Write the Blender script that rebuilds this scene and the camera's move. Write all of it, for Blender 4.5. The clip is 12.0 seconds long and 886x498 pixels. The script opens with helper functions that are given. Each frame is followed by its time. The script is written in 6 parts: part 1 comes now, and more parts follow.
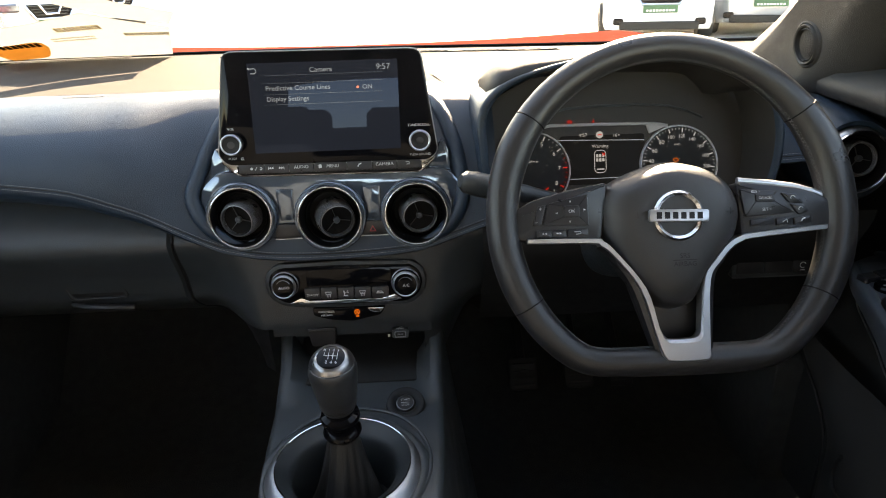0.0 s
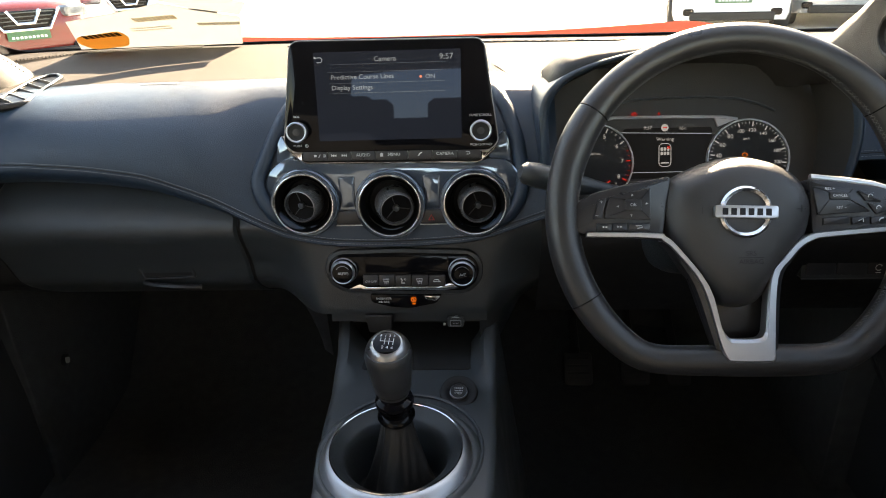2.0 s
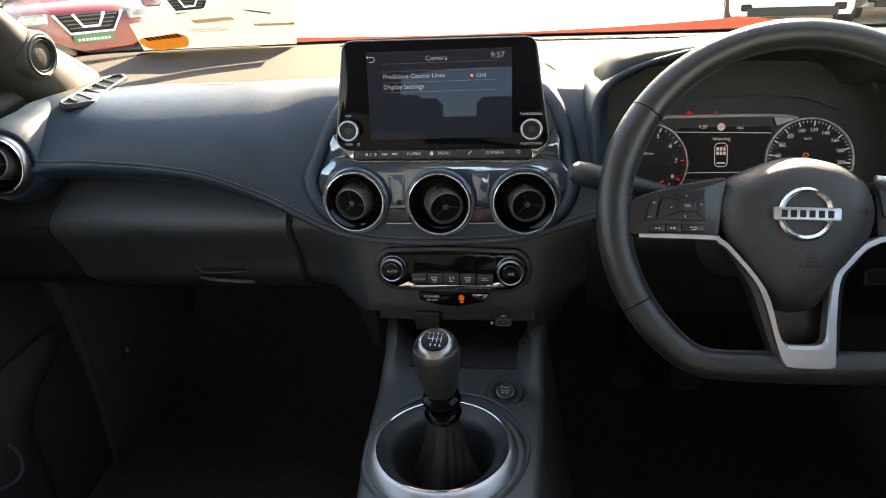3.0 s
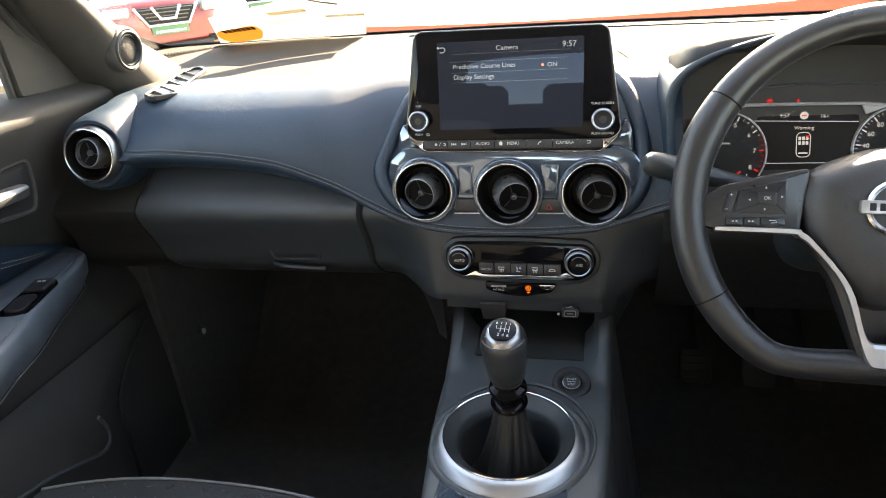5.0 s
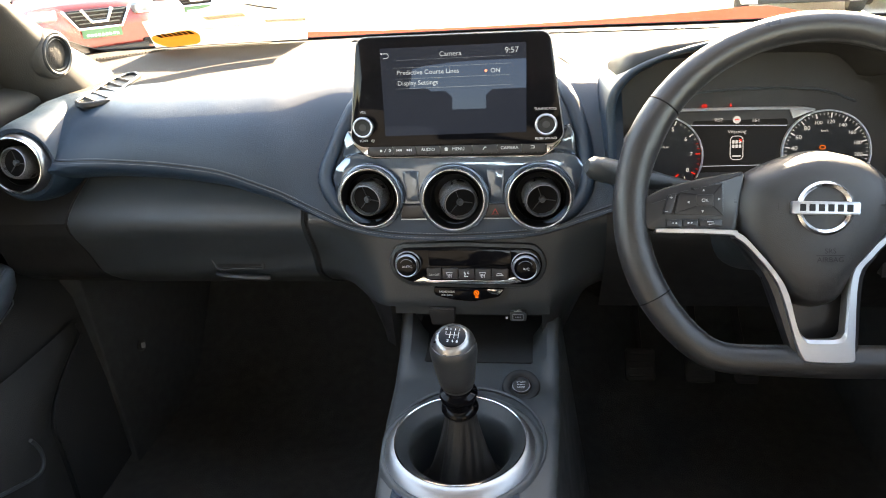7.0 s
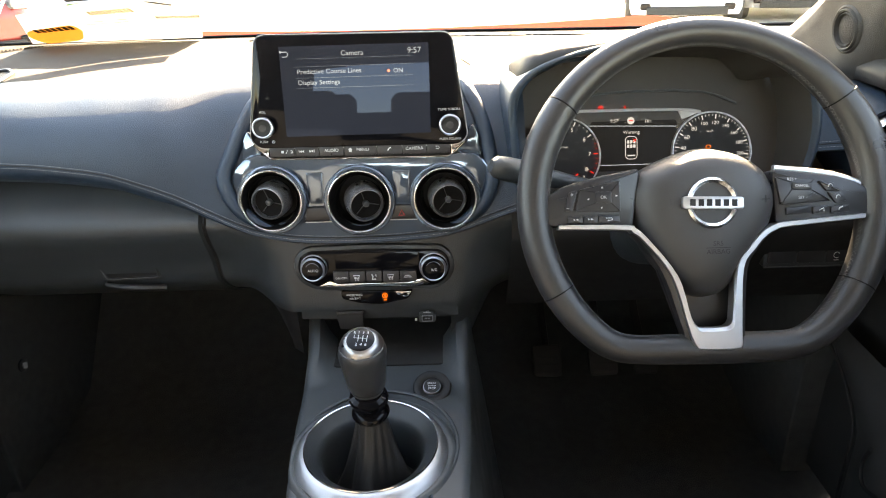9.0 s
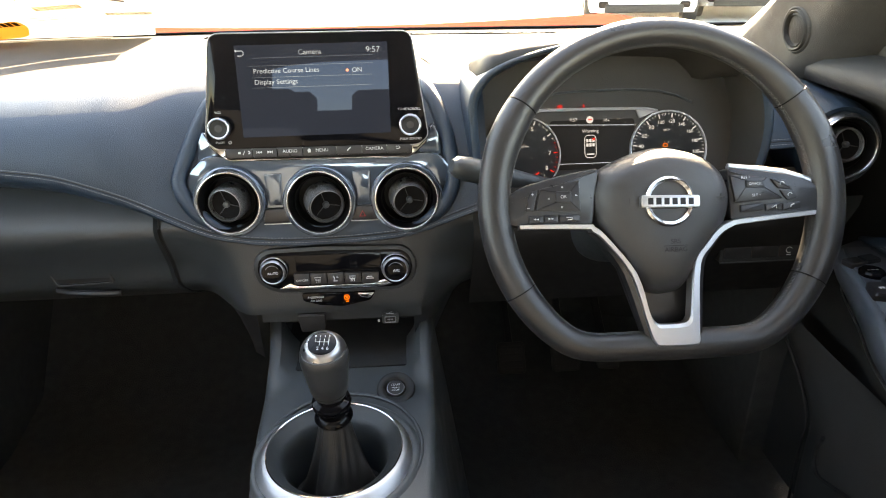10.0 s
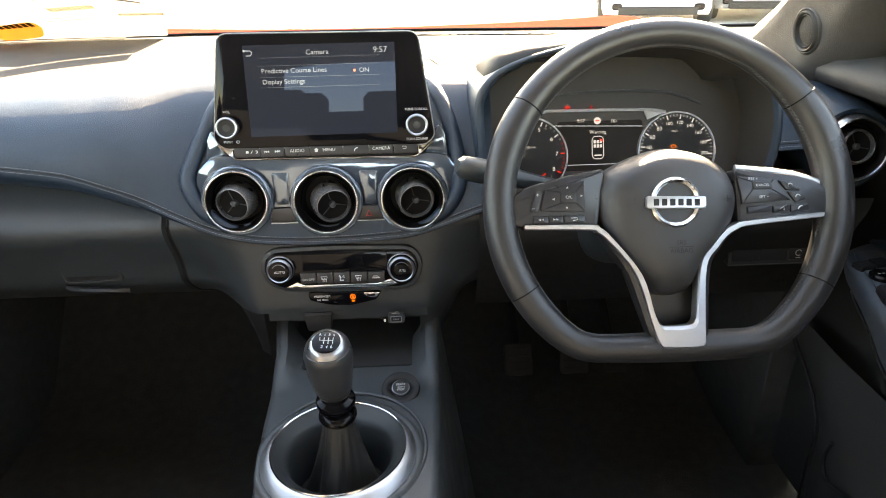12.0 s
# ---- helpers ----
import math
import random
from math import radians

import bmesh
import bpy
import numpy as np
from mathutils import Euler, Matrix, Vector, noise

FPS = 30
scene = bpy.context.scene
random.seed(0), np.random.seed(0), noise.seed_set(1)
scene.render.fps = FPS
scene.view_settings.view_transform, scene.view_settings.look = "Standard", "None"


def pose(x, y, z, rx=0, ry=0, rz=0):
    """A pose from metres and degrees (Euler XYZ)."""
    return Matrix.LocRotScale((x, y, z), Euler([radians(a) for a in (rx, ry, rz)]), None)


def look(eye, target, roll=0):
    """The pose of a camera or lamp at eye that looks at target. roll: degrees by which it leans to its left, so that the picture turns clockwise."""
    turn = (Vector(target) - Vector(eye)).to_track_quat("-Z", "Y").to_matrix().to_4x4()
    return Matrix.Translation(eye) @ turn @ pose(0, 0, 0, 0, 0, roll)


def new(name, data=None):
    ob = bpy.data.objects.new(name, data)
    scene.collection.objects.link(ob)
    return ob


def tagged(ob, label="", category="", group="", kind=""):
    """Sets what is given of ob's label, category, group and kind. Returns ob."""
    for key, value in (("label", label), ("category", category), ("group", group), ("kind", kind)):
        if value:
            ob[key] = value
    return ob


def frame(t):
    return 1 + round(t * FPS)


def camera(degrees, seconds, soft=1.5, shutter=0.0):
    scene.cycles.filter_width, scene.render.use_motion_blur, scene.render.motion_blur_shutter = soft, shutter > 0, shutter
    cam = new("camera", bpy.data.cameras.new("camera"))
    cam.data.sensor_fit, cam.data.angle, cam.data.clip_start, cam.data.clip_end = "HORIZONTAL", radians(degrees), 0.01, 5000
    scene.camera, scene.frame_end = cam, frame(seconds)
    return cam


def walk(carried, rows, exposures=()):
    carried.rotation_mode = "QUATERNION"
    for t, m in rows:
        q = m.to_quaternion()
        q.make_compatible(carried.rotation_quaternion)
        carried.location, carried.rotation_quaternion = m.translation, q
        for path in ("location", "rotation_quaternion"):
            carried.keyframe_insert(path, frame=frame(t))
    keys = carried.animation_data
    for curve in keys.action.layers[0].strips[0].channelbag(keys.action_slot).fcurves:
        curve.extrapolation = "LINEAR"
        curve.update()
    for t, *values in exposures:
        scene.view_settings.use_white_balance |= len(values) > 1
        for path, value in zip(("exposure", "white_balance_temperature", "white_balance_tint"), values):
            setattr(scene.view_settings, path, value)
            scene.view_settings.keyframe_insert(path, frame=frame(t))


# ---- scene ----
cam = camera(67.67, 12.0, soft=1.0)
# seconds, x, y, z, yaw, pitch, roll
PATH = [
    (0, 0.1149, 0.0669, 1.2952, -2.184, -23.325, 1.794),
    (0.5, 0.1176, 0.0657, 1.2966, -1.305, -23.538, 1.927),
    (1, 0.1164, 0.0652, 1.2957, -0.197, -23.530, 1.959),
    (1.5, 0.1153, 0.0647, 1.2951, 1.275, -23.770, 2.075),
    (2, 0.1137, 0.0635, 1.2944, 2.991, -23.865, 2.206),
    (2.5, 0.1143, 0.0640, 1.2945, 4.944, -23.849, 2.732),
    (3, 0.1112, 0.0615, 1.2954, 7.001, -23.800, 3.089),
    (3.5, 0.1083, 0.0599, 1.2955, 9.039, -23.814, 3.516),
    (5.5, 0.1043, 0.0565, 1.3020, 12.353, -24.647, 4.692),
    (6, 0.1040, 0.0566, 1.3027, 11.264, -24.554, 4.559),
    (6.5, 0.1032, 0.0584, 1.3017, 9.542, -24.385, 4.255),
    (7, 0.1033, 0.0603, 1.3009, 7.493, -24.467, 3.777),
    (9, 0.1051, 0.0654, 1.2942, -0.257, -24.443, 1.836),
    (9.5, 0.1070, 0.0676, 1.2944, -1.927, -24.456, 1.483),
    (10, 0.1077, 0.0703, 1.2966, -3.426, -24.805, 1.251),
    (10.5, 0.1145, 0.0706, 1.2967, -3.943, -24.823, 1.158),
    (11, 0.1198, 0.0702, 1.2944, -3.464, -24.649, 1.184),
    (11.5, 0.1183, 0.0689, 1.2945, -2.652, -24.569, 1.240),
    (12, 0.1148, 0.0685, 1.2946, -2.327, -24.606, 1.301),
]
walk(cam, [(t, pose(x, y, z, 90 + pitch, roll, yaw)) for t, x, y, z, yaw, pitch, roll in PATH],
     exposures=[(0.0, 3.62, 9300, 14), (3.0, 3.54, 9300, 14), (5.5, 4.41, 9300, 14), (8.0, 4.54, 9600, 14), (10.0, 4.65, 10000, 14), (12.0, 4.64, 10000, 14)])

# ---- light ----
SUN = Vector((0.48, 1.92, 1.21)).normalized()
world = bpy.data.worlds.new("sky")
scene.world = world
world.use_nodes = True
_n = world.node_tree.nodes
_sky = _n.new("ShaderNodeTexSky")
_sky.sky_type = "NISHITA"
_sky.sun_disc = False
_sky.sun_elevation = math.asin(SUN.z)
_sky.sun_rotation = math.atan2(SUN.x, SUN.y)
world.node_tree.links.new(_sky.outputs[0], _n["Background"].inputs[0])
_n["Background"].inputs[1].default_value = 0.105
sun = new("sun", bpy.data.lights.new("sun", "SUN"))
sun.data.energy = 5.0
sun.data.angle = radians(0.53)
sun.data.color = (1.0, 0.94, 0.85)
sun.matrix_world = look((0, 0, 30), Vector((0, 0, 30)) - SUN)

# ---- materials ----
def mat(name, colour, rough=0.5, metal=0.0, spots=0.15, scale=40.0, bump=0.0, bump_scale=400.0, grain="noise", coat=0.0, spec=0.5, rough_var=0.08, fine=0.0):
    """A painted, moulded or metal surface: colour and gloss vary at two scales, with a fine relief."""
    m = bpy.data.materials.new(name)
    m.use_nodes = True
    nt = m.node_tree
    b = nt.nodes["Principled BSDF"]
    tc = nt.nodes.new("ShaderNodeTexCoord")
    big = nt.nodes.new("ShaderNodeTexNoise")
    big.inputs["Scale"].default_value = scale
    big.inputs["Detail"].default_value = 6.0
    nt.links.new(tc.outputs["Object"], big.inputs["Vector"])
    ramp = nt.nodes.new("ShaderNodeMapRange")
    ramp.inputs[1].default_value, ramp.inputs[2].default_value = 0.3, 0.7
    ramp.inputs[3].default_value, ramp.inputs[4].default_value = 1.0 - spots, 1.0 + spots
    nt.links.new(big.outputs["Fac"], ramp.inputs[0])
    mul = nt.nodes.new("ShaderNodeVectorMath")
    mul.operation = "SCALE"
    mul.inputs[0].default_value = colour
    nt.links.new(ramp.outputs[0], mul.inputs["Scale"])
    nt.links.new(mul.outputs[0], b.inputs["Base Color"])
    rr = nt.nodes.new("ShaderNodeMapRange")
    rr.inputs[1].default_value, rr.inputs[2].default_value = 0.3, 0.7
    rr.inputs[3].default_value, rr.inputs[4].default_value = max(rough - rough_var, 0.02), min(rough + rough_var, 1.0)
    nt.links.new(big.outputs["Fac"], rr.inputs[0])
    nt.links.new(rr.outputs[0], b.inputs["Roughness"])
    b.inputs["Metallic"].default_value = metal
    b.inputs["Coat Weight"].default_value = coat
    b.inputs["Coat Roughness"].default_value = 0.05
    b.inputs["Specular IOR Level"].default_value = spec
    if bump:
        if grain == "noise":
            tx = nt.nodes.new("ShaderNodeTexNoise")
            tx.inputs["Detail"].default_value = 3.0
            out = tx.outputs["Fac"]
        else:
            tx = nt.nodes.new("ShaderNodeTexVoronoi")
            tx.feature = "DISTANCE_TO_EDGE" if grain == "cells" else "F1"
            out = tx.outputs["Distance"]
        tx.inputs["Scale"].default_value = bump_scale
        nt.links.new(tc.outputs["Object"], tx.inputs["Vector"])
        if fine:
            fr = nt.nodes.new("ShaderNodeMapRange")
            fr.inputs[1].default_value, fr.inputs[2].default_value = 0.0, 0.35
            fr.inputs[3].default_value, fr.inputs[4].default_value = 1.0 - fine, 1.0 + fine
            nt.links.new(out, fr.inputs[0])
            m2 = nt.nodes.new("ShaderNodeVectorMath")
            m2.operation = "SCALE"
            nt.links.new(mul.outputs[0], m2.inputs[0])
            nt.links.new(fr.outputs[0], m2.inputs["Scale"])
            nt.links.new(m2.outputs[0], b.inputs["Base Color"])
        bp = nt.nodes.new("ShaderNodeBump")
        bp.inputs["Strength"].default_value = bump
        bp.inputs["Distance"].default_value = 0.001
        nt.links.new(out, bp.inputs["Height"])
        nt.links.new(bp.outputs[0], b.inputs["Normal"])
    return m


def glow(name, colour, power):
    m = bpy.data.materials.new(name)
    m.use_nodes = True
    b = m.node_tree.nodes["Principled BSDF"]
    b.inputs["Base Color"].default_value = (0.01, 0.01, 0.01, 1)
    b.inputs["Roughness"].default_value = 0.06
    b.inputs["Specular IOR Level"].default_value = 0.22
    b.inputs["Emission Color"].default_value = (*colour, 1)
    b.inputs["Emission Strength"].default_value = power
    return m


def glass_mat(name, tint=(0.95, 0.97, 0.96), mirror=0.06):
    m = bpy.data.materials.new(name)
    m.use_nodes = True
    nt = m.node_tree
    nt.nodes.remove(nt.nodes["Principled BSDF"])
    tr = nt.nodes.new("ShaderNodeBsdfTransparent")
    tr.inputs[0].default_value = (*tint, 1)
    gl = nt.nodes.new("ShaderNodeBsdfGlossy")
    gl.inputs["Roughness"].default_value = 0.02
    fr = nt.nodes.new("ShaderNodeFresnel")
    fr.inputs[0].default_value = 1.45
    mx = nt.nodes.new("ShaderNodeMixShader")
    sc = nt.nodes.new("ShaderNodeMath")
    sc.operation = "MULTIPLY"
    sc.inputs[1].default_value = mirror
    nt.links.new(fr.outputs[0], sc.inputs[0])
    nt.links.new(sc.outputs[0], mx.inputs[0])
    nt.links.new(tr.outputs[0], mx.inputs[1])
    nt.links.new(gl.outputs[0], mx.inputs[2])
    nt.links.new(mx.outputs[0], nt.nodes["Material Output"].inputs[0])
    return m


# blue cast of the skylight is put into this black leatherette's base colour
LEATHER = mat("padded leatherette", (0.0098, 0.0232, 0.0400), 0.42, spots=0.12, scale=14, bump=0.5, bump_scale=680, grain="cells", spec=0.5)
RIM = mat("steering wheel leather", (0.021, 0.0205, 0.0212), 0.31, spots=0.08, scale=25, bump=0.22, bump_scale=800, grain="cells", spec=0.5, rough_var=0.04)
BOOT = mat("soft black gaiter leather", (0.016, 0.015, 0.014), 0.42, spots=0.2, scale=30, bump=0.5, bump_scale=600, grain="cells")
HUBSKIN = mat("airbag cover plastic", (0.029, 0.0284, 0.0286), 0.40, spots=0.12, scale=25, bump=0.30, bump_scale=1000, grain="cells")
TOPSKIN = mat("grained dash top plastic", (0.056, 0.051, 0.046), 0.85, spots=0.12, scale=10, bump=0.6, bump_scale=560, grain="cells", spec=0.05)
HOODSKIN = mat("dark grained hood plastic", (0.017, 0.0168, 0.0155), 0.66, spots=0.10, scale=14, bump=0.2, bump_scale=800, grain="cells", spec=0.3)
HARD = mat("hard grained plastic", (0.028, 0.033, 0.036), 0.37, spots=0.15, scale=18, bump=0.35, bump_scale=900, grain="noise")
HARDGREY = mat("console plastic", (0.047, 0.053, 0.057), 0.42, spots=0.12, scale=20, bump=0.3, bump_scale=900)
GLOSS = mat("piano black", (0.004, 0.004, 0.005), 0.05, spots=0.2, scale=30, rough_var=0.02, spec=0.13)
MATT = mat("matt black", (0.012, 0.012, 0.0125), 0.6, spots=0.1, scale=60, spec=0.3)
KEYCAP = mat("button plastic", (0.016, 0.016, 0.018), 0.35, spots=0.1, scale=80, bump=0.1, bump_scale=900)
CHROME = mat("polished chrome", (0.72, 0.72, 0.73), 0.10, metal=1.0, spots=0.04, scale=60, rough_var=0.04)
SATIN = mat("satin silver", (0.52, 0.53, 0.55), 0.40, metal=1.0, spots=0.03, scale=90, rough_var=0.02)
GUNMETAL = mat("gunmetal lacquer", (0.100, 0.132, 0.170), 0.07, metal=0.6, spots=0.10, scale=22, coat=0.7, rough_var=0.02)
SKIRT = mat("brushed silver", (0.42, 0.43, 0.445), 0.42, metal=1.0, spots=0.03, scale=60, rough_var=0.03)
TRIMDARK = mat("dark satin metal", (0.28, 0.28, 0.29), 0.35, metal=1.0, spots=0.05, scale=60)
ARMREST = mat("satin armrest plastic", (0.088, 0.106, 0.128), 0.33, spots=0.04, scale=14, bump=0.15, bump_scale=900, rough_var=0.012)
KNOBSKIN = mat("satin grey knob shell", (0.036, 0.037, 0.038), 0.36, metal=0.1, spots=0.06, scale=60, bump=0.2, bump_scale=900, rough_var=0.03)
SILVERPAINT = mat("silver painted plastic", (0.46, 0.46, 0.47), 0.38, metal=0.25, spots=0.03, scale=60)
RUBBER = mat("black rubber", (0.012, 0.012, 0.012), 0.7, bump=0.3, bump_scale=300)
THREAD = mat("grey sewing thread", (0.24, 0.24, 0.24), 0.8, spots=0.2, scale=300)
DARKTHREAD = mat("dark grey sewing thread", (0.15, 0.15, 0.15), 0.8, spots=0.2, scale=300)
COWLSKIN = mat("dull cowl plastic", (0.040, 0.036, 0.033), 0.6, spots=0.1, scale=20, bump=0.25, bump_scale=800, spec=0.4)
RINGDULL = mat("dull silver knob ring", (0.34, 0.34, 0.35), 0.30, metal=1.0, spots=0.03, scale=60, rough_var=0.04)
RINGMET = mat("bright satin chrome", (0.70, 0.70, 0.71), 0.2, metal=1.0, spots=0.03, scale=60, rough_var=0.05)
PILLAR = mat("grey pillar trim", (0.025, 0.0238, 0.0218), 0.7, spots=0.12, scale=60, bump=0.7, bump_scale=520, grain="cells", fine=0.25)
DOORSKIN = mat("dull door plastic", (0.031, 0.0305, 0.030), 0.62, spots=0.15, scale=18, bump=0.6, bump_scale=700, spec=0.2)
CARPET = mat("black carpet", (0.036, 0.038, 0.038), 0.95, spots=0.3, scale=50, bump=0.9, bump_scale=500)
FABRIC = mat("seat fabric", (0.035, 0.037, 0.040), 0.85, spots=0.2, scale=60, bump=0.8, bump_scale=260, grain="cells")
PIPING = mat("light piping", (0.17, 0.18, 0.19), 0.6)
HEADLINE = mat("grey headliner", (0.30, 0.29, 0.275), 0.9, spots=0.06, scale=30, bump=0.3, bump_scale=500)
VENTBLACK = mat("deep black vent plastic", (0.006, 0.006, 0.0065), 0.5, spots=0.1, scale=60, spec=0.08)
INK = mat("printed white", (0.55, 0.55, 0.55), 0.5)
DIMINK = mat("printed grey", (0.20, 0.20, 0.21), 0.5)
REDPAINT = mat("red car paint", (0.13, 0.011, 0.008), 0.22, spots=0.05, scale=6, coat=0.4, rough_var=0.05)
# specular is zero so that the sky's reflection doesn't whiten the bonnet
BONNETRED = mat("dull red car paint", (0.11, 0.021, 0.015), 0.8, spots=0.08, scale=6, spec=0.0)
MESHMAT = mat("speaker mesh", (0.014, 0.0135, 0.013), 0.6, metal=0.0, spec=0.15, bump=1.0, bump_scale=480, grain="dots", fine=0.95)
KNURL = mat("knurled plastic", (0.085, 0.085, 0.088), 0.32, spots=0.1, scale=60, bump=1.0, bump_scale=560, grain="cells", fine=0.8)
BACKLIT = glow("backlit white", (0.62, 0.80, 1.0), 0.0363)
DIMLIT = glow("backlit grey lines", (0.55, 0.75, 1.0), 0.01452)
DIALINK = glow("backlit dial figures", (0.76, 0.84, 0.95), 0.03828)
LCD = glow("lit display blue black", (0.045, 0.070, 0.145), 0.01254)
LCD.node_tree.nodes["Principled BSDF"].inputs["Specular IOR Level"].default_value = 0.14
LCD.node_tree.nodes["Principled BSDF"].inputs["Roughness"].default_value = 0.015
LCD.node_tree.nodes["Principled BSDF"].inputs["Specular Tint"].default_value = (0.45, 0.62, 1.0, 1)
LCD2 = glow("lit cluster display", (0.10, 0.080, 0.060), 0.0028)
LCD2.node_tree.nodes["Principled BSDF"].inputs["Roughness"].default_value = 0.35
LCD2.node_tree.nodes["Principled BSDF"].inputs["Specular IOR Level"].default_value = 0.06
REDLAMP = glow("red warning lamp", (1.0, 0.03, 0.02), 0.0594)
AMBER = glow("amber lamp", (1.0, 0.20, 0.015), 0.0561)
GLASS = glass_mat("car glass")


# ---- building helpers ----
def axes(ox, oy, oz, tilt):
    """A plane that faces the cabin: x right, y up along the plane, z out of it towards the seats. tilt: degrees it leans back."""
    a = radians(tilt)
    return Matrix(((1, 0, 0, ox), (0, math.sin(a), -math.cos(a), oy), (0, math.cos(a), math.sin(a), oz), (0, 0, 0, 1)))


def thing(name, m, label, category, group="", kind=""):
    ob = new(name)
    ob.empty_display_size = 0.05
    ob.matrix_world = m
    return tagged(ob, label, category, group, kind)


def finish(bm, smooth=40):
    bmesh.ops.recalc_face_normals(bm, faces=bm.faces)
    for f in bm.faces:
        f.smooth = True
    for e in bm.edges:
        if len(e.link_faces) == 2 and e.calc_face_angle(0) > radians(smooth):
            e.smooth = False


def part(name, bm, material, parent=None, label="", m=None, smooth=40, recalc=True, at_world=False):
    if recalc:
        finish(bm, smooth)
    me = bpy.data.meshes.new(name)
    bm.to_mesh(me)
    bm.free()
    me.materials.append(material)
    ob = new(name, me)
    if parent is not None:
        ob.parent = parent
        if at_world:
            ob.matrix_parent_inverse = parent.matrix_basis.inverted()
    if m is not None:
        ob.matrix_basis = m
    if label:
        ob["label"] = label
    return ob


def solo(name, bm, material, label, category, group="", kind="", m=None, smooth=40):
    ob = part(name, bm, material, None, "", m, smooth)
    return tagged(ob, label, category, group, kind)


def rrect(w, h, r, seg=5, cx=0.0, cy=0.0):
    r = min(r, w / 2 - 1e-5, h / 2 - 1e-5)
    pts = []
    for sx, sy, a0 in ((1, 1, 0), (-1, 1, 90), (-1, -1, 180), (1, -1, 270)):
        for i in range(seg + 1):
            a = radians(a0 + 90 * i / seg)
            pts.append((cx + sx * (w / 2 - r) + r * math.cos(a), cy + sy * (h / 2 - r) + r * math.sin(a)))
    return pts


def round_poly(pts, r, seg=4):
    """Rounds the corners of a polygon."""
    out, n = [], len(pts)
    for i in range(n):
        p, a, b = Vector(pts[i]), Vector(pts[i - 1]), Vector(pts[(i + 1) % n])
        da, db = (a - p), (b - p)
        k = min(r, da.length * 0.45, db.length * 0.45)
        s, e = p + da.normalized() * k, p + db.normalized() * k
        for j in range(seg + 1):
            t = j / seg
            q = s * (1 - t) ** 2 + p * 2 * t * (1 - t) + e * t ** 2
            out.append((q.x, q.y))
    return out


def inset(pts, d):
    """Moves an outline inwards by d along its corner normals (outline anticlockwise or clockwise)."""
    n = len(pts)
    area = sum(pts[i - 1][0] * pts[i][1] - pts[i][0] * pts[i - 1][1] for i in range(n))
    s = 1 if area > 0 else -1
    out = []
    for i in range(n):
        p, a, b = Vector(pts[i]), Vector(pts[i - 1]), Vector(pts[(i + 1) % n])
        t = (b - a)
        if t.length < 1e-9:
            out.append(tuple(p))
            continue
        t.normalize()
        out.append((p.x - s * t.y * d, p.y + s * t.x * d))
    return out


def rings(bm, loops, cap_first=True, cap_last=True, closed=True):
    """Skins a list of loops of 3D points."""
    vs = [[bm.verts.new(p) for p in lp] for lp in loops]
    n = len(vs[0])
    for a, b in zip(vs, vs[1:]):
        for i in range(n if closed else n - 1):
            j = (i + 1) % n
            bm.faces.new((a[i], a[j], b[j], b[i]))
    if cap_first:
        bm.faces.new(list(reversed(vs[0])))
    if cap_last:
        bm.faces.new(vs[-1])
    return vs


def slab(bm, pts, z0, z1, bev=0.0, dome=0.0):
    """A plate of the outline pts from z0 up to z1 with a rounded upper edge, and a slightly domed top."""
    loops = [[(x, y, z0) for x, y in pts]]
    if bev:
        loops.append([(x, y, z1 - bev) for x, y in pts])
        loops.append([(x, y, z1 - bev * 0.3) for x, y in inset(pts, bev * 0.3)])
        loops.append([(x, y, z1) for x, y in inset(pts, bev)])
    else:
        loops.append([(x, y, z1) for x, y in pts])
    rings(bm, loops)


def plate(pts, z0, z1, bev=0.0):
    bm = bmesh.new()
    slab(bm, pts, z0, z1, bev)
    return bm


def frame_plate(outer, inner, z0, z1, bev=0.0):
    """A flat ring between two outlines of the same count."""
    bm = bmesh.new()
    o2, i2 = (inset(outer, bev), inset(inner, -bev)) if bev else (outer, inner)
    lps = [[(x, y, z0) for x, y in outer], [(x, y, z1 - bev) for x, y in outer]]
    if bev:
        lps.append([(x, y, z1) for x, y in o2])
        lps.append([(x, y, z1) for x, y in i2])
    else:
        lps.append([(x, y, z1) for x, y in outer][:0] or [(x, y, z1) for x, y in inner])
    lps += [[(x, y, z1 - bev) for x, y in inner], [(x, y, z0) for x, y in inner]] if bev else [[(x, y, z0) for x, y in inner]]
    vs = rings(bm, lps, False, False)
    n = len(outer)
    for i in range(n):
        j = (i + 1) % n
        bm.faces.new((vs[-1][i], vs[-1][j], vs[0][j], vs[0][i]))
    return bm


def lathe(profile, seg=40, cap=True):
    """Turns (radius, height) pairs round the z axis."""
    bm = bmesh.new()
    loops = [[(r * math.cos(2 * math.pi * i / seg), r * math.sin(2 * math.pi * i / seg), z) for i in range(seg)] for r, z in profile]
    closed_ring = profile[0] == profile[-1]
    rings(bm, loops, cap and not closed_ring, cap and not closed_ring)
    if closed_ring:
        bmesh.ops.remove_doubles(bm, verts=bm.verts, dist=1e-6)
    return bm


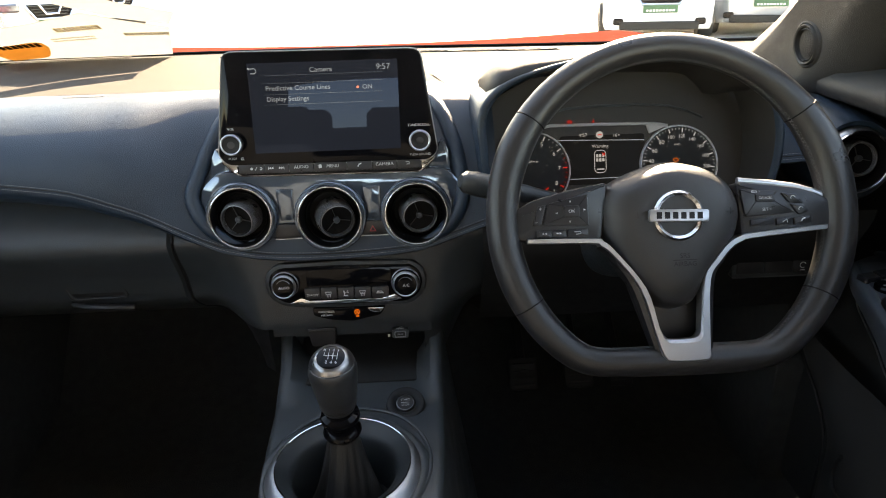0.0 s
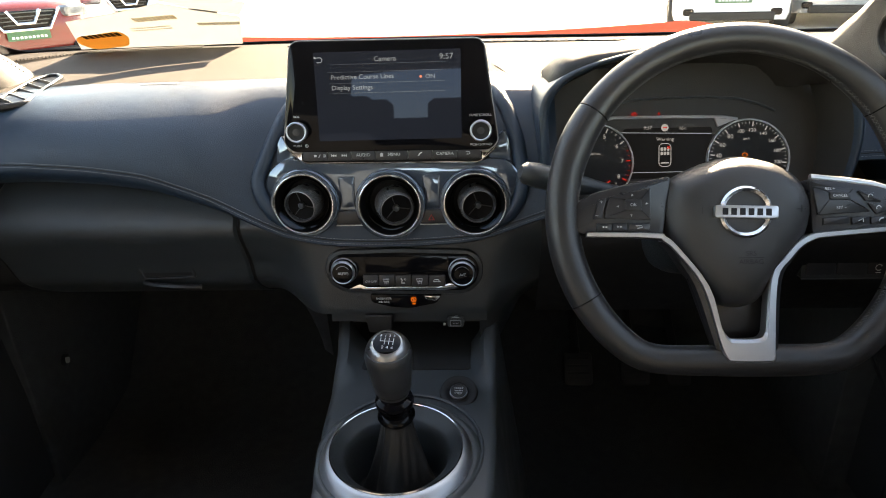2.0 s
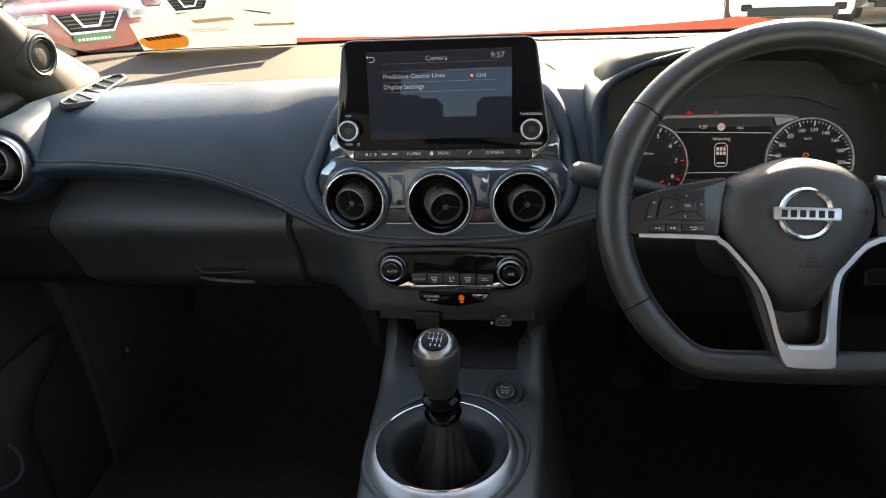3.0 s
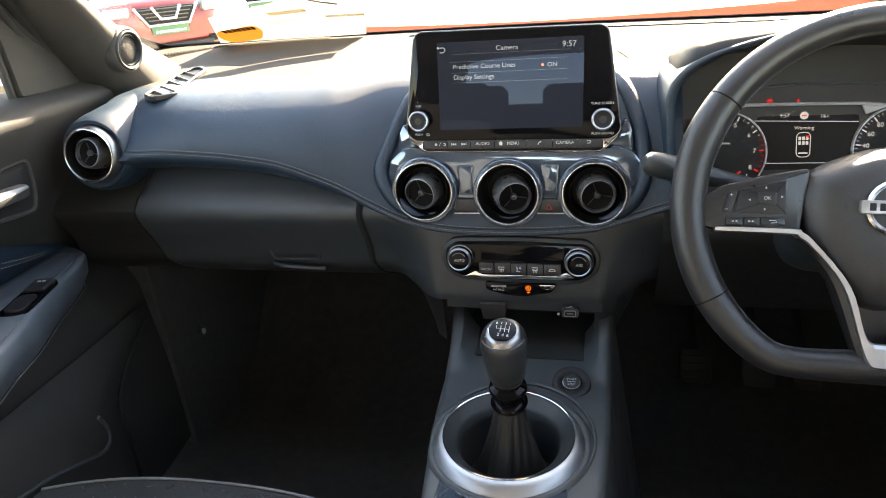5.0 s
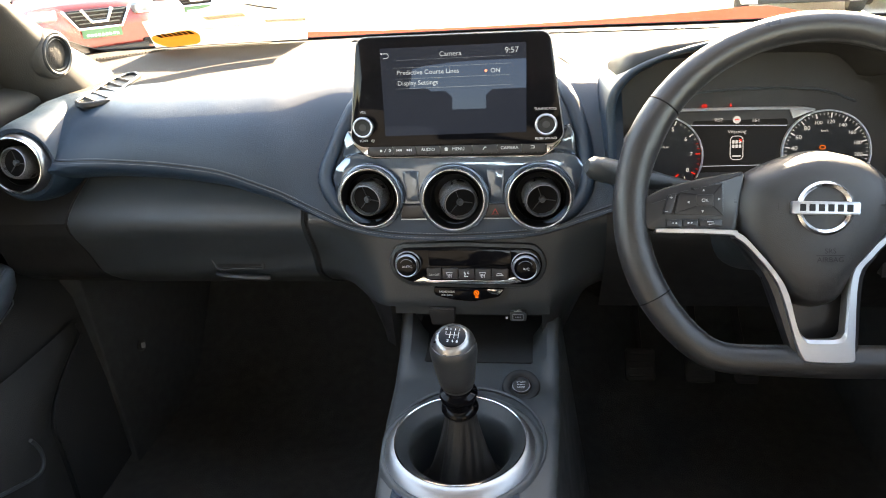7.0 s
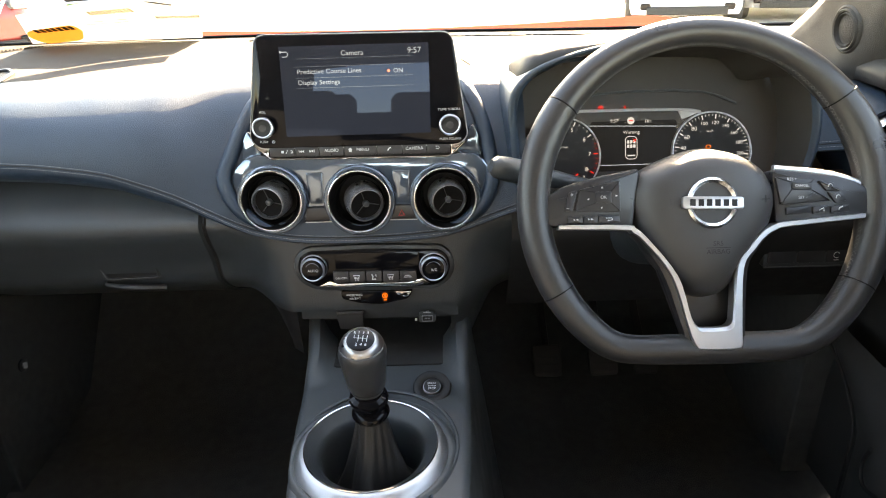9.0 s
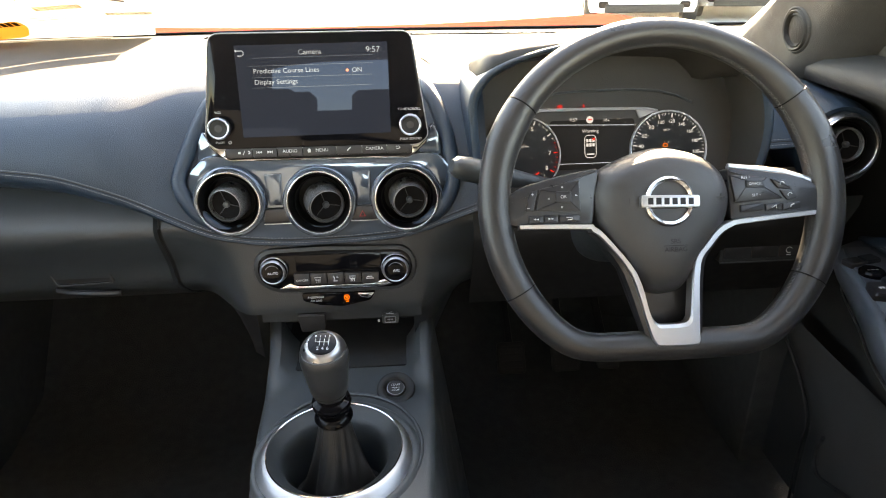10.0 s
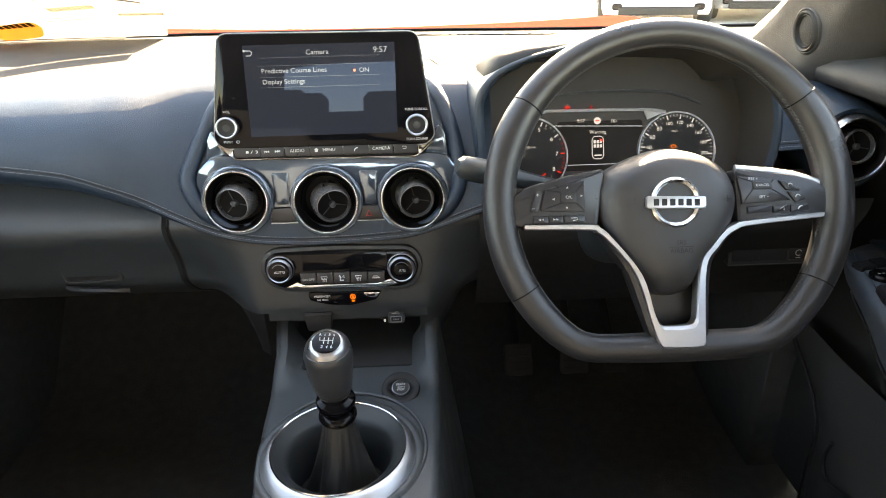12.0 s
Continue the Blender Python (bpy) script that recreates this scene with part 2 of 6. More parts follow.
def tube(bm, path, r, seg=10, closed=False, flat=1.0, up=Vector((0, 0, 1)), radii=None):
    """Sweeps a round or flattened section along a path of 3D points."""
    path = [Vector(p) for p in path]
    n, loops = len(path), []
    for i, p in enumerate(path):
        a = path[i - 1] if (i or closed) else p
        b = path[(i + 1) % n] if (i < n - 1 or closed) else p
        t = (b - a).normalized()
        s = t.cross(up)
        if s.length < 1e-4:
            s = t.cross(Vector((1, 0, 0)))
        s.normalize()
        w = s.cross(t).normalized()
        k = radii[i] if radii else r
        loops.append([p + s * k * math.cos(2 * math.pi * j / seg) + w * k * flat * math.sin(2 * math.pi * j / seg) for j in range(seg)])
    if closed:
        loops.append(loops[0])
    rings(bm, loops, not closed, not closed)
    if closed:
        bmesh.ops.remove_doubles(bm, verts=bm.verts, dist=1e-6)


def box(bm, c, s, bev=0.0, turn=None):
    pts = rrect(s[0], s[1], bev if bev else 1e-4, 3 if bev else 1)
    b2 = bmesh.new()
    z0, z1 = -s[2] / 2, s[2] / 2
    k = bev * 0.7
    lps = ([[(x, y, z0) for x, y in inset(pts, k)], [(x, y, z0 + k) for x, y in pts]] if bev else [[(x, y, z0) for x, y in pts]])
    lps += ([[(x, y, z1 - k) for x, y in pts], [(x, y, z1) for x, y in inset(pts, k)]] if bev else [[(x, y, z1) for x, y in pts]])
    m = Matrix.Translation(c) @ (turn or Matrix.Identity(4))
    rings(bm, [[m @ Vector(p) for p in lp] for lp in lps])
    b2.free()


def boxed(c, s, bev=0.0, turn=None):
    bm = bmesh.new()
    box(bm, c, s, bev, turn)
    return bm


def sheet(fn, us, vs, thick=0.0):
    """A grid of fn(u, v); with a thickness it is closed into a solid by moving along the face normals."""
    bm = bmesh.new()
    g = [[bm.verts.new(fn(u, v)) for v in vs] for u in us]
    for i in range(len(us) - 1):
        for j in range(len(vs) - 1):
            bm.faces.new((g[i][j], g[i + 1][j], g[i + 1][j + 1], g[i][j + 1]))
    if thick:
        bm.normal_update()
        bmesh.ops.solidify(bm, geom=bm.faces[:], thickness=thick)
    return bm


def lerp(x, table):
    """Smooth interpolation in a table of (x, value)."""
    if x <= table[0][0]:
        return table[0][1]
    for (a, p), (b, q) in zip(table, table[1:]):
        if x <= b:
            t = (x - a) / (b - a)
            return p + (q - p) * t
    return table[-1][1]


def span(a, b, n):
    return [a + (b - a) * i / (n - 1) for i in range(n)]


def text(s, size, material, parent, x, y, z=0.0005, align="CENTER", name="lettering", m=None, bold=0.0):
    cu = bpy.data.curves.new(name, "FONT")
    cu.body, cu.size, cu.align_x, cu.align_y = s, size, align, "CENTER"
    cu.offset = bold
    cu.resolution_u = 3
    tmp = bpy.data.objects.new(name, cu)
    me = bpy.data.meshes.new_from_object(tmp)
    bpy.data.objects.remove(tmp)
    me.materials.append(material)
    ob = new(name, me)
    ob.parent = parent
    ob.matrix_basis = Matrix.Translation((x, y, z)) @ (m or Matrix.Identity(4))
    return ob


def bars(w, h, n, z0=0.0, z1=0.0004, cx=0.0, cy=0.0, gap=0.35):
    """A row of plain bars that stand for unreadable print."""
    bm = bmesh.new()
    step = w / n
    for i in range(n):
        box(bm, (cx - w / 2 + step * (i + 0.5), cy, (z0 + z1) / 2), (step * (1 - gap), h, z1 - z0))
    return bm


def stitches(path, length=0.0045, gap=0.0018, r=0.0006):
    """Thread stitches along a path: short rounded dashes."""
    bm = bmesh.new()
    path = [Vector(p) for p in path]
    dist = [0.0]
    for a, b in zip(path, path[1:]):
        dist.append(dist[-1] + (b - a).length)

    def at(d):
        for i in range(len(path) - 1):
            if d <= dist[i + 1]:
                return path[i].lerp(path[i + 1], (d - dist[i]) / max(dist[i + 1] - dist[i], 1e-9))
        return path[-1]

    d = 0.0
    while d + length < dist[-1]:
        tube(bm, [at(d), at(d + length * 0.5), at(d + length)], r, 5, radii=[r * 0.5, r, r * 0.5])
        d += length + gap
    return bm

# ---- cabin shell ----
BASE = [(-0.90, 1.425), (-0.80, 1.428), (-0.70, 1.432), (-0.55, 1.438), (-0.36, 1.437), (-0.15, 1.432), (0.0, 1.422), (0.12, 1.406), (0.25, 1.384), (0.39, 1.362), (0.55, 1.347), (0.70, 1.335), (0.80, 1.326)]


def glass_base(x):
    """The foot of the windscreen, rounded a little between the given points."""
    return Vector((x, sum(lerp(x + d, BASE) for d in (-0.06, -0.03, 0.0, 0.03, 0.06)) / 5, 1.152))


def glass_at(x, s):
    """A point of the windscreen: s = 0 at its base, 1 at the roof."""
    b = glass_base(x)
    top = Vector((x * 0.86, 0.62 - 0.22 * x * x, 1.58 - 0.05 * x * x))
    p = b.lerp(top, s)
    p.z += 0.05 * s * (1 - s)
    return p


XS = span(-0.88, 0.84, 29)
windscreen = thing("window_1", pose(0, 1.47, 1.15), "clear laminated windscreen with a black edge band", "windscreen", kind="structure")
pane = part("pane", sheet(glass_at, XS, span(0.0, 1.0, 9), 0.004), GLASS, windscreen, at_world=True)
pane.visible_shadow = False
part("edge_band", sheet(lambda x, s: glass_at(x, s) + Vector((0, 0.006, -0.004)), XS, span(-0.008, 0.004, 3), 0.002), MATT, windscreen, "black ceramic edge band", at_world=True)

for s in (-1, 1):
    def corner(u, v, s=s):
        """The black border widens in a curve where the glass meets the roof pillar."""
        x = 0.80 + 0.075 * u
        return glass_at(s * x, -0.004 + v * (0.006 + 0.16 * u ** 3)) + Vector((0, -0.002, -0.004))

    part("corner_band", sheet(corner, span(0, 1, 14), span(0, 1, 5), 0.001), MATT, windscreen, "rounded black corner of the glass border", at_world=True)

solo("ceiling", sheet(lambda u, v: Vector((u, v, 1.60 - 0.06 * (u / 0.62) ** 4 - 0.02 * ((v + 0.3) / 1.1) ** 2)), span(-0.66, 0.66, 13), span(-1.5, 0.57, 12), 0.03), HEADLINE, "light grey fabric headliner under the roof", "headliner", kind="structure")
solo("floor", sheet(lambda u, v: Vector((u, v, 0.40 + 0.10 * math.exp(-(u / 0.16) ** 4) + (0.35 * max(0, v - 1.25) / 0.3 if v > 1.25 else 0))), span(-0.86, 0.86, 23), span(-1.6, 1.55, 24), 0.02), CARPET, "black carpeted cabin floor with a centre tunnel", "floor", kind="structure")
solo("wall_front", sheet(lambda x, z: Vector((x, glass_base(x).y + 0.004, min(z, glass_base(x).z - 0.0055))), span(-0.86, 0.86, 27), span(0.34, 1.16, 10), 0.02), CARPET, "black carpeted bulkhead behind the dashboard", "bulkhead", kind="structure")
bm = bmesh.new()
box(bm, (0, -1.55, 0.72), (1.4, 0.04, 0.70), 0.01)
solo("wall_rear", bm, HARD, "dark trim below the rear window", "wall", kind="structure")
for s in (-1, 1):
    bm = bmesh.new()
    tube(bm, [(s * 0.66, -0.22, 1.14), (s * 0.645, -0.28, 1.35), (s * 0.61, -0.34, 1.58)], 0.055, 10, flat=0.5)
    solo("pillar_trim", bm, PILLAR, "grey trim on the middle roof pillar", "pillar trim", kind="structure")
    bm = bmesh.new()
    tube(bm, [(s * 0.64, -1.5, 1.05), (s * 0.62, -1.45, 1.3), (s * 0.58, -1.35, 1.57)], 0.11, 10, flat=0.6)
    solo("pillar_trim", bm, PILLAR, "grey trim on the rear roof pillar", "pillar trim", kind="structure")
    solo("wall_side", boxed((s * 0.745, 1.31, 0.735), (0.09, 0.62, 0.70), 0.004), CARPET, "dark carpeted footwell side", "footwell lining", kind="structure")
    solo("wall_side", boxed((s * 0.70, -0.95, 0.78), (0.04, 1.25, 0.76), 0.01), HARD, "dark rear door lining", "door lining", kind="structure")

for s in (-1, 1):
    bm = bmesh.new()
    tube(bm, [glass_at(s * 0.745, k) + Vector((s * (0.22 - 0.17 * k), 0.01, -0.02)) for k in span(-0.05, 1.0, 10)], 0.042, 10)
    solo("roof_pillar", bm, REDPAINT, "red painted windscreen pillar outside the glass", "roof pillar", kind="structure")
# front roof pillars with round speakers
for s in (-1, 1):
    pil = thing("pillar_trim", pose(s * 0.66, 1.0, 1.15), "grey grained trim of the windscreen pillar with a round speaker", "pillar trim", kind="structure")

    def pillar(k, z, s=s):
        yb = 0.955 - (0.075 if s > 0 else 0.0) - 0.72 * (z - 1.153) - 1.0 * max(0, z - 1.30)
        yf = max(1.140 - 1.8 * (z - 1.175), yb + 0.085)
        x = 0.685 - 0.17 * max(0, z - 1.19)
        y = yb + (yf - yb) * k
        k = min(1, max(0, k))
        bulge = (0.074 * math.sin(math.pi * k ** 0.6) ** 0.7 if s < 0 else 0.044 * min(1.0, 1.3 * math.sin(math.pi * k ** 0.85) ** 0.8)) * (1.0 if z < 1.27 else max(0.3, 1 - 4.5 * (z - 1.27)))
        return Vector((s * (x - bulge - 0.01 * k), y, z))

    part("cover", sheet(pillar, [0, 0.03, 0.07] + span(0.13, 0.999, 13), span(1.125, 1.62, 22), 0.012), PILLAR, pil, at_world=True)
    for off, r, name in ((0.0, 0.009, "door_seal"), (-0.026, 0.006, "door_seal")):
        bm = bmesh.new()
        tube(bm, [pillar(0, z) + Vector((s * 0.006, off, 0)) for z in span(1.13, 1.60, 14)], r, 8)
        part(name, bm, RUBBER, pil, "black rubber door seal", at_world=True)
    c = Vector((-0.6055, 0.985, 1.196)) if s < 0 else Vector((0.6300, 0.952, 1.184))
    face = Vector((-s * 0.99, -0.03, -0.10)).normalized()
    m = Matrix.Translation(c + face * (0.004 if s < 0 else 0.0085)) @ face.to_track_quat("Z", "Y").to_matrix().to_4x4()
    inv = pil.matrix_basis.inverted()
    q = 0.84 if s < 0 else 0.76
    part("speaker_housing", lathe([(0.0425 * q, -0.020), (0.0418 * q, -0.007), (0.0400 * q, -0.0015), (0.0368 * q, 0.0), (0.0345 * q, -0.002)], 48, False), PILLAR, pil, "raised collar moulded into the trim", m=inv @ m, smooth=60)
    part("speaker_ring", lathe([(0.0350 * q, -0.004), (0.0345 * q, 0.0005), (0.0325 * q, 0.0022), (0.0300 * q, 0.0010), (0.0290 * q, -0.003), (0.0280 * q, -0.003), (0.0275 * q, 0.0), (0.0262 * q, 0.0008), (0.0255 * q, -0.001), (0.0252 * q, -0.006)], 48, False), PILLAR if s > 0 else HARD, pil, "round stepped speaker ring", m=inv @ m)
    part("speaker_grille", lathe([(0.0256 * q, -0.004), (0.018 * q, -0.0012), (0.008 * q, -0.0002), (0.001, 0.0)], 40, False), MESHMAT, pil, "fine black speaker mesh", m=inv @ m)

    if s < 0:
        for z in span(1.150, 1.184, 8):
            bm = bmesh.new()
            tube(bm, [pillar(k, z) + Vector((0.0006, -0.0004, 0)) for k in span(0.74, 0.97, 8)], 0.0013, 6)
            part("foot_rib", bm, PILLAR, pil, "small moulded rib at the trim's foot", at_world=True)

# small clip low on the passenger's footwell side
clip = thing("trim_clip", Matrix.Translation((-0.700, 1.105, 0.610)) @ pose(0, 0, 0, 0, 90, 0), "small black trim clip with a pale mark in the footwell", "clip")
part("cap", lathe([(0.0130, -0.002), (0.0125, 0.003), (0.0100, 0.0045), (0.001, 0.0050)], 28), KEYCAP, clip)
part("mark", plate(round_poly([(-0.008, -0.005), (0.004, -0.006), (0.008, 0.004), (-0.003, 0.006)], 0.002), 0.0030, 0.0062), INK, clip, "pale mark")

# ---- dashboard ----
STITCH = [(-0.56, 1.070), (-0.47, 1.072), (-0.385, 1.066), (-0.305, 1.054), (-0.229, 1.024), (-0.192, 1.001), (-0.141, 0.974), (-0.089, 0.963), (-0.03, 0.960), (0.036, 0.961), (0.105, 0.966), (0.19, 0.997), (0.26, 1.021), (0.40, 1.050), (0.56, 1.062)]


def seam(x):
    return (lerp(x - 0.02, STITCH) + lerp(x, STITCH) * 2 + lerp(x + 0.02, STITCH)) / 4


def pad_at(x, k):
    """The padded dash skin at x: k = 0 at the windscreen, 0.5 at the crest, 1 at the sewn lower edge, beyond it folds under."""
    zs = seam(x)
    end = max(0.0, abs(x) - 0.50) / 0.14
    zc = 1.147 - (0.27 * max(0.0, -x - 0.40) ** 2 if x < 0 else 0.012 * end * end)
    b = glass_base(x)
    if k <= 0.5:
        t = k / 0.5
        y = b.y + (0.965 - b.y) * t
        z = b.z - 0.006 + (zc - b.z + 0.006) * t
        return Vector((x, y, z))
    if k <= 1.0:
        t = (k - 0.5) / 0.5
        w = min(1.0, max(0.0, (-x - 0.175) / 0.09))
        w = w * w * (3 - 2 * w) * min(1.0, max(0.0, (x + 0.555) / 0.12))
        a = t * math.pi / 2
        y = 0.965 - 0.137 * (t ** 0.72 * (1 - w) + math.sin(a) ** (0.92 - 0.20 * min(1.0, max(0.0, (-x - 0.38) / 0.10))) * w)
        z = zc - (zc - zs) * (t ** 1.55 * (1 - w) + (1 - math.cos(a)) * w)
        y += 14.0 * max(0.0, -x - 0.518, x - 0.575) ** 2 * max(0.0, t - 0.2)
        return Vector((x, y, z))
    t = (k - 1.0) / 0.1
    w = min(1.0, max(0.0, (-x - 0.15) / 0.12))
    return Vector((x, 0.828 + 0.045 * t * t + 0.004 * t * (1 - w), zs - (0.012 + 0.018 * w) * t))


def pad_near(x, dz):
    """The point of the pad that lies dz above its sewn edge."""
    zs = seam(x)
    zc = pad_at(x, 0.5).z
    a, b = 0.5, 1.0
    for _ in range(24):
        k = (a + b) / 2
        if pad_at(x, k).z > zs + dz:
            a = k
        else:
            b = k
    return pad_at(x, a)


# the fascia plane and its three round outlets: x, y, radius
FAS = axes(0, 0.838, 1.013, 8)
VENTS = [(-0.1115, 0.0045, 0.0362), (-0.0035, 0.0005, 0.0372), (0.1025, 0.0010, 0.0368)]


def bored(bm):
    """Opens a skin where the outlets sink into it."""
    inv = FAS.inverted()
    gone = []
    for f in bm.faces:
        p = inv @ f.calc_center_median()
        if any(math.hypot(p.x - x, p.y - y) < 0.0365 for x, y, r in VENTS):
            gone.append(f)
    bmesh.ops.delete(bm, geom=gone, context="FACES")
    return bm


KS = span(0.0, 0.45, 10) + [0.47, 0.49, 0.51, 0.53, 0.56, 0.60] + span(0.64, 0.96, 10) + [0.985, 1.0, 1.015, 1.03, 1.05, 1.075, 1.1]
dash = thing("dashboard", pose(0, 1.0, 0.8), "black dashboard with padded leatherette skin and light double stitching", "dashboard")
part("dash_top", sheet(pad_at, span(-0.86, 0.78, 75), span(0.0, 0.45, 10) + [0.47]), TOPSKIN, dash, "grained grey-black dash top", at_world=True)
part("leather_pad", bored(sheet(pad_at, span(-0.554, 0.204, 130), [0.465] + KS[11:])), LEATHER, dash, "padded black leatherette band", at_world=True)
part("leather_pad", sheet(pad_at, span(-0.616, -0.546, 10), [0.465] + [k for k in KS[11:] if k < 0.72]), LEATHER, dash, "padded leatherette dash corner", at_world=True)
part("leather_pad", sheet(pad_at, span(0.538, 0.602, 10), [0.465] + KS[11:]), LEATHER, dash, "padded black leatherette band", at_world=True)
for lift, nm in ((0.0088, "stitching"), (0.0034, "stitching")):
    for xa, xb, cnt in ((-0.545, 0.202, 110), (0.545, 0.60, 10)):
        pts = [pad_near(x, lift) + Vector((0, -0.0014, 0.0)) for x in span(xa, xb, cnt)]
        tagged(part(nm, stitches(pts, 0.0032, 0.0009, 0.00034), THREAD, dash, "light grey thread stitches", at_world=True), kind="stuff")
for xa, xb, cnt in ((-0.545, 0.202, 110), (0.545, 0.60, 10)):
    bm = bmesh.new()
    tube(bm, [pad_near(x, 0.0062) + Vector((0, -0.0001, 0.0)) for x in span(xa, xb, cnt)], 0.0007, 6)
    part("welt", bm, MATT, dash, "dark sewn seam between the stitch rows", at_world=True)


def lower_at(x, z):
    """The lower dash skin: glovebox side, centre stack, driver side."""
    c = abs(x - 0.004)
    t = min(1, max(0, (c - 0.105) / 0.09))
    t = t * t * (3 - 2 * t)
    side = 0.872 + (0.0 if z > 0.9 else 1.3 * (0.9 - z) ** 1.5 * 4.0)
    side += 0.035 * max(0, (z - 0.985) / 0.07) - 0.029 * math.exp(-((z - 0.982) / 0.045) ** 2)
    mid = 0.838 + 0.14 * (z - 0.92) + (0.0 if z > 0.87 else 0.25 * (0.87 - z))
    return Vector((x, mid + (side - mid) * t, z))


ZS = span(0.79, 1.06, 22)
# glovebox side: shade is put into the darker material; the driver's side keeps HARD
part("lower_panel", sheet(lambda x, z: lower_at(x, min(z, seam(x) - 0.004)), span(-0.70, -0.10, 40), ZS), MATT, dash, "hard black lower dash panel, darkened for shade", at_world=True)
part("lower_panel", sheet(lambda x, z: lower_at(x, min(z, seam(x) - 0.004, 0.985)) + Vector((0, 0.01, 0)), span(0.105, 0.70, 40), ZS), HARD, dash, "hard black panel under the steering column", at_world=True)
part("centre_cover", bored(sheet(lambda x, z: lower_at(x, min(z, seam(x) - 0.003)) - Vector((0, 0.002, 0)), span(-0.202, 0.215, 80), span(0.862, 1.06, 40))), HARD, dash, "smooth black centre stack cover", at_world=True)

# glovebox lid with its latch
LID_R = -0.207


def lid_left(z):
    """The curved left edge of the glovebox lid at a height."""
    return -0.557 + (1.6 if z < 0.975 else 5.0) * (z - 0.975) ** 2


lid = part("glovebox_lid", sheet(lambda u, z: lower_at(lid_left(z) + (LID_R - lid_left(z)) * u, z) + Vector((0, -0.0045 + 0.006 * (max(0, abs(u - 0.5) - 0.488) / 0.012), 0)), [0, 0.004, 0.012] + span(0.03, 0.97, 26) + [0.988, 0.996, 1.0], span(0.785, 1.045, 22), 0.003), HARD, dash, "black glovebox lid", at_world=True)
bm = bmesh.new()
tube(bm, [lower_at(lid_left(z) - 0.002, z) + Vector((0, -0.001, 0)) for z in span(0.80, 1.04, 24)], 0.0011, 6)
part("lid_gap", bm, MATT, dash, "dark gap beside the glovebox lid", at_world=True)
bm = bmesh.new()
tube(bm, [lower_at(LID_R + 0.0015, z) + Vector((0, -0.001, 0)) for z in span(0.80, 1.0, 14)], 0.0009, 6)
part("lid_gap", bm, MATT, dash, "dark gap round the glovebox lid", at_world=True)
m = axes(-0.327, 0.866, 0.916, 2)
inv = dash.matrix_basis.inverted()
part("latch_recess", frame_plate(round_poly([(-0.048, 0.030), (0.034, 0.028), (0.043, -0.015), (-0.034, -0.017)], 0.006), round_poly([(-0.045, 0.0275), (0.031, 0.0255), (0.039, -0.0125), (-0.031, -0.0145)], 0.005), -0.004, 0.0022, 0.0008), KEYCAP, dash, m=inv @ m)
part("latch", plate(round_poly([(-0.044, 0.0265), (0.030, 0.0245), (0.037, -0.011), (-0.030, -0.013)], 0.005), -0.004, 0.0004, 0.0008), MATT, dash, "black glovebox latch", m=inv @ m)
bm = bmesh.new()
tube(bm, [(-0.034, -0.0225, -0.001), (-0.015, -0.0245, 0.004), (0.02, -0.0265, 0.005), (0.046, -0.030, -0.001)], 0.0042, 8)
part("latch_lip", bm, KEYCAP, dash, "rounded finger lip under the latch", m=inv @ m)

# padded edge round the centre fascia
for path in ([(-0.118, 0.935, 1.136), (-0.1290, 0.918, 1.129), (-0.1387, 0.9045, 1.1175), (-0.1444, 0.8955, 1.1079), (-0.1546, 0.8788, 1.0867), (-0.1645, 0.8636, 1.0637), (-0.1720, 0.8515, 1.0436), (-0.1671, 0.8432, 1.0245), (-0.1522, 0.8368, 1.0031), (-0.126, 0.8335, 0.9849), (-0.095, 0.842, 0.972)],
             [(0.118, 0.942, 1.139), (0.1313, 0.926, 1.1345), (0.1380, 0.9105, 1.1240), (0.1447, 0.8987, 1.1125), (0.1548, 0.8759, 1.0830), (0.1597, 0.8594, 1.0560), (0.1612, 0.8500, 1.0380), (0.1577, 0.8418, 1.0190), (0.1450, 0.8352, 1.0000), (0.1221, 0.8325, 0.9829), (0.095, 0.842, 0.972)]):
    fine_path = []
    for i in range(len(path) - 1):
        p0, p1, p2, p3 = [Vector(path[min(max(j, 0), len(path) - 1)]) for j in (i - 1, i, i + 1, i + 2)]
        for t in (0.0, 0.25, 0.5, 0.75):
            fine_path.append(0.5 * (2 * p1 + (p2 - p0) * t + (2 * p0 - 5 * p1 + 4 * p2 - p3) * t * t + (3 * p1 - p0 - 3 * p2 + p3) * t ** 3))
    n = len(fine_path)
    bm = bmesh.new()
    tube(bm, fine_path, 0.009, 12, radii=[0.0095 * min(1.0, 0.35 + 4.0 * min(i, n - 1 - i) / n) for i in range(n)])
    part("pad_edge", bm, LEATHER, dash, "rounded padded edge beside the screen", at_world=True, smooth=70)

# side defroster outlet in the dash top
vent = thing("defroster_vent", pose(-0.530, 0.980, 1.1446, 3.2, -2, 0), "slim black defroster outlet with slanted slats in the dash top", "air vent")
outline = [(-0.0135, -0.0680), (0.0110, -0.0910), (0.0310, -0.0870), (0.0465, -0.0740), (0.0260, -0.0045), (0.0030, 0.0860), (-0.0200, 0.1120), (-0.0375, 0.1060), (-0.0425, 0.0715), (-0.0310, 0.0210), (-0.0190, -0.0340)]
o = round_poly(outline, 0.009)
part("frame", frame_plate(o, inset(o, 0.0050), -0.005, 0.0010, 0.0014), KEYCAP, vent, "raised black frame")
part("duct", plate(inset(o, 0.0035), -0.018, -0.0030), VENTBLACK, vent, "black inside of the outlet")
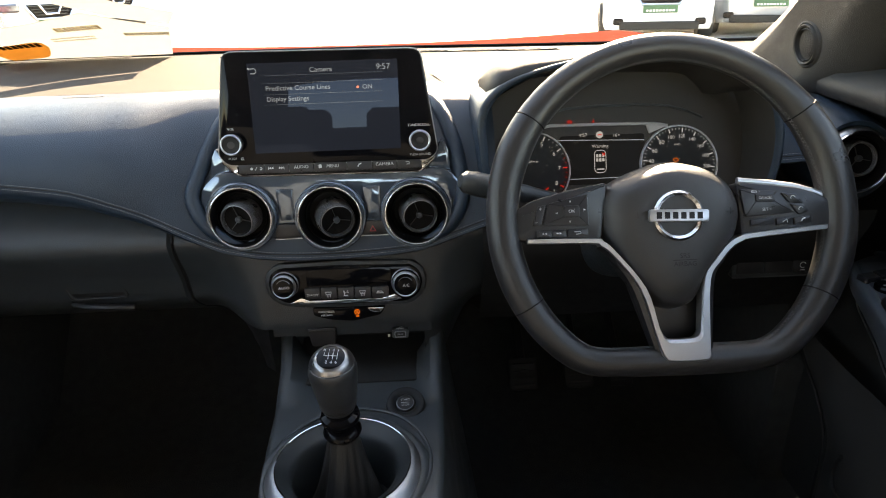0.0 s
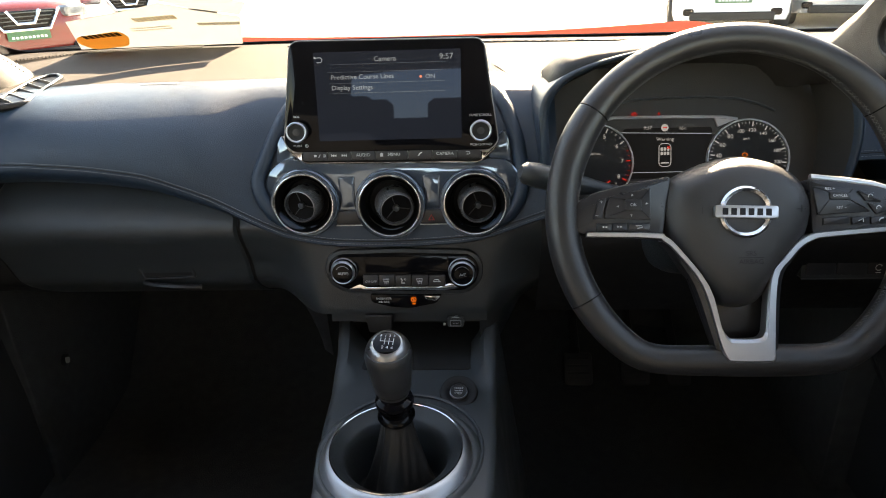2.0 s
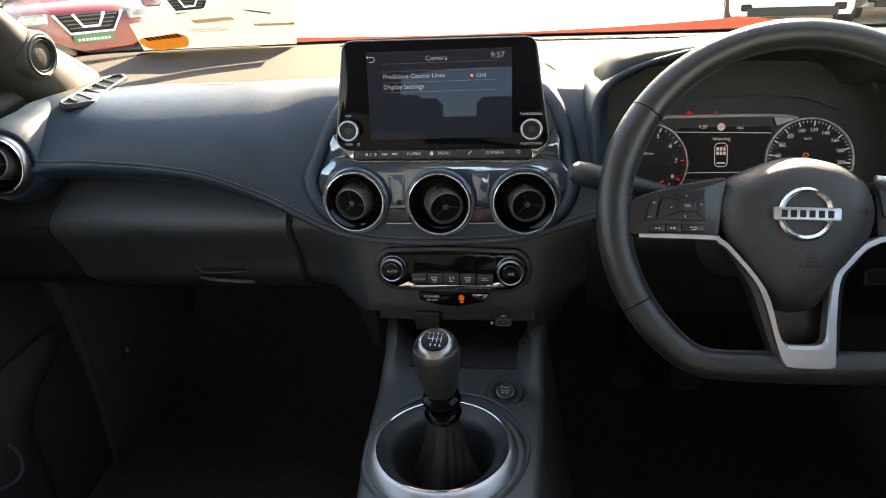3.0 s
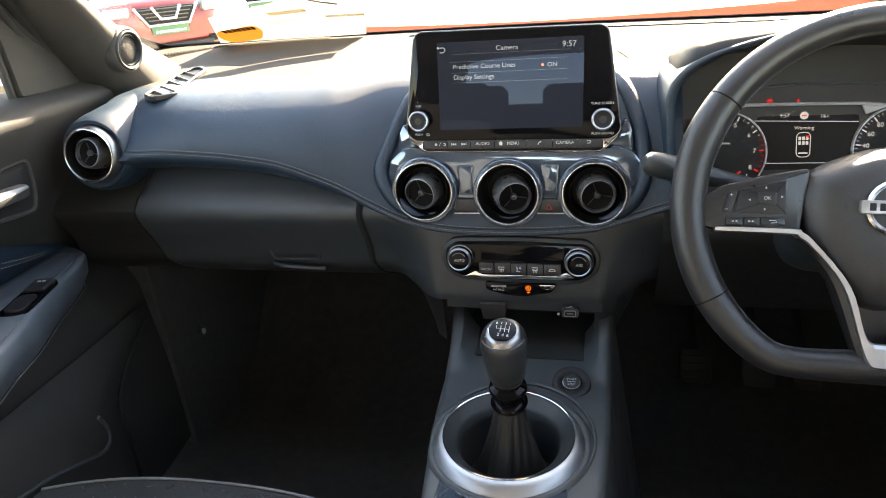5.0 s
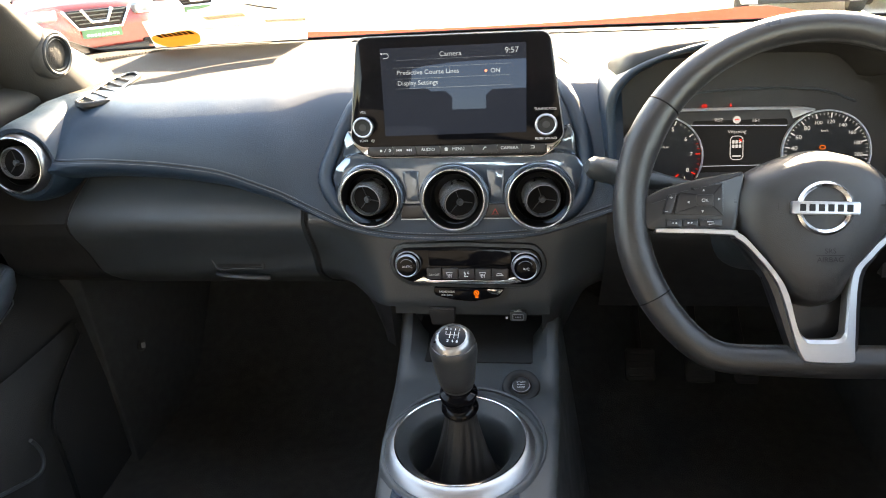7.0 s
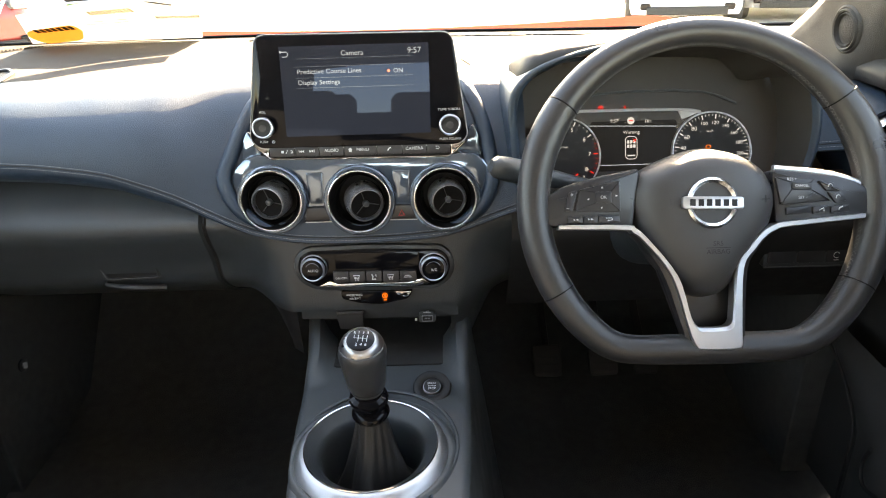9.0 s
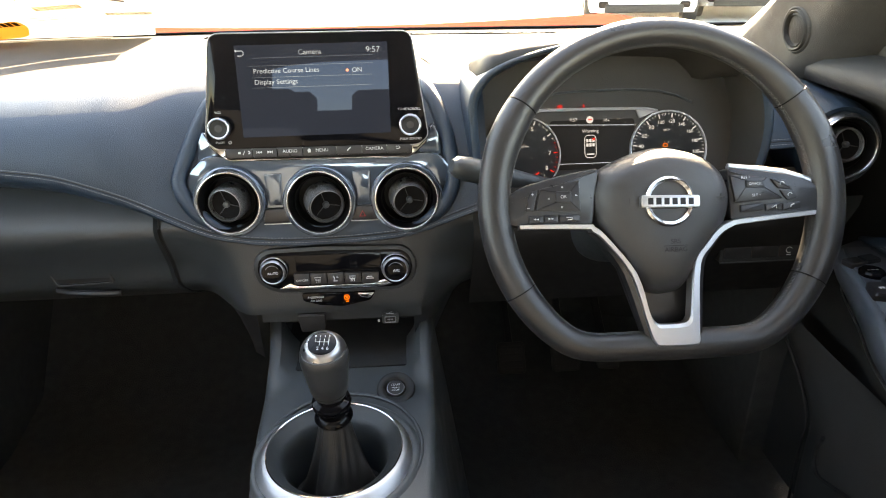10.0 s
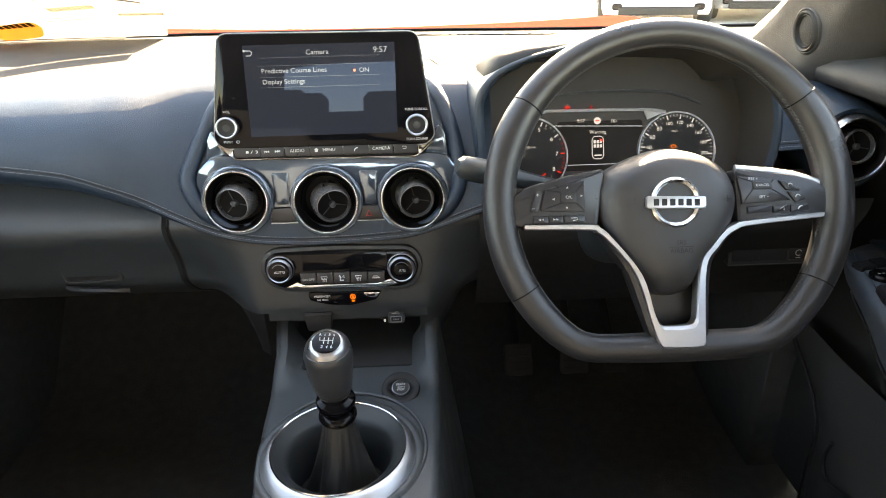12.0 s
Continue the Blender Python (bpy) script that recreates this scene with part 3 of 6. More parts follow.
for x0, y0, x1, y1 in ((-0.0205, -0.039, 0.0190, -0.0725), (-0.0255, -0.012, 0.0370, -0.0640), (-0.0320, 0.0205, 0.0290, -0.0305), (-0.0362, 0.0505, 0.0210, 0.0015), (-0.0370, 0.0790, 0.0110, 0.0380)):
    length, a = math.hypot(x1 - x0, y1 - y0), math.degrees(math.atan2(y1 - y0, x1 - x0))
    part("slat", boxed((0, 0, 0), (length, 0.0026, 0.0100), 0.0006, pose((x0 + x1) / 2, (y0 + y1) / 2, -0.0042, 0, 0, a) @ pose(0, 0, 0, -24, 0, 0)), HARD, vent)

# fine ribs in the corner of the dash top under the glass
bm = bmesh.new()
for x in span(-0.85, -0.45, 78):
    b = glass_base(x)
    n = 0.018 + 0.11 * max(0.0, min(1.0, (-x - 0.66) / 0.16))
    box(bm, (x, b.y - 0.006 - n / 2, pad_at(x, 0.03).z + 0.0008), (0.0026, n, 0.0030), 0, pose(0, 0, 0, 0, 0, 8))
tagged(part("corner_ribs", bm, TOPSKIN, dash, "fine ribbed strip below the windscreen", at_world=True), kind="stuff")

# slim demister slot along the glass and a short dark seam in the dash top
bm = bmesh.new()
for j in range(2):
    tube(bm, [Vector((x, glass_base(x).y - 0.055 - 0.012 * j, pad_at(x, 0.06).z + 0.0012)) for x in span(-0.26, 0.42, 24)], 0.0012, 6)
part("demister_slot", bm, MATT, dash, "slim black demister slot", at_world=True)
bm = bmesh.new()
tube(bm, [(0.131, 1.062, 1.1485), (0.1425, 1.012, 1.1482), (0.149, 0.972, 1.1475), (0.1525, 0.950, 1.1465)], 0.003, 6, radii=[0.0012, 0.0032, 0.0030, 0.0010], flat=0.4)
part("dash_seam", bm, MATT, dash, "short dark seam in the dash top", at_world=True)

# print strip of the airbag in the dash top
part("airbag_mark", bars(0.055, 0.006, 9, -0.0004, 0.0006), DIMINK, dash, m=inv @ pose(-0.335, 0.975, 1.1478, 4, 0, 0))

# ---- touch screen unit ----
SCR = axes(0, 0.862, 1.1462, 8.8) @ Matrix.Diagonal((0.988, 0.952, 1.0, 1.0))
scr = thing("touchscreen", SCR, "glossy black touchscreen unit with two rotary knobs, menu lit", "car display")
BEZ = round_poly([(-0.1165, 0.0665), (0.1165, 0.0635), (0.1335, -0.063), (0.1225, -0.0735), (-0.1225, -0.0715), (-0.1335, -0.060)], 0.012, 5)
part("housing", plate(inset(BEZ, 0.002), -0.022, -0.002), MATT, scr)
part("trim_frame", frame_plate(inset(BEZ, -0.0013), inset(BEZ, 0.0004), -0.006, 0.0006, 0.0005), TRIMDARK, scr, "thin silver trim round the screen")
part("glass_front", plate(BEZ, -0.004, 0.0012, 0.0015), GLOSS, scr, "glossy black glass front")
dsp = part("display", plate(round_poly([(-0.0885, 0.0525), (0.0895, 0.0520), (0.0885, -0.0575), (-0.0885, -0.0575)], 0.001), 0.0008, 0.0015), LCD, scr, "lit dark blue display")
DZ = 0.0018
text("Camera", 0.0085, BACKLIT, dsp, -0.0017, 0.0425, DZ)
text("9:57", 0.0098, BACKLIT, dsp, 0.0722, 0.0432, DZ)
text("Predictive Course Lines", 0.0080, BACKLIT, dsp, -0.0690, 0.0215, DZ, "LEFT")
text("Display Settings", 0.0080, BACKLIT, dsp, -0.0688, 0.0085, DZ, "LEFT")
text("ON", 0.0076, BACKLIT, dsp, 0.0462, 0.0198, DZ, "LEFT")
for y, x0, x1, nm in ((0.0372, -0.0685, 0.0716, 1), (0.0278, -0.0732, 0.0711, 0), (0.0142, -0.0713, 0.0698, 0), (0.0020, -0.0720, 0.0699, 0)):
    part("menu_line", boxed(((x0 + x1) / 2, y, DZ), (x1 - x0, 0.00035, 0.0002)), DIMLIT, dsp)
part("menu_dot", lathe([(0.0017, 0), (0.0017, 0.0003)], 16), glow("orange dot", (1.0, 0.25, 0.12), 0.0792), dsp, m=pose(0.0408, 0.0199, DZ))
bm = bmesh.new()
tube(bm, [(-0.0862, 0.0460, DZ), (-0.0800, 0.0460, DZ), (-0.0782, 0.0444, DZ), (-0.0782, 0.0420, DZ), (-0.0800, 0.0402, DZ), (-0.0850, 0.0402, DZ)], 0.0005, 6)
box(bm, (-0.0868, 0.0460, DZ), (0.0022, 0.0026, 0.0004), 0, pose(0, 0, 0, 0, 0, 45))
part("return_arrow", bm, BACKLIT, dsp)
for x, y, words in ((-0.115, -0.0448, ("VOL", "PUSH")), (0.1122, -0.0482, ("TUNE·SCROLL", "PUSH SOUND"))):
    kn = part("knob", lathe([(0.0132, 0.0), (0.0132, 0.006), (0.0118, 0.0088), (0.0112, 0.009)]), KEYCAP, scr, "black rotary knob with a silver ring", m=pose(x, y, 0.001))
    part("ring", lathe([(0.0119, 0.0070), (0.0136, 0.0068), (0.0130, 0.0098), (0.0119, 0.0106), (0.0106, 0.0098), (0.0119, 0.0070)]), SATIN, kn)
    part("cap", lathe([(0.0106, 0.006), (0.0106, 0.0096), (0.0095, 0.0092), (0.002, 0.0089)]), MATT, kn)
    text(words[0], 0.0043, INK, scr, x - 0.0005, y + 0.0188, 0.0014)
    text(words[1], 0.0043, INK, scr, x - (0.0020 if x < 0 else 0), y - 0.0182, 0.0014)
bm = bmesh.new()
tube(bm, [(-0.115 + 0.0098 + 0.0017 * math.cos(a), -0.0630 + 0.0017 * math.sin(a), 0.0015) for a in span(2.2, 7.2, 9)], 0.0003, 5)
tube(bm, [(-0.1052, -0.0628, 0.0015), (-0.1052, -0.0608, 0.0015)], 0.0003, 5)
part("power_symbol", bm, INK, scr)
# row of keys under the screen
part("key_tray", plate(round_poly([(-0.130, -0.0660), (0.130, -0.0690), (0.112, -0.0885), (-0.110, -0.0855)], 0.006), -0.016, -0.003, 0.002), MATT, scr, "black tray under the keys")
bm = bmesh.new()
tube(bm, [(-0.1305, -0.0670, 0.0), (-0.1160, -0.0815, 0.0), (-0.108, -0.0855, 0.0), (0.0, -0.0872, 0.0), (0.108, -0.0885, 0.0), (0.1165, -0.0840, 0.0), (0.1305, -0.0700, 0.0)], 0.0013, 8)
part("tray_lip", bm, CHROME, scr, "thin chrome lip under the keys")
for s in (-1, 1):
    part("tray_corner", plate(round_poly([(s * 0.1285, -0.0690), (s * 0.1130, -0.0700), (s * 0.1130, -0.0850), (s * 0.1165, -0.0820)], 0.001), -0.004, 0.0004, 0.0004), CHROME, scr, "chrome corner beside the keys")
seps = [-0.112, -0.0802, -0.0503, -0.0196, 0.0208, 0.0523, 0.0825, 0.112]
names = ["", "", "AUDIO", "MENU", "", "CAMERA", ""]
for i, w in enumerate(names):
    x0, x1 = seps[i], seps[i + 1]
    y = -0.0757 - 0.004 * ((x0 + x1) / 2)
    k = part("key", plate(rrect(x1 - x0 - 0.0008, 0.0135, 0.001, 2, (x0 + x1) / 2, y - 0.001), -0.006, 0.0008, 0.0006), KEYCAP, scr)
    if w:
        text(w, 0.0056, INK, k, (x0 + x1) / 2 + (0.003 if w == "MENU" else 0), y - 0.001, 0.0011)
yk = -0.0765
bm = bmesh.new()
for x, sx in ((-0.0732, -1), (-0.0704, -1), (-0.0608, 1), (-0.0580, 1)):
    rings(bm, [[(x - sx * 0.0014, yk + 0.0016, z), (x + sx * 0.0014, yk, z), (x - sx * 0.0014, yk - 0.0016, z)] for z in (0.0010, 0.0013)])
for x in (-0.0750, -0.0562):
    box(bm, (x, yk, 0.0012), (0.0006, 0.0032, 0.0004))
box(bm, (-0.0955, yk, 0.0012), (0.003, 0.003, 0.0004), 0.001)
tube(bm, [(-0.0915, yk - 0.0022, 0.0012), (-0.0890, yk + 0.0022, 0.0012)], 0.0003, 5)
tube(bm, [(-0.0845 + 0.0014 * math.cos(a), yk + 0.0014 * math.sin(a), 0.0012) for a in span(-2.2, 2.2, 8)], 0.0006, 5)
box(bm, (-0.0118, -0.0775, 0.0012), (0.0036, 0.0028, 0.0004))
rings(bm, [[(-0.0145, -0.0762, z), (-0.0118, -0.0738, z), (-0.0091, -0.0762, z)] for z in (0.0010, 0.0014)])
tube(bm, [(0.0345, -0.0788, 0.0012), (0.0352, -0.0770, 0.0012), (0.0366, -0.0756, 0.0012), (0.0386, -0.0750, 0.0012)], 0.0007, 5)
tube(bm, [(0.0935, -0.0752, 0.0012), (0.0975, -0.0752, 0.0012), (0.0985, -0.0768, 0.0012), (0.0972, -0.0782, 0.0012), (0.0940, -0.0782, 0.0012)], 0.0004, 5)
tagged(part("key_symbols", bm, INK, scr), kind="stuff")

# ---- centre fascia with three round outlets ----
fas = thing("vent_fascia", FAS, "glossy gunmetal fascia panel round three air outlets", "dashboard trim")


def fascia_outline():
    top = [(-0.158, 0.042), (-0.140, 0.058), (-0.120, 0.060), (-0.106, 0.0545), (0.106, 0.0515), (0.120, 0.056), (0.144, 0.053), (0.158, 0.038)]
    right = [(0.160, 0.018), (0.150, -0.010), (0.132, -0.030), (0.105, -0.0405)]
    low = [(0.078, -0.034), (0.050, -0.030), (0.030, -0.036), (0.0, -0.0415), (-0.032, -0.036), (-0.055, -0.028), (-0.085, -0.030), (-0.113, -0.036)]
    left = [(-0.140, -0.024), (-0.156, -0.002), (-0.162, 0.022)]
    return round_poly(top + right + low + left, 0.008, 3)


bm = bmesh.new()
fo = fascia_outline()
loop = rings(bm, [[(x, y, z) for x, y in inset(fo, d)] for d, z in ((0, -0.020), (0, -0.008), (0.0012, -0.0052), (0.004, -0.004))], False, False)[-1]
edges = [bm.edges.get((loop[i], loop[i - 1])) for i in range(len(loop))]
for x, y, r in VENTS:
    ring = [bm.verts.new((x + 0.0385 * r / 0.0365 * math.cos(2 * math.pi * i / 48), y + 0.0385 * r / 0.0365 * math.sin(2 * math.pi * i / 48), -0.004)) for i in range(48)]
    edges += [bm.edges.new((ring[i], ring[i - 1])) for i in range(48)]
bmesh.ops.triangle_fill(bm, use_beauty=True, use_dissolve=False, edges=edges)
part("panel", bm, GUNMETAL, fas)
for s in (-1, 1):
    side = [(0.1365, -0.052), (0.131, -0.066), (0.116, -0.088), (0.150, -0.090), (0.147, -0.062), (0.141, -0.050)]
    part("side_panel", plate(round_poly([(s * x, y) for x, y in side], 0.003), -0.03, -0.010, 0.002), GUNMETAL, fas, "gunmetal cheek beside the screen", m=FAS.inverted() @ SCR)
for x0, x1 in ((-0.0690, -0.0470), (0.0375, 0.0600)):
    w = (x0 + x1) / 2
    part("recess", plate(round_poly([(x0, 0.036), (x1, 0.036), (x1 - 0.003, -0.0035), (x0 + 0.003, -0.0035)], 0.003), -0.006, -0.0025, 0.001), GUNMETAL, fas, "recessed gunmetal panel between outlets")
for j, (x0, x1) in enumerate(((-0.0735, -0.0390), (0.0320, 0.0675))):
    part("button", plate(round_poly([(x0 + 0.003, -0.0070), (x1 - 0.003, -0.0070), (x1, -0.0245), (x0, -0.0245)], 0.002), -0.006, 0.0015, 0.001), KEYCAP, fas, "black hazard button" if j else "blank black button")
    part("button_line", boxed(((x0 + x1) / 2, -0.0258, 0.0), (x1 - x0, 0.0009, 0.003)), SATIN, fas)
bm = bmesh.new()
tube(bm, [(0.0440, -0.0200, 0.0018), (0.0475, -0.0135, 0.0018), (0.0510, -0.0200, 0.0018)], 0.0010, 6, closed=True)
part("hazard_triangle", bm, mat("red print", (0.45, 0.03, 0.03), 0.5), fas, "red warning triangle")


def round_vent(name, m, r, aim, label, flare=True):
    """A round turbine air outlet: chrome ring, dark bowl, knurled swivel ring, blades and hub."""
    v = thing(name, m, label, "air vent", group="round air outlets")
    k = r / 0.0365
    part("sleeve", lathe([(0.0405 * k, -0.016), (0.0405 * k, 0.001), (0.0385 * k, 0.004), (0.0370 * k, 0.004), (0.0368 * k, -0.016)], 48, False), GUNMETAL, v, "gunmetal collar")
    part("chrome_ring", lathe([(0.0390 * k, 0.0030), (0.0388 * k, 0.0064), (0.0383 * k, 0.0078), (0.0377 * k, 0.0080), (0.0374 * k, 0.0070), (0.0371 * k, 0.0068), (0.0368 * k, 0.0070), (0.0365 * k, 0.0064), (0.0363 * k, 0.0030), (0.0390 * k, 0.0030)], 56), RINGMET, v, "bright chrome ring")
    if flare:
        for a, b, h in ((0.0440, 0.0398, 0.0028),):
            part("flare", lathe([(a * k, h - 0.0050), (a * k * 0.985, h - 0.0015), ((a + b) / 2 * k, h), (b * k, h - 0.0008), (b * k, h - 0.004)], 56, False), GUNMETAL, v, "rounded gunmetal step round the outlet")
    else:
        part("chrome_flank", lathe([(0.0432 * k, -0.018), (0.0428 * k, -0.006), (0.0420 * k, 0.001), (0.0405 * k, 0.0050), (0.0389 * k, 0.0060)], 56, False), RINGDULL, v, "sloping chrome edge of the outlet")
    part("bowl", lathe([(0.0361 * k, 0.0050), (0.0338 * k, -0.004), (0.029 * k, -0.016), (0.0275 * k, -0.020), (0.001, -0.021)], 40, False), VENTBLACK, v, "black bowl")
    part("inner_ring", lathe([(0.0310 * k, -0.010), (0.0318 * k, -0.006), (0.0302 * k, -0.004), (0.0290 * k, -0.008), (0.0310 * k, -0.010)], 40), VENTBLACK, v)
    ax, ay = aim
    sw = pose(ax * 0.0060 * k, ay * 0.0060 * k, -0.005, -ay * 21, ax * 21, 0) @ Matrix.Diagonal((0.95, 0.95, 1.0, 1.0))
    prof = [(0.0240, -0.016), (0.0240, -0.008), (0.0238, -0.0045), (0.0236, -0.0010), (0.0233, 0.0020), (0.0230, 0.0048), (0.0226, 0.0074), (0.0220, 0.0095), (0.0206, 0.0101), (0.0199, 0.004), (0.0197, -0.004)]
    bm = bmesh.new()
    rings(bm, [[(r * k * (1 + (0.040 if 1 < j < 8 and (i + j) % 2 else 0.0)) * math.cos(2 * math.pi * i / 72), r * k * (1 + (0.040 if 1 < j < 8 and (i + j) % 2 else 0.0)) * math.sin(2 * math.pi * i / 72), z) for i in range(72)] for j, (r, z) in enumerate(prof)], False, False)
    core = part("swivel", bm, KNURL, v, "knurled black swivel ring", m=sw, smooth=10)
    part("rim", lathe([(0.0215 * k, 0.0092), (0.0213 * k, 0.0104), (0.0206 * k, 0.0106), (0.0202 * k, 0.0092), (0.0215 * k, 0.0092)], 48), TRIMDARK, core, "thin metal edge")
    part("disc", lathe([(0.0202 * k, 0.0036), (0.012 * k, 0.0022), (0.0008, 0.0020)], 40, False), VENTBLACK, core, "matt black disc")
    for i in range(3):
        a = 2 * math.pi * i / 3 + 1.9
        part("blade", boxed((0.0115 * k * math.cos(a), 0.0115 * k * math.sin(a), 0.0028), (0.014 * k, 0.0009, 0.0016), 0, pose(0, 0, 0, 0, 0, math.degrees(a))), HARD, core)
    part("hub", lathe([(0.0042 * k, 0.002), (0.0042 * k, 0.0060), (0.0032 * k, 0.0072), (0.0004, 0.0076)], 24), HARDGREY, core, "small grey centre boss")
    return v


for (x, y, r), aim in zip(VENTS, ((-0.55, -0.35), (0.95, -0.55), (0.45, -0.35))):
    round_vent("air_vent", FAS @ pose(x, y, 0.004), r, aim, "round turbine air outlet with chrome ring in the fascia")
for s, c in ((-1, Vector((-0.588, 0.834, 1.0745))), (1, Vector((0.641, 0.834, 1.059)))):
    yaw = -4 * s
    m = Matrix.Translation(c) @ pose(0, 0, 0, 0, 0, yaw) @ axes(0, 0, 0, 8)
    round_vent("air_vent", m @ pose(0, 0, 0.006), 0.0352, (0.30 * s, 0.35), "round turbine air outlet with chrome ring at the dash end", False)
    pr = [(0.066, -0.17), (0.061, -0.10), (0.0575, -0.07), (0.0568, -0.042), (0.0555, -0.020), (0.0525, -0.006), (0.0475, 0.0005), (0.042, -0.002)]
    bm = bmesh.new()
    loops = []
    for r, z in pr:
        g = 0.34 * min(1.0, max(0.0, -z - 0.010) / 0.06)
        loops.append([(r * (1 + g * max(0.0, math.cos(a - (0.95 if s < 0 else 2.19))) ** 1.8) * math.cos(a), r * (1 + g * max(0.0, math.cos(a - (0.95 if s < 0 else 2.19))) ** 1.8) * math.sin(a), z) for a in span(0, 2 * math.pi * 63 / 64, 64)])
    rings(bm, loops, False, False)
    part("vent_pod", bm, LEATHER, dash, "rounded padded dash end round the outlet", m=inv @ m, smooth=70)

# ---- climate control panel ----
CLI = axes(0.003, 0.829, 0.918, 8)
cli = thing("climate_panel", CLI, "glossy black climate control panel with two silver-ringed dials", "climate control")
OUT = round_poly([(-0.0936, 0.0095), (-0.0890, 0.0235), (-0.0780, 0.0300), (0.0, 0.0315), (0.0900, 0.0282), (0.0995, 0.0200), (0.1036, 0.0064), (0.0990, -0.0100), (0.0838, -0.0207), (0.0, -0.0212), (-0.0712, -0.0180), (-0.0890, -0.0070)], 0.012, 4)
part("surround", plate(inset(OUT, -0.0055), -0.02, -0.0005, 0.003), HARD, cli, "matt black surround")
part("face", plate(OUT, -0.01, 0.0015, 0.002), GLOSS, cli)
part("display", plate(rrect(0.108, 0.022, 0.002, 3, 0.0095, 0.0160), 0.001, 0.0019, 0.0005), GLOSS, cli, "dark unlit climate display")
for i in range(5):
    x0, x1 = [(-0.0475, -0.0278), (-0.0268, -0.0064), (-0.0054, 0.0151), (0.0161, 0.0370), (0.0380, 0.0592)][i]
    part("key", plate(rrect(x1 - x0, 0.0150, 0.0012, 2, (x0 + x1) / 2, -0.0050 - 0.018 * (x0 + x1) / 2), 0.0, 0.0045, 0.0008), KEYCAP, cli)
text("ON·OFF", 0.0042, INK, cli, -0.0376, -0.0060, 0.0048)
bm = bmesh.new()
for x in (-0.0175, 0.0260):
    tube(bm, [(x - 0.004, -0.0055, 0.005), (x - 0.003, -0.009, 0.005), (x + 0.003, -0.009, 0.005), (x + 0.004, -0.0055, 0.005)], 0.0005, 5, closed=True)
    for d in (-0.002, 0, 0.002):
        tube(bm, [(x + d, -0.0075, 0.005), (x + d + 0.0006, -0.0105, 0.005), (x + d, -0.0125, 0.005)], 0.0004, 5)
tube(bm, [(0.0020, -0.0045, 0.005), (0.0035, -0.0075, 0.005), (0.0025, -0.011, 0.005), (0.0070, -0.011, 0.005)], 0.0008, 5)
tube(bm, [(0.0075, -0.0045, 0.005), (0.0060, -0.0065, 0.005), (0.0085, -0.0070, 0.005)], 0.0005, 5)
tube(bm, [(0.0435, -0.0095, 0.005), (0.0455, -0.0070, 0.005), (0.0500, -0.0070, 0.005), (0.0530, -0.0095, 0.005)], 0.0006, 5, closed=True)
tagged(part("key_symbols", bm, INK, cli, m=pose(0, 0.0028, 0)), kind="stuff")
CH = [(-0.0658, -0.0157), (-0.0520, -0.0088), (-0.0430, -0.0135), (0.050, -0.0140), (0.0665, -0.0085), (0.0765, -0.0160), (0.060, -0.0190), (-0.052, -0.0180)]
part("chrome_strip", plate(CH, 0.0, 0.0042, 0.0006), CHROME, cli, "chrome strip under the keys")
for x, y, w, q in ((-0.0721, 0.0084, "AUTO", 0.80), (0.0815, 0.0054, "A/C", 0.85)):
    kn = part("dial", lathe([(0.0200, 0.0), (0.0196, 0.010), (0.0178, 0.0145), (0.0165, 0.0150), (0.003, 0.0140)], 48), GLOSS, cli, "black dial with a silver ring", m=pose(x, y, 0.0) @ Matrix.Scale(q, 4))
    part("ring", lathe([(0.0180, 0.0115), (0.0200, 0.0115), (0.0190, 0.0148), (0.0176, 0.0160), (0.0166, 0.0150), (0.0180, 0.0115)], 48), SATIN, kn)
    part("base_ring", lathe([(0.0205, 0.0), (0.0222, 0.0), (0.0218, 0.004), (0.0206, 0.005), (0.0205, 0.0)], 48), TRIMDARK, kn)
    text(w, 0.0062, INK, kn, 0.001, -0.001, 0.0158)
    bm = bmesh.new()
    tube(bm, [(0.0115 * math.cos(a), 0.0115 * math.sin(a), 0.0152) for a in span(0.5, 2.6, 12)], 0.0005, 5)
    part("scale_mark", bm, DIMINK, kn)
# passenger airbag indicator
AB = round_poly([(-0.0405, -0.0285), (0.054, -0.0305), (0.047, -0.0415), (0.012, -0.0485), (-0.016, -0.0460), (-0.039, -0.0395)], 0.004)
ind = part("airbag_indicator", plate(AB, -0.006, 0.0012, 0.001), GLOSS, cli, "black indicator strip with an amber lamp", m=pose(0, 0.0038, 0))
text("PASSENGER", 0.0040, INK, ind, -0.0225, -0.0345, 0.0015)
text("AIR BAG", 0.0040, INK, ind, -0.0225, -0.0392, 0.0015)
bm = bmesh.new()
tube(bm, [(0.0168 + 0.0032 * math.cos(a), -0.0360 + 0.0032 * math.sin(a), 0.0016) for a in span(0, 5.9, 14)], 0.0006, 5, closed=True)
tube(bm, [(0.0148, -0.0340, 0.0016), (0.0190, -0.0382, 0.0016)], 0.0006, 5)
box(bm, (0.0168, -0.0360, 0.0016), (0.0020, 0.0034, 0.0006), 0.0004)
box(bm, (0.0172, -0.0418, 0.0016), (0.0042, 0.0018, 0.0006))
part("amber_lamp", bm, AMBER, ind, "lit amber airbag-off lamp")
part("chrome_tip", plate(round_poly([(0.030, -0.0305), (0.053, -0.0310), (0.046, -0.0385), (0.034, -0.0360)], 0.003), 0.001, 0.0022, 0.0005), CHROME, ind)

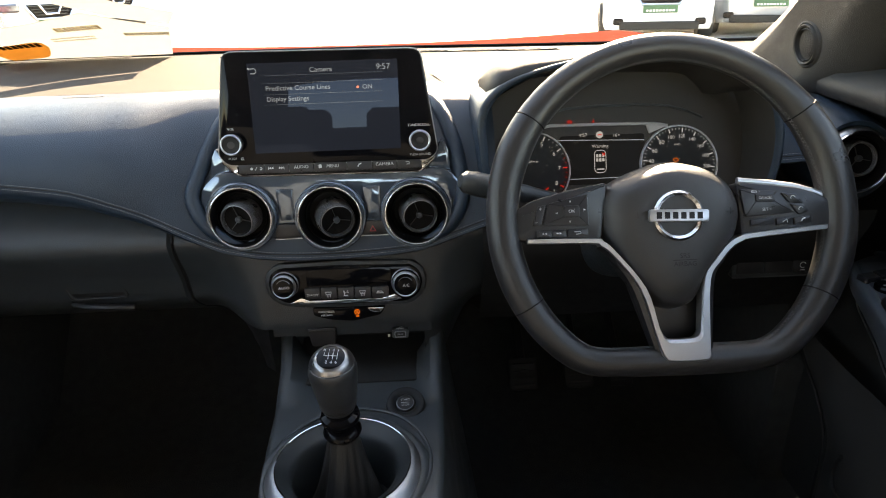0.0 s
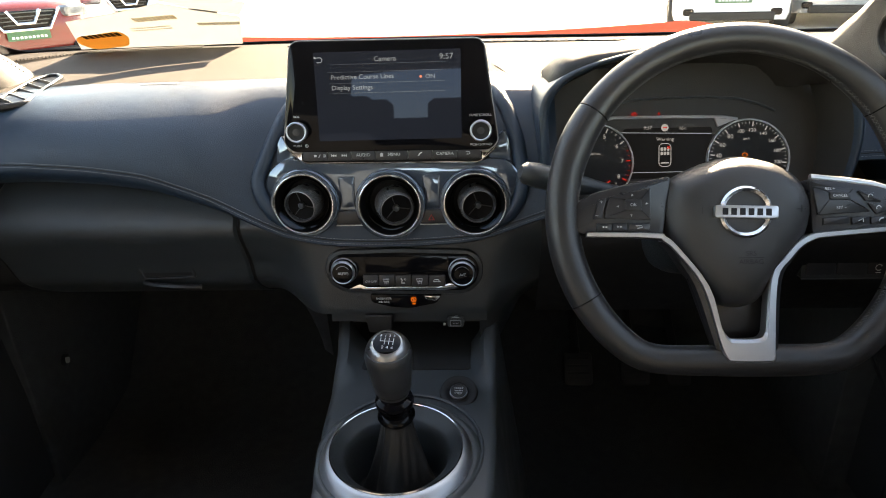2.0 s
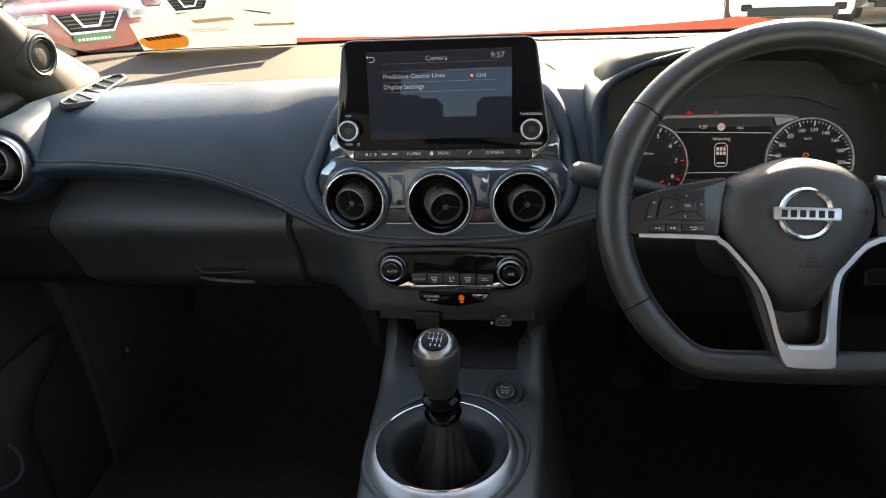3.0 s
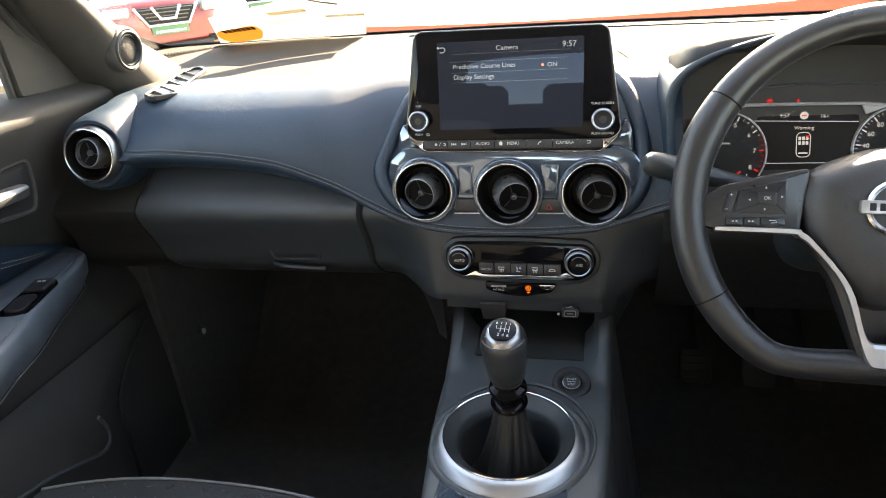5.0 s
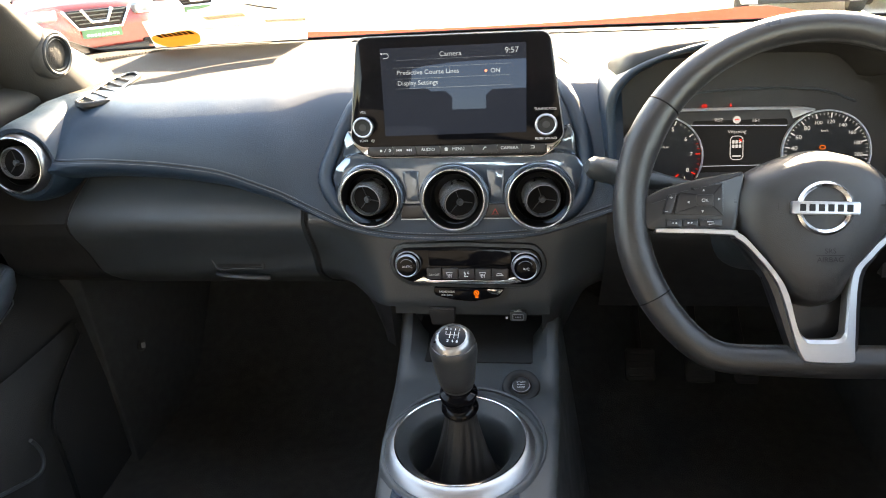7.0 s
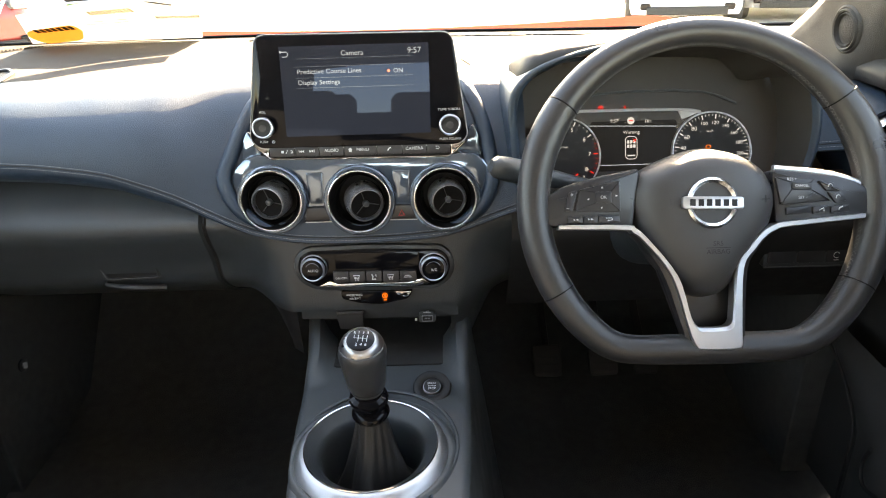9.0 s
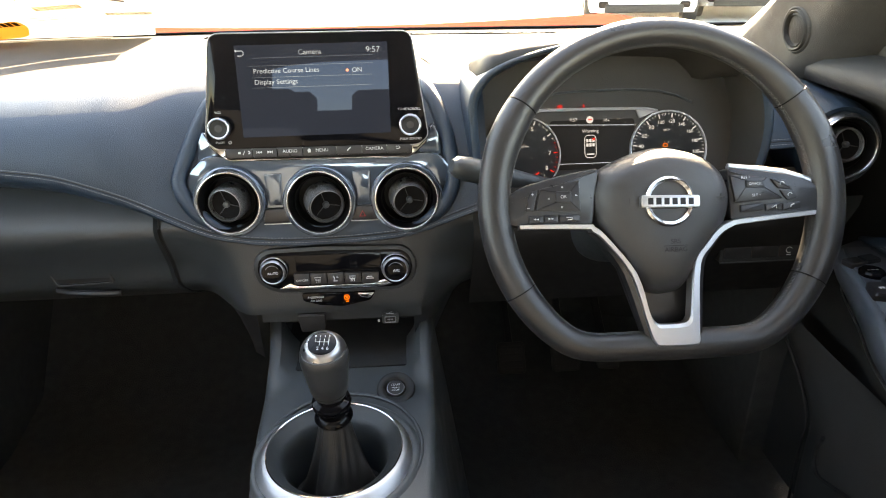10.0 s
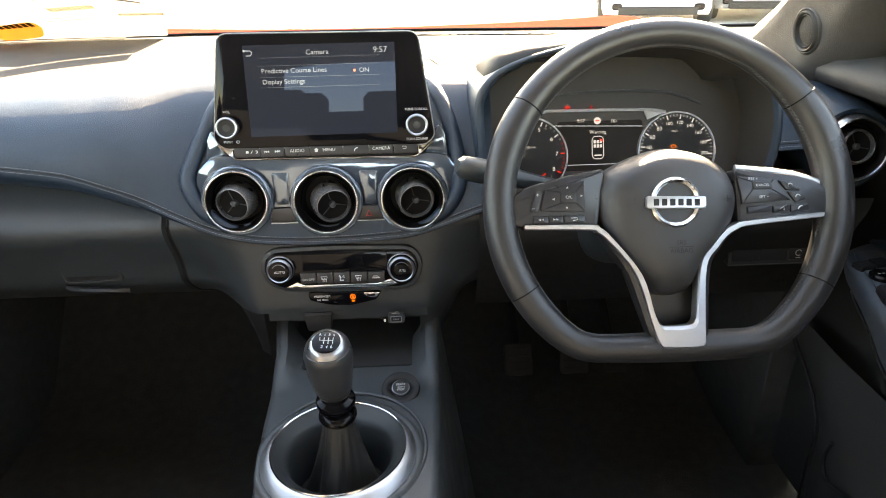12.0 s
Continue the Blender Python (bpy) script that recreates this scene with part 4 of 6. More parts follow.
# ---- instrument cluster ----
KLU = axes(0.40, 0.90, 1.06, 20)
klu = thing("instrument_cluster", KLU, "lit instrument cluster with two dials and a central display", "instrument cluster")
FACE = round_poly([(-0.150, 0.055), (-0.10, 0.066), (0.09, 0.066), (0.15, 0.045), (0.165, -0.03), (0.13, -0.075), (-0.13, -0.075), (-0.165, -0.03)], 0.02)
part("face", plate(inset(FACE, -0.004), -0.010, -0.002), COWLSKIN, klu)
part("back_wall", plate([(-0.205, -0.09), (0.200, -0.09), (0.200, 0.050), (0.174, 0.108), (0.090, 0.128), (-0.04, 0.126), (-0.13, 0.110), (-0.19, 0.080), (-0.210, 0.03)], -0.020, -0.0105), COWLSKIN, klu, "black wall behind the dials")
part("display", plate(rrect(0.112, 0.064, 0.004, 3, -0.052, -0.006), -0.004, -0.0012), LCD2, klu, "lit central display")
bm = bmesh.new()
tube(bm, [(-0.152, 0.0310, 0.0005), (-0.142, 0.0355, 0.0005), (-0.120, 0.0400, 0.0005), (-0.05, 0.0395, 0.0005), (0.008, 0.0382, 0.0005), (0.022, 0.0370, 0.0005), (0.034, 0.0345, 0.0005)], 0.002, 8)
part("trim_arch", bm, SILVERPAINT, klu, "silver trim arch over the display")
part("trim_corner", plate(round_poly([(0.006, 0.0365), (0.034, 0.0345), (0.010, 0.0255)], 0.001), -0.003, 0.001, 0.0005), SILVERPAINT, klu, "silver corner beside the speed dial")
bm = bmesh.new()
tube(bm, [(-0.135, 0.047, 0.0), (-0.118, 0.0565, 0.001), (-0.098, 0.0610, 0.002), (-0.06, 0.0630, 0.002), (0.0, 0.0628, 0.002), (0.035, 0.0600, 0.002), (0.060, 0.0530, 0.001), (0.080, 0.0440, 0.0)], 0.0016, 8)
part("visor_edge", bm, HARDGREY, klu, "dark rounded edge of the dial visor")
part("display_line", boxed((-0.056, 0.0193, -0.0008), (0.119, 0.0008, 0.0004), 0, pose(0, 0, 0, 0, 0, -1.8)), BACKLIT, klu)
part("display_line", boxed((-0.060, -0.0302, -0.0008), (0.080, 0.0007, 0.0004)), BACKLIT, klu)
text("9:57", 0.0062, DIALINK, klu, -0.0768, 0.0262, 0.0)
text("16", 0.0062, DIALINK, klu, -0.0350, 0.0248, 0.0)
text("C", 0.0042, DIALINK, klu, -0.0298, 0.0245, 0.0)
text("Warning", 0.0062, DIALINK, klu, -0.0550, 0.0113, 0.0)
part("round_sign", lathe([(0.0046, -0.001), (0.0046, 0.0)], 20), DIALINK, klu, m=pose(-0.0553, 0.0260, 0))
part("sign_bar", boxed((-0.0553, 0.0260, 0.0004), (0.0050, 0.0011, 0.0004)), REDLAMP, klu)
bm = bmesh.new()
tube(bm, [(x, y, 0.0) for x, y in rrect(0.0150, 0.0290, 0.005, 4, -0.0552, -0.0085)], 0.0005, 5, closed=True)
for yy in (-0.0010, -0.0065):
    for xx in (-0.0592, -0.0552, -0.0512):
        box(bm, (xx, yy, 0.0), (0.0030, 0.0042, 0.0005), 0.0006)
box(bm, (-0.0552, -0.0185, 0.0), (0.010, 0.0016, 0.0005))
part("car_symbol", bm, DIALINK, klu, "small car outline with seats")
bm = bmesh.new()
tube(bm, [(-0.0525, 0.0026, 0.0006), (-0.0490, -0.0010, 0.0006)], 0.0005, 5)
tube(bm, [(-0.0490, 0.0026, 0.0006), (-0.0525, -0.0010, 0.0006)], 0.0005, 5)
part("red_cross", bm, REDLAMP, klu)
bm = bmesh.new()
tube(bm, [(-0.0940 + 0.003 * math.cos(a), 0.0438 + 0.0022 * math.sin(a), 0.0) for a in span(0, 5.8, 12)], 0.0005, 5, closed=True)
box(bm, (-0.0940, 0.0438, 0), (0.0020, 0.0020, 0.0006))
box(bm, (-0.0629, 0.0428, 0), (0.0024, 0.0038, 0.0006), 0.0007)
box(bm, (-0.0629, 0.0455, 0), (0.0014, 0.0014, 0.0006), 0.0004)
tagged(part("warning_lamps", bm, REDLAMP, klu, "two lit red warning lamps"), kind="stuff")


def dial(cx, cy, r, a0, a1, n, words, red_from=None):
    d = part("dial", lathe([(r, -0.003), (r, -0.001), (r * 0.5, -0.0014), (0.001, -0.0014)], 56), MATT, klu, "black dial with white figures", m=pose(cx, cy, 0.001))
    part("dial_ring", lathe([(r * 0.985, -0.002), (r * 1.035, -0.002), (r * 1.02, 0.0022), (r * 0.99, 0.0020), (r * 0.985, -0.002)], 64), SILVERPAINT, d, "thin silver dial ring")
    bm, br = bmesh.new(), bmesh.new()
    for i in range(n * 4 + 1):
        t = i / (n * 4)
        a = radians(a0 + (a1 - a0) * t)
        big = i % 4 == 0
        ln = 0.006 if big else 0.0028
        c = r * 0.955 - ln / 2
        box(br if red_from is not None and t >= red_from else bm, (c * math.cos(a), c * math.sin(a), 0), (ln, 0.0013 if big else 0.0006, 0.0004), 0, pose(0, 0, 0, 0, 0, math.degrees(a)))
    part("dial_marks", bm, DIALINK, d)
    if red_from is not None:
        part("red_marks", br, REDLAMP, d)
    else:
        br.free()
    for i, w in enumerate(words):
        a = radians(a0 + (a1 - a0) * i / (len(words) - 1))
        if w:
            text(w, 0.0076 if len(w) < 3 else 0.0064, DIALINK, d, r * 0.735 * math.cos(a), r * 0.735 * math.sin(a), 0.0003)
    return d


tach = dial(-0.146, -0.0175, 0.0500, 225, -28, 8, ["0", "1", "2", "3", "4", "5", "6", "7", "8"], 0.80)
text("x1000r/min", 0.004, DIALINK, tach, 0, 0.012, 0.0004)
speedo = dial(0.0478, -0.0165, 0.0500, 216, -28, 11, ["0", "20", "40", "60", "80", "100", "120", "140", "160", "180", "200", "220"])
text("km/h", 0.0042, DIALINK, speedo, -0.002, 0.0260, 0.0004)
bm = bmesh.new()
tube(bm, [(0.0 + 0.0032 * math.cos(a), 0.006 + 0.0022 * math.sin(a), 0.0003) for a in span(0, 5.8, 10)], 0.0005, 5, closed=True)
part("amber_lamp", bm, AMBER, speedo, "small lit amber lamp", m=pose(-0.004, 0.0, 0))
bm = bmesh.new()
tube(bm, [(0.0268, -0.0310, 0.0004), (0.0310, -0.0300, 0.0004)], 0.0004, 5)
tube(bm, [(0.0290, -0.0250, 0.0004), (0.0290, -0.0310, 0.0004)], 0.0005, 5)
part("temperature_symbol", bm, DIALINK, tach)
part("needle", boxed((0.012, -0.030, 0.002), (0.024, 0.0015, 0.0012), 0, pose(0, 0, 0, 0, 0, 40)), REDLAMP, tach)

# binnacle: the deep cowl round the cluster
BIN_F = [(0.200, 1.000), (0.186, 1.040), (0.180, 1.096), (0.179, 1.128), (0.188, 1.150), (0.212, 1.168), (0.255, 1.182), (0.310, 1.192), (0.365, 1.195), (0.420, 1.191), (0.470, 1.180), (0.508, 1.164), (0.531, 1.142), (0.543, 1.105), (0.545, 1.060), (0.535, 1.010)]
cow = thing("binnacle", pose(0.365, 0.88, 1.06), "deep matt black cowl round the instrument cluster", "instrument cowl")
cx, cz = 0.372, 1.07


def cowl(k, d):
    """k runs along the arch; d = 0 outer back, 1 outer lip, 2 inner lip, 3 inner back."""
    i = min(int(k), len(BIN_F) - 2)
    t = k - i
    p0, p1, p2, p3 = [Vector(BIN_F[min(max(j, 0), len(BIN_F) - 1)]) for j in (i - 1, i, i + 1, i + 2)]
    x, z = 0.5 * (2 * p1 + (p2 - p0) * t + (2 * p0 - 5 * p1 + 4 * p2 - p3) * t * t + (3 * p1 - p0 - 3 * p2 + p3) * t ** 3)
    lip = 0.825 + 0.10 * max(0, (z - 1.10)) + 0.010 * max(0.0, (z - 1.15) / 0.03)
    if d <= 1:
        tuck = min(1.0, max(0.0, (x - 0.455) / 0.04)) * min(1.0, max(0.0, (z - 1.03) / 0.05))
        back = 1.02 - 0.10 * tuck
        y = back + (lip - back) * d
        s = 1.0 + (0.04 - 0.088 * tuck) * (1 - d)
    elif d <= 2:
        y = lip - 0.004 * math.sin(math.pi * (d - 1)) + 0.004 * (d - 1)
        s = 1.0 - 0.055 * (d - 1)
    else:
        y = lip + 0.004 + (0.90 + 0.35 * (z - 1.06) - lip) * (d - 2)
        s = 0.945 - 0.012 * (d - 2)
    if d < 1:
        z -= (1 - d) * max(0.0, z - 1.138) * 1.2
    return Vector((cx + (x - cx) * s, y, cz + (z - cz) * (s if z > cz else 1)))


part("cowl_ring", sheet(cowl, span(0, len(BIN_F) - 1, 61), [0.9, 0.97, 1.0, 1.25, 1.5, 1.75, 2.0]), LEATHER, cow, "padded outer ring of the cowl", at_world=True, smooth=70)
part("cowl_flank", sheet(cowl, span(0, 8, 33), [0, 0.3, 0.6, 0.9]), LEATHER, cow, "padded flank of the cowl", at_world=True, smooth=70)
part("cowl_flank", sheet(cowl, span(8, len(BIN_F) - 1, 29), [0, 0.3, 0.6, 0.9]), COWLSKIN, cow, "dark far flank of the cowl", at_world=True, smooth=70)
part("cowl", sheet(cowl, span(0, len(BIN_F) - 1, 61), [2.0, 2.05, 2.2, 2.5, 2.8, 3.0]), COWLSKIN, cow, "dark inner wall of the cowl", at_world=True, smooth=70)
bm = bmesh.new()
loops = []
for u in span(0, 1, 40):
    x = 0.192 + 0.3435 * u
    z = lerp(u, [(0, 1.169), (0.02, 1.175), (0.06, 1.182), (0.14, 1.189), (0.30, 1.194), (0.5, 1.195), (0.72, 1.189), (0.88, 1.178), (0.97, 1.163), (1, 1.156)])
    y = 0.838 + 0.010 * math.sin(math.pi * u) + 0.030 * max(0.0, 1 - u / 0.06) ** 2
    z += 0.002 - 0.010 * max(0.0, 1 - u / 0.05) ** 2
    th = lerp(u, [(0, 0.010), (0.03, 0.019), (0.08, 0.022), (0.30, 0.015), (0.6, 0.012), (1.0, 0.008)])
    loops.append([(x, y + 0.012, z - th - 0.001), (x, y + 0.003, z - th), (x, y, z - th * 0.88), (x, y + 0.001, z - th * 0.70), (x, y + 0.006, z - th * 0.42), (x, y + 0.015, z - th * 0.18), (x, y + 0.030, z - th * 0.03), (x, y + 0.048, z), (x, y + 0.10, z - 0.010), (x, y + 0.20, z - 0.042), (x, y + 0.20, z - 0.060), (x, y + 0.06, z - th - 0.004)])
rings(bm, loops)
part("hood", bm, HOODSKIN, cow, "grained hood over the dials", at_world=True, smooth=60)
part("lower_cover", sheet(lambda x, z: Vector((x, 0.842 + 0.20 * (z - 1.0) + 1.1 * max(0, 0.96 - z) ** 1.2, z)), span(0.185, 0.665, 16), span(0.82, 1.030, 16)), MATT, cow, "black cover below the cluster", at_world=True)

# ---- steering wheel ----
WHL = axes(0.366, 0.6906, 1.0527, 25)
whl = thing("steering_wheel", WHL, "black leather flat-bottomed steering wheel with silver spokes", "steering wheel")


def rim_path(n=120):
    pts = []
    for i in range(n):
        a = 2 * math.pi * i / n
        u, v = 0.1724 * math.cos(a), 0.1730 * math.sin(a)
        if v < -0.08:
            v = -((1 / -v) ** 26 + (1 / 0.1470) ** 26) ** (-1 / 26)
        pts.append((u - 0.0022, v, 0.0, a))
    return pts


RP = rim_path()
rad = []
for u, v, z, a in RP:
    d = math.degrees(a)
    rad.append(lerp(d, [(0, 0.0184), (23, 0.0188), (41, 0.0165), (60, 0.0146), (90, 0.0145), (113, 0.0152), (140, 0.0160), (157, 0.0176), (169, 0.0166), (193, 0.0168), (206, 0.0166), (219, 0.0160), (232, 0.0150), (245, 0.0146), (256, 0.0152), (270, 0.0162), (284, 0.0160), (300, 0.0152), (314, 0.0160), (329, 0.0174), (343, 0.0186), (360, 0.0184)]))
bm = bmesh.new()
tube(bm, [(u, v, z) for u, v, z, a in RP], 0.016, 18, closed=True, radii=rad)
part("rim", bm, RIM, whl, "black leather-wrapped rim")
for da in (36, 144, 210, 330):
    a = radians(da)
    i = int(da / 3) % 120
    c = Vector(RP[i][:3])
    t = (Vector(RP[(i + 1) % 120][:3]) - Vector(RP[i - 1][:3])).normalized()
    bm = bmesh.new()
    s = t.cross(Vector((0, 0, 1)))
    tube(bm, [c + s * rad[i] * math.cos(b) + Vector((0, 0, 1)) * rad[i] * math.sin(b) for b in span(0, 2 * math.pi * 31 / 32, 32)], 0.0007, 5, closed=True)
    part("leather_seam", bm, VENTBLACK, whl, "seam between leather pieces")
bm = bmesh.new()
for i in range(120):
    p, q = Vector(RP[i][:3]), Vector(RP[(i + 1) % 120][:3])
    t = (q - p).normalized()
    r = rad[i] + 0.0001
    inw = Vector((-t.y, t.x, 0))
    for f, lean in ((0.25, 0.0016), (0.25, -0.0016), (0.75, 0.0016), (0.75, -0.0016)):
        c = p.lerp(q, f + random.uniform(-0.03, 0.03))
        tube(bm, [c + inw * r * math.cos(b) + Vector((0, 0, 1)) * r * math.sin(b) + t * lean * k for b, k in ((0.16, 1), (0.29, 0), (0.42, -1))], 0.00022, 4)
tagged(part("stitching", bm, DARKTHREAD, whl, "grey cross stitching on the inner rim"), kind="stuff")

HUB = round_poly([(-0.042, 0.0470), (-0.004, 0.0575), (0.036, 0.0480), (0.060, 0.0300), (0.0695, 0.0030), (0.062, -0.026), (0.038, -0.0600), (0.0130, -0.0920), (-0.006, -0.0965), (-0.0250, -0.0920), (-0.054, -0.0580), (-0.075, -0.0210), (-0.0800, 0.0080), (-0.0710, 0.0310)], 0.02, 5)
bm = bmesh.new()
hc = Vector((-0.004, 0.0))
loops = []
for s, z in ((1.0, -0.025), (1.0, -0.008), (0.988, -0.001), (0.960, 0.005), (0.918, 0.0105), (0.86, 0.0155), (0.79, 0.0195), (0.70, 0.0225), (0.58, 0.0247), (0.42, 0.0261), (0.2, 0.0265)):
    loops.append([(hc.x + (x - hc.x) * s, hc.y + (y - hc.y) * s, z) for x, y in HUB])
rings(bm, loops)
part("airbag_cover", bm, HUBSKIN, whl, "grained black airbag cover", smooth=60)
text("SRS", 0.0066, MATT, whl, 0.0000, -0.0420, 0.0262)
text("AIRBAG", 0.0066, MATT, whl, 0.0002, -0.0500, 0.0256)
part("word_line", boxed((0.000, -0.0460, 0.0257), (0.024, 0.0006, 0.0006)), MATT, whl)
bm = bmesh.new()
for sx in (-1, 1):
    tube(bm, [(0.002 + sx * 0.046, 0.0035, 0.0247), (0.002 + sx * 0.046, -0.0035, 0.0247)], 0.0005, 5)
    tube(bm, [(0.002 + sx * 0.042, 0.0, 0.0250), (0.002 + sx * 0.050, 0.0, 0.0240)], 0.0005, 5)
tagged(part("horn_mark", bm, MATT, whl), kind="stuff")
emb = part("emblem", lathe([(0.0188, 0.024), (0.0250, 0.024), (0.0247, 0.0290), (0.0225, 0.0310), (0.0198, 0.0290), (0.0188, 0.024)], 56), RINGMET, whl, "chrome ring badge with a plain bar", m=pose(-0.0053, -0.0025, 0))
part("badge_bar", plate(rrect(0.0585, 0.0120, 0.0022, 3), 0.024, 0.0318, 0.001), SATIN, emb, m=pose(0, 0, 0, 0, 0, -2))
tagged(part("badge_band", bars(0.0480, 0.0066, 6, 0.0315, 0.0321), MATT, emb, "row of plain dark bars", m=pose(0, 0, 0, 0, 0, -2)), kind="stuff")

# spokes
SL = round_poly([(-0.068, 0.0360), (-0.110, 0.0290), (-0.146, 0.0200), (-0.163, 0.0100), (-0.163, -0.0190), (-0.150, -0.0215), (-0.077, -0.0240)], 0.006)
SR = round_poly([(0.062, 0.0310), (0.125, 0.0230), (0.146, 0.0160), (0.163, 0.0060), (0.163, -0.0170), (0.150, -0.0195), (0.064, -0.0250)], 0.006)
for pts in (SL, SR):
    part("spoke", plate(pts, -0.014, 0.010, 0.004), KEYCAP, whl, "black spoke with control keys")
part("spoke", plate(round_poly([(-0.050, -0.055), (0.036, -0.055), (0.030, -0.140), (-0.022, -0.140)], 0.006), -0.024, -0.010, 0.004), KEYCAP, whl, "black lower spoke core")
for pts in ([(0.066, 0.0322), (0.098, 0.0284), (0.125, 0.0240), (0.146, 0.0172), (0.156, 0.0125)],):
    bm = bmesh.new()
    tube(bm, [(x, y, 0.003) for x, y in pts], 0.0034, 10)
    part("spoke_edge", bm, SATIN, whl, "satin upper edge of the spoke")
INN = [(-0.152, -0.0188), (-0.0852, -0.0207), (-0.0768, -0.0239), (-0.0658, -0.0334), (-0.0362, -0.0726), (-0.0251, -0.1120), (-0.0186, -0.1225), (-0.0129, -0.1245), (0.0085, -0.1240), (0.0150, -0.1190), (0.0165, -0.1100), (0.0215, -0.0640), (0.0330, -0.0470), (0.0468, -0.0312), (0.0588, -0.0243), (0.0736, -0.0216), (0.1486, -0.0163)]
OUTR = [(-0.1523, -0.0236), (-0.0883, -0.0260), (-0.0799, -0.0298), (-0.0690, -0.0405), (-0.0475, -0.0720), (-0.0290, -0.1310), (-0.0210, -0.1440), (-0.0138, -0.1480), (0.0180, -0.1485), (0.0250, -0.1455), (0.0285, -0.1350), (0.0335, -0.0690), (0.0450, -0.0480), (0.0540, -0.0370), (0.0640, -0.0302), (0.0760, -0.0272), (0.1484, -0.0213)]
NARROW = [1.0, 1.0, 0.9, 0.75, 0.62, 0.70, 1.0, 1.0, 1.0, 1.0, 0.75, 0.62, 0.68, 0.75, 0.9, 1.0, 1.0]
bm, bk = bmesh.new(), bmesh.new()
sec, dark = [], []
def flow(vals, sub=4):
    """Catmull-Rom between the given values, evened out into a smooth run."""
    out = []
    for i in range(len(vals) - 1):
        p0, p1, p2, p3 = [np.array(vals[min(max(j, 0), len(vals) - 1)], float) for j in (i - 1, i, i + 1, i + 2)]
        for t in span(0, 1, sub + 1)[:-1]:
            out.append(0.5 * (2 * p1 + (p2 - p0) * t + (2 * p0 - 5 * p1 + 4 * p2 - p3) * t * t + (3 * p1 - p0 - 3 * p2 + p3) * t ** 3))
    out.append(np.array(vals[-1], float))
    return out


for p, q0, w in zip(flow(INN), flow(OUTR), flow(NARROW)):
    p, q0 = Vector(p), Vector(q0)
    q = p.lerp(q0, w)
    e1, e2 = p.lerp(q, 0.14), q.lerp(p, 0.14)
    sec.append([(p.x, p.y, 0.002), (p.x, p.y, 0.0155), (e1.x, e1.y, 0.0178), (e2.x, e2.y, 0.0172), (q.x, q.y, 0.0142), (q.x, q.y, 0.002)])
    o = p.lerp(q0, 1.06)
    dark.append([(q.x, q.y, 0.0), (q.x, q.y, 0.0128), (o.x, o.y, 0.0100), (o.x, o.y, -0.004)])
rings(bm, sec)
rings(bk, dark[8:62])
part("silver_trim", bm, SATIN, whl, "satin silver spoke trim", smooth=22)
part("trim_flank", bk, KEYCAP, whl, "dark flank beside the silver trim", smooth=40)
# keys on the spokes
def key(pts, z=0.0125, r=0.002, name="key"):
    return part(name, plate(round_poly(pts, r), 0.008, z, 0.0008), KEYCAP, whl)


key([(-0.1295, 0.0160), (-0.0895, 0.0240), (-0.0895, -0.0075), (-0.1350, -0.0055)])
key([(-0.1145, 0.0130), (-0.0985, 0.0130), (-0.0985, 0.0015), (-0.1145, 0.0020)], 0.0138, name="ok_key")
key([(-0.1400, 0.0135), (-0.1320, 0.0152), (-0.1375, -0.0056), (-0.1455, -0.0052)], 0.0128)
for x0, x1 in ((-0.1420, -0.1275), (-0.1265, -0.1125), (-0.1115, -0.0905)):
    key([(x0, -0.0102), (x1, -0.0108), (x1, -0.0180), (x0, -0.0174)], 0.0124, 0.001)
key([(0.0640, 0.0225), (0.1020, 0.0190), (0.1180, -0.0030), (0.0685, -0.0055)])
key([(0.0790, 0.0170), (0.0985, 0.0155), (0.0995, 0.0085), (0.0795, 0.0090)], 0.0138, name="cancel_key")
key([(0.1060, 0.0175), (0.1225, 0.0150), (0.1285, 0.0062), (0.1140, 0.0072)])
key([(0.1150, 0.0058), (0.1292, 0.0050), (0.1340, -0.0030), (0.1230, -0.0055)])
for x0, x1 in ((0.0735, 0.0980), (0.1000, 0.1165), (0.1180, 0.1360)):
    key([(x0, -0.0085), (x1, -0.0068), (x1, -0.0140), (x0, -0.0155)], 0.0124, 0.001)
bm = bmesh.new()
for a, b in (((-0.1290, 0.0155), (-0.1145, 0.0130)), ((-0.0900, 0.0235), (-0.0985, 0.0130)), ((-0.0900, -0.0070), (-0.0985, 0.0015)), ((-0.1345, -0.0050), (-0.1145, 0.0020)), ((0.0645, 0.0220), (0.0790, 0.0170)), ((0.1015, 0.0188), (0.0985, 0.0155)), ((0.1170, -0.0025), (0.0995, 0.0085)), ((0.0690, -0.0050), (0.0795, 0.0090))):
    tube(bm, [(*a, 0.0126), (*b, 0.0126)], 0.0005, 5)
tagged(part("key_groove", bm, MATT, whl, "dark grooves between key segments"), kind="stuff")
text("OK", 0.0044, INK, whl, -0.1065, 0.0073, 0.0142)
text("CANCEL", 0.0036, INK, whl, 0.0890, 0.0127, 0.0142)
text("RES +", 0.0040, INK, whl, 0.0800, 0.0195, 0.0130)
text("SET −", 0.0040, INK, whl, 0.0905, 0.0010, 0.0130)
text("+", 0.006, INK, whl, -0.1375, 0.0105, 0.0132)
text("−", 0.006, INK, whl, -0.1420, -0.0030, 0.0132)
bm = bmesh.new()


def tri(x, y, a, r=0.0014, z=0.0130):
    lo = [(x + r * math.cos(a + t), y + r * math.sin(a + t), z) for t in (0, 2.3, -2.3)]
    rings(bm, [lo, [(p[0], p[1], z + 0.0003) for p in lo]])


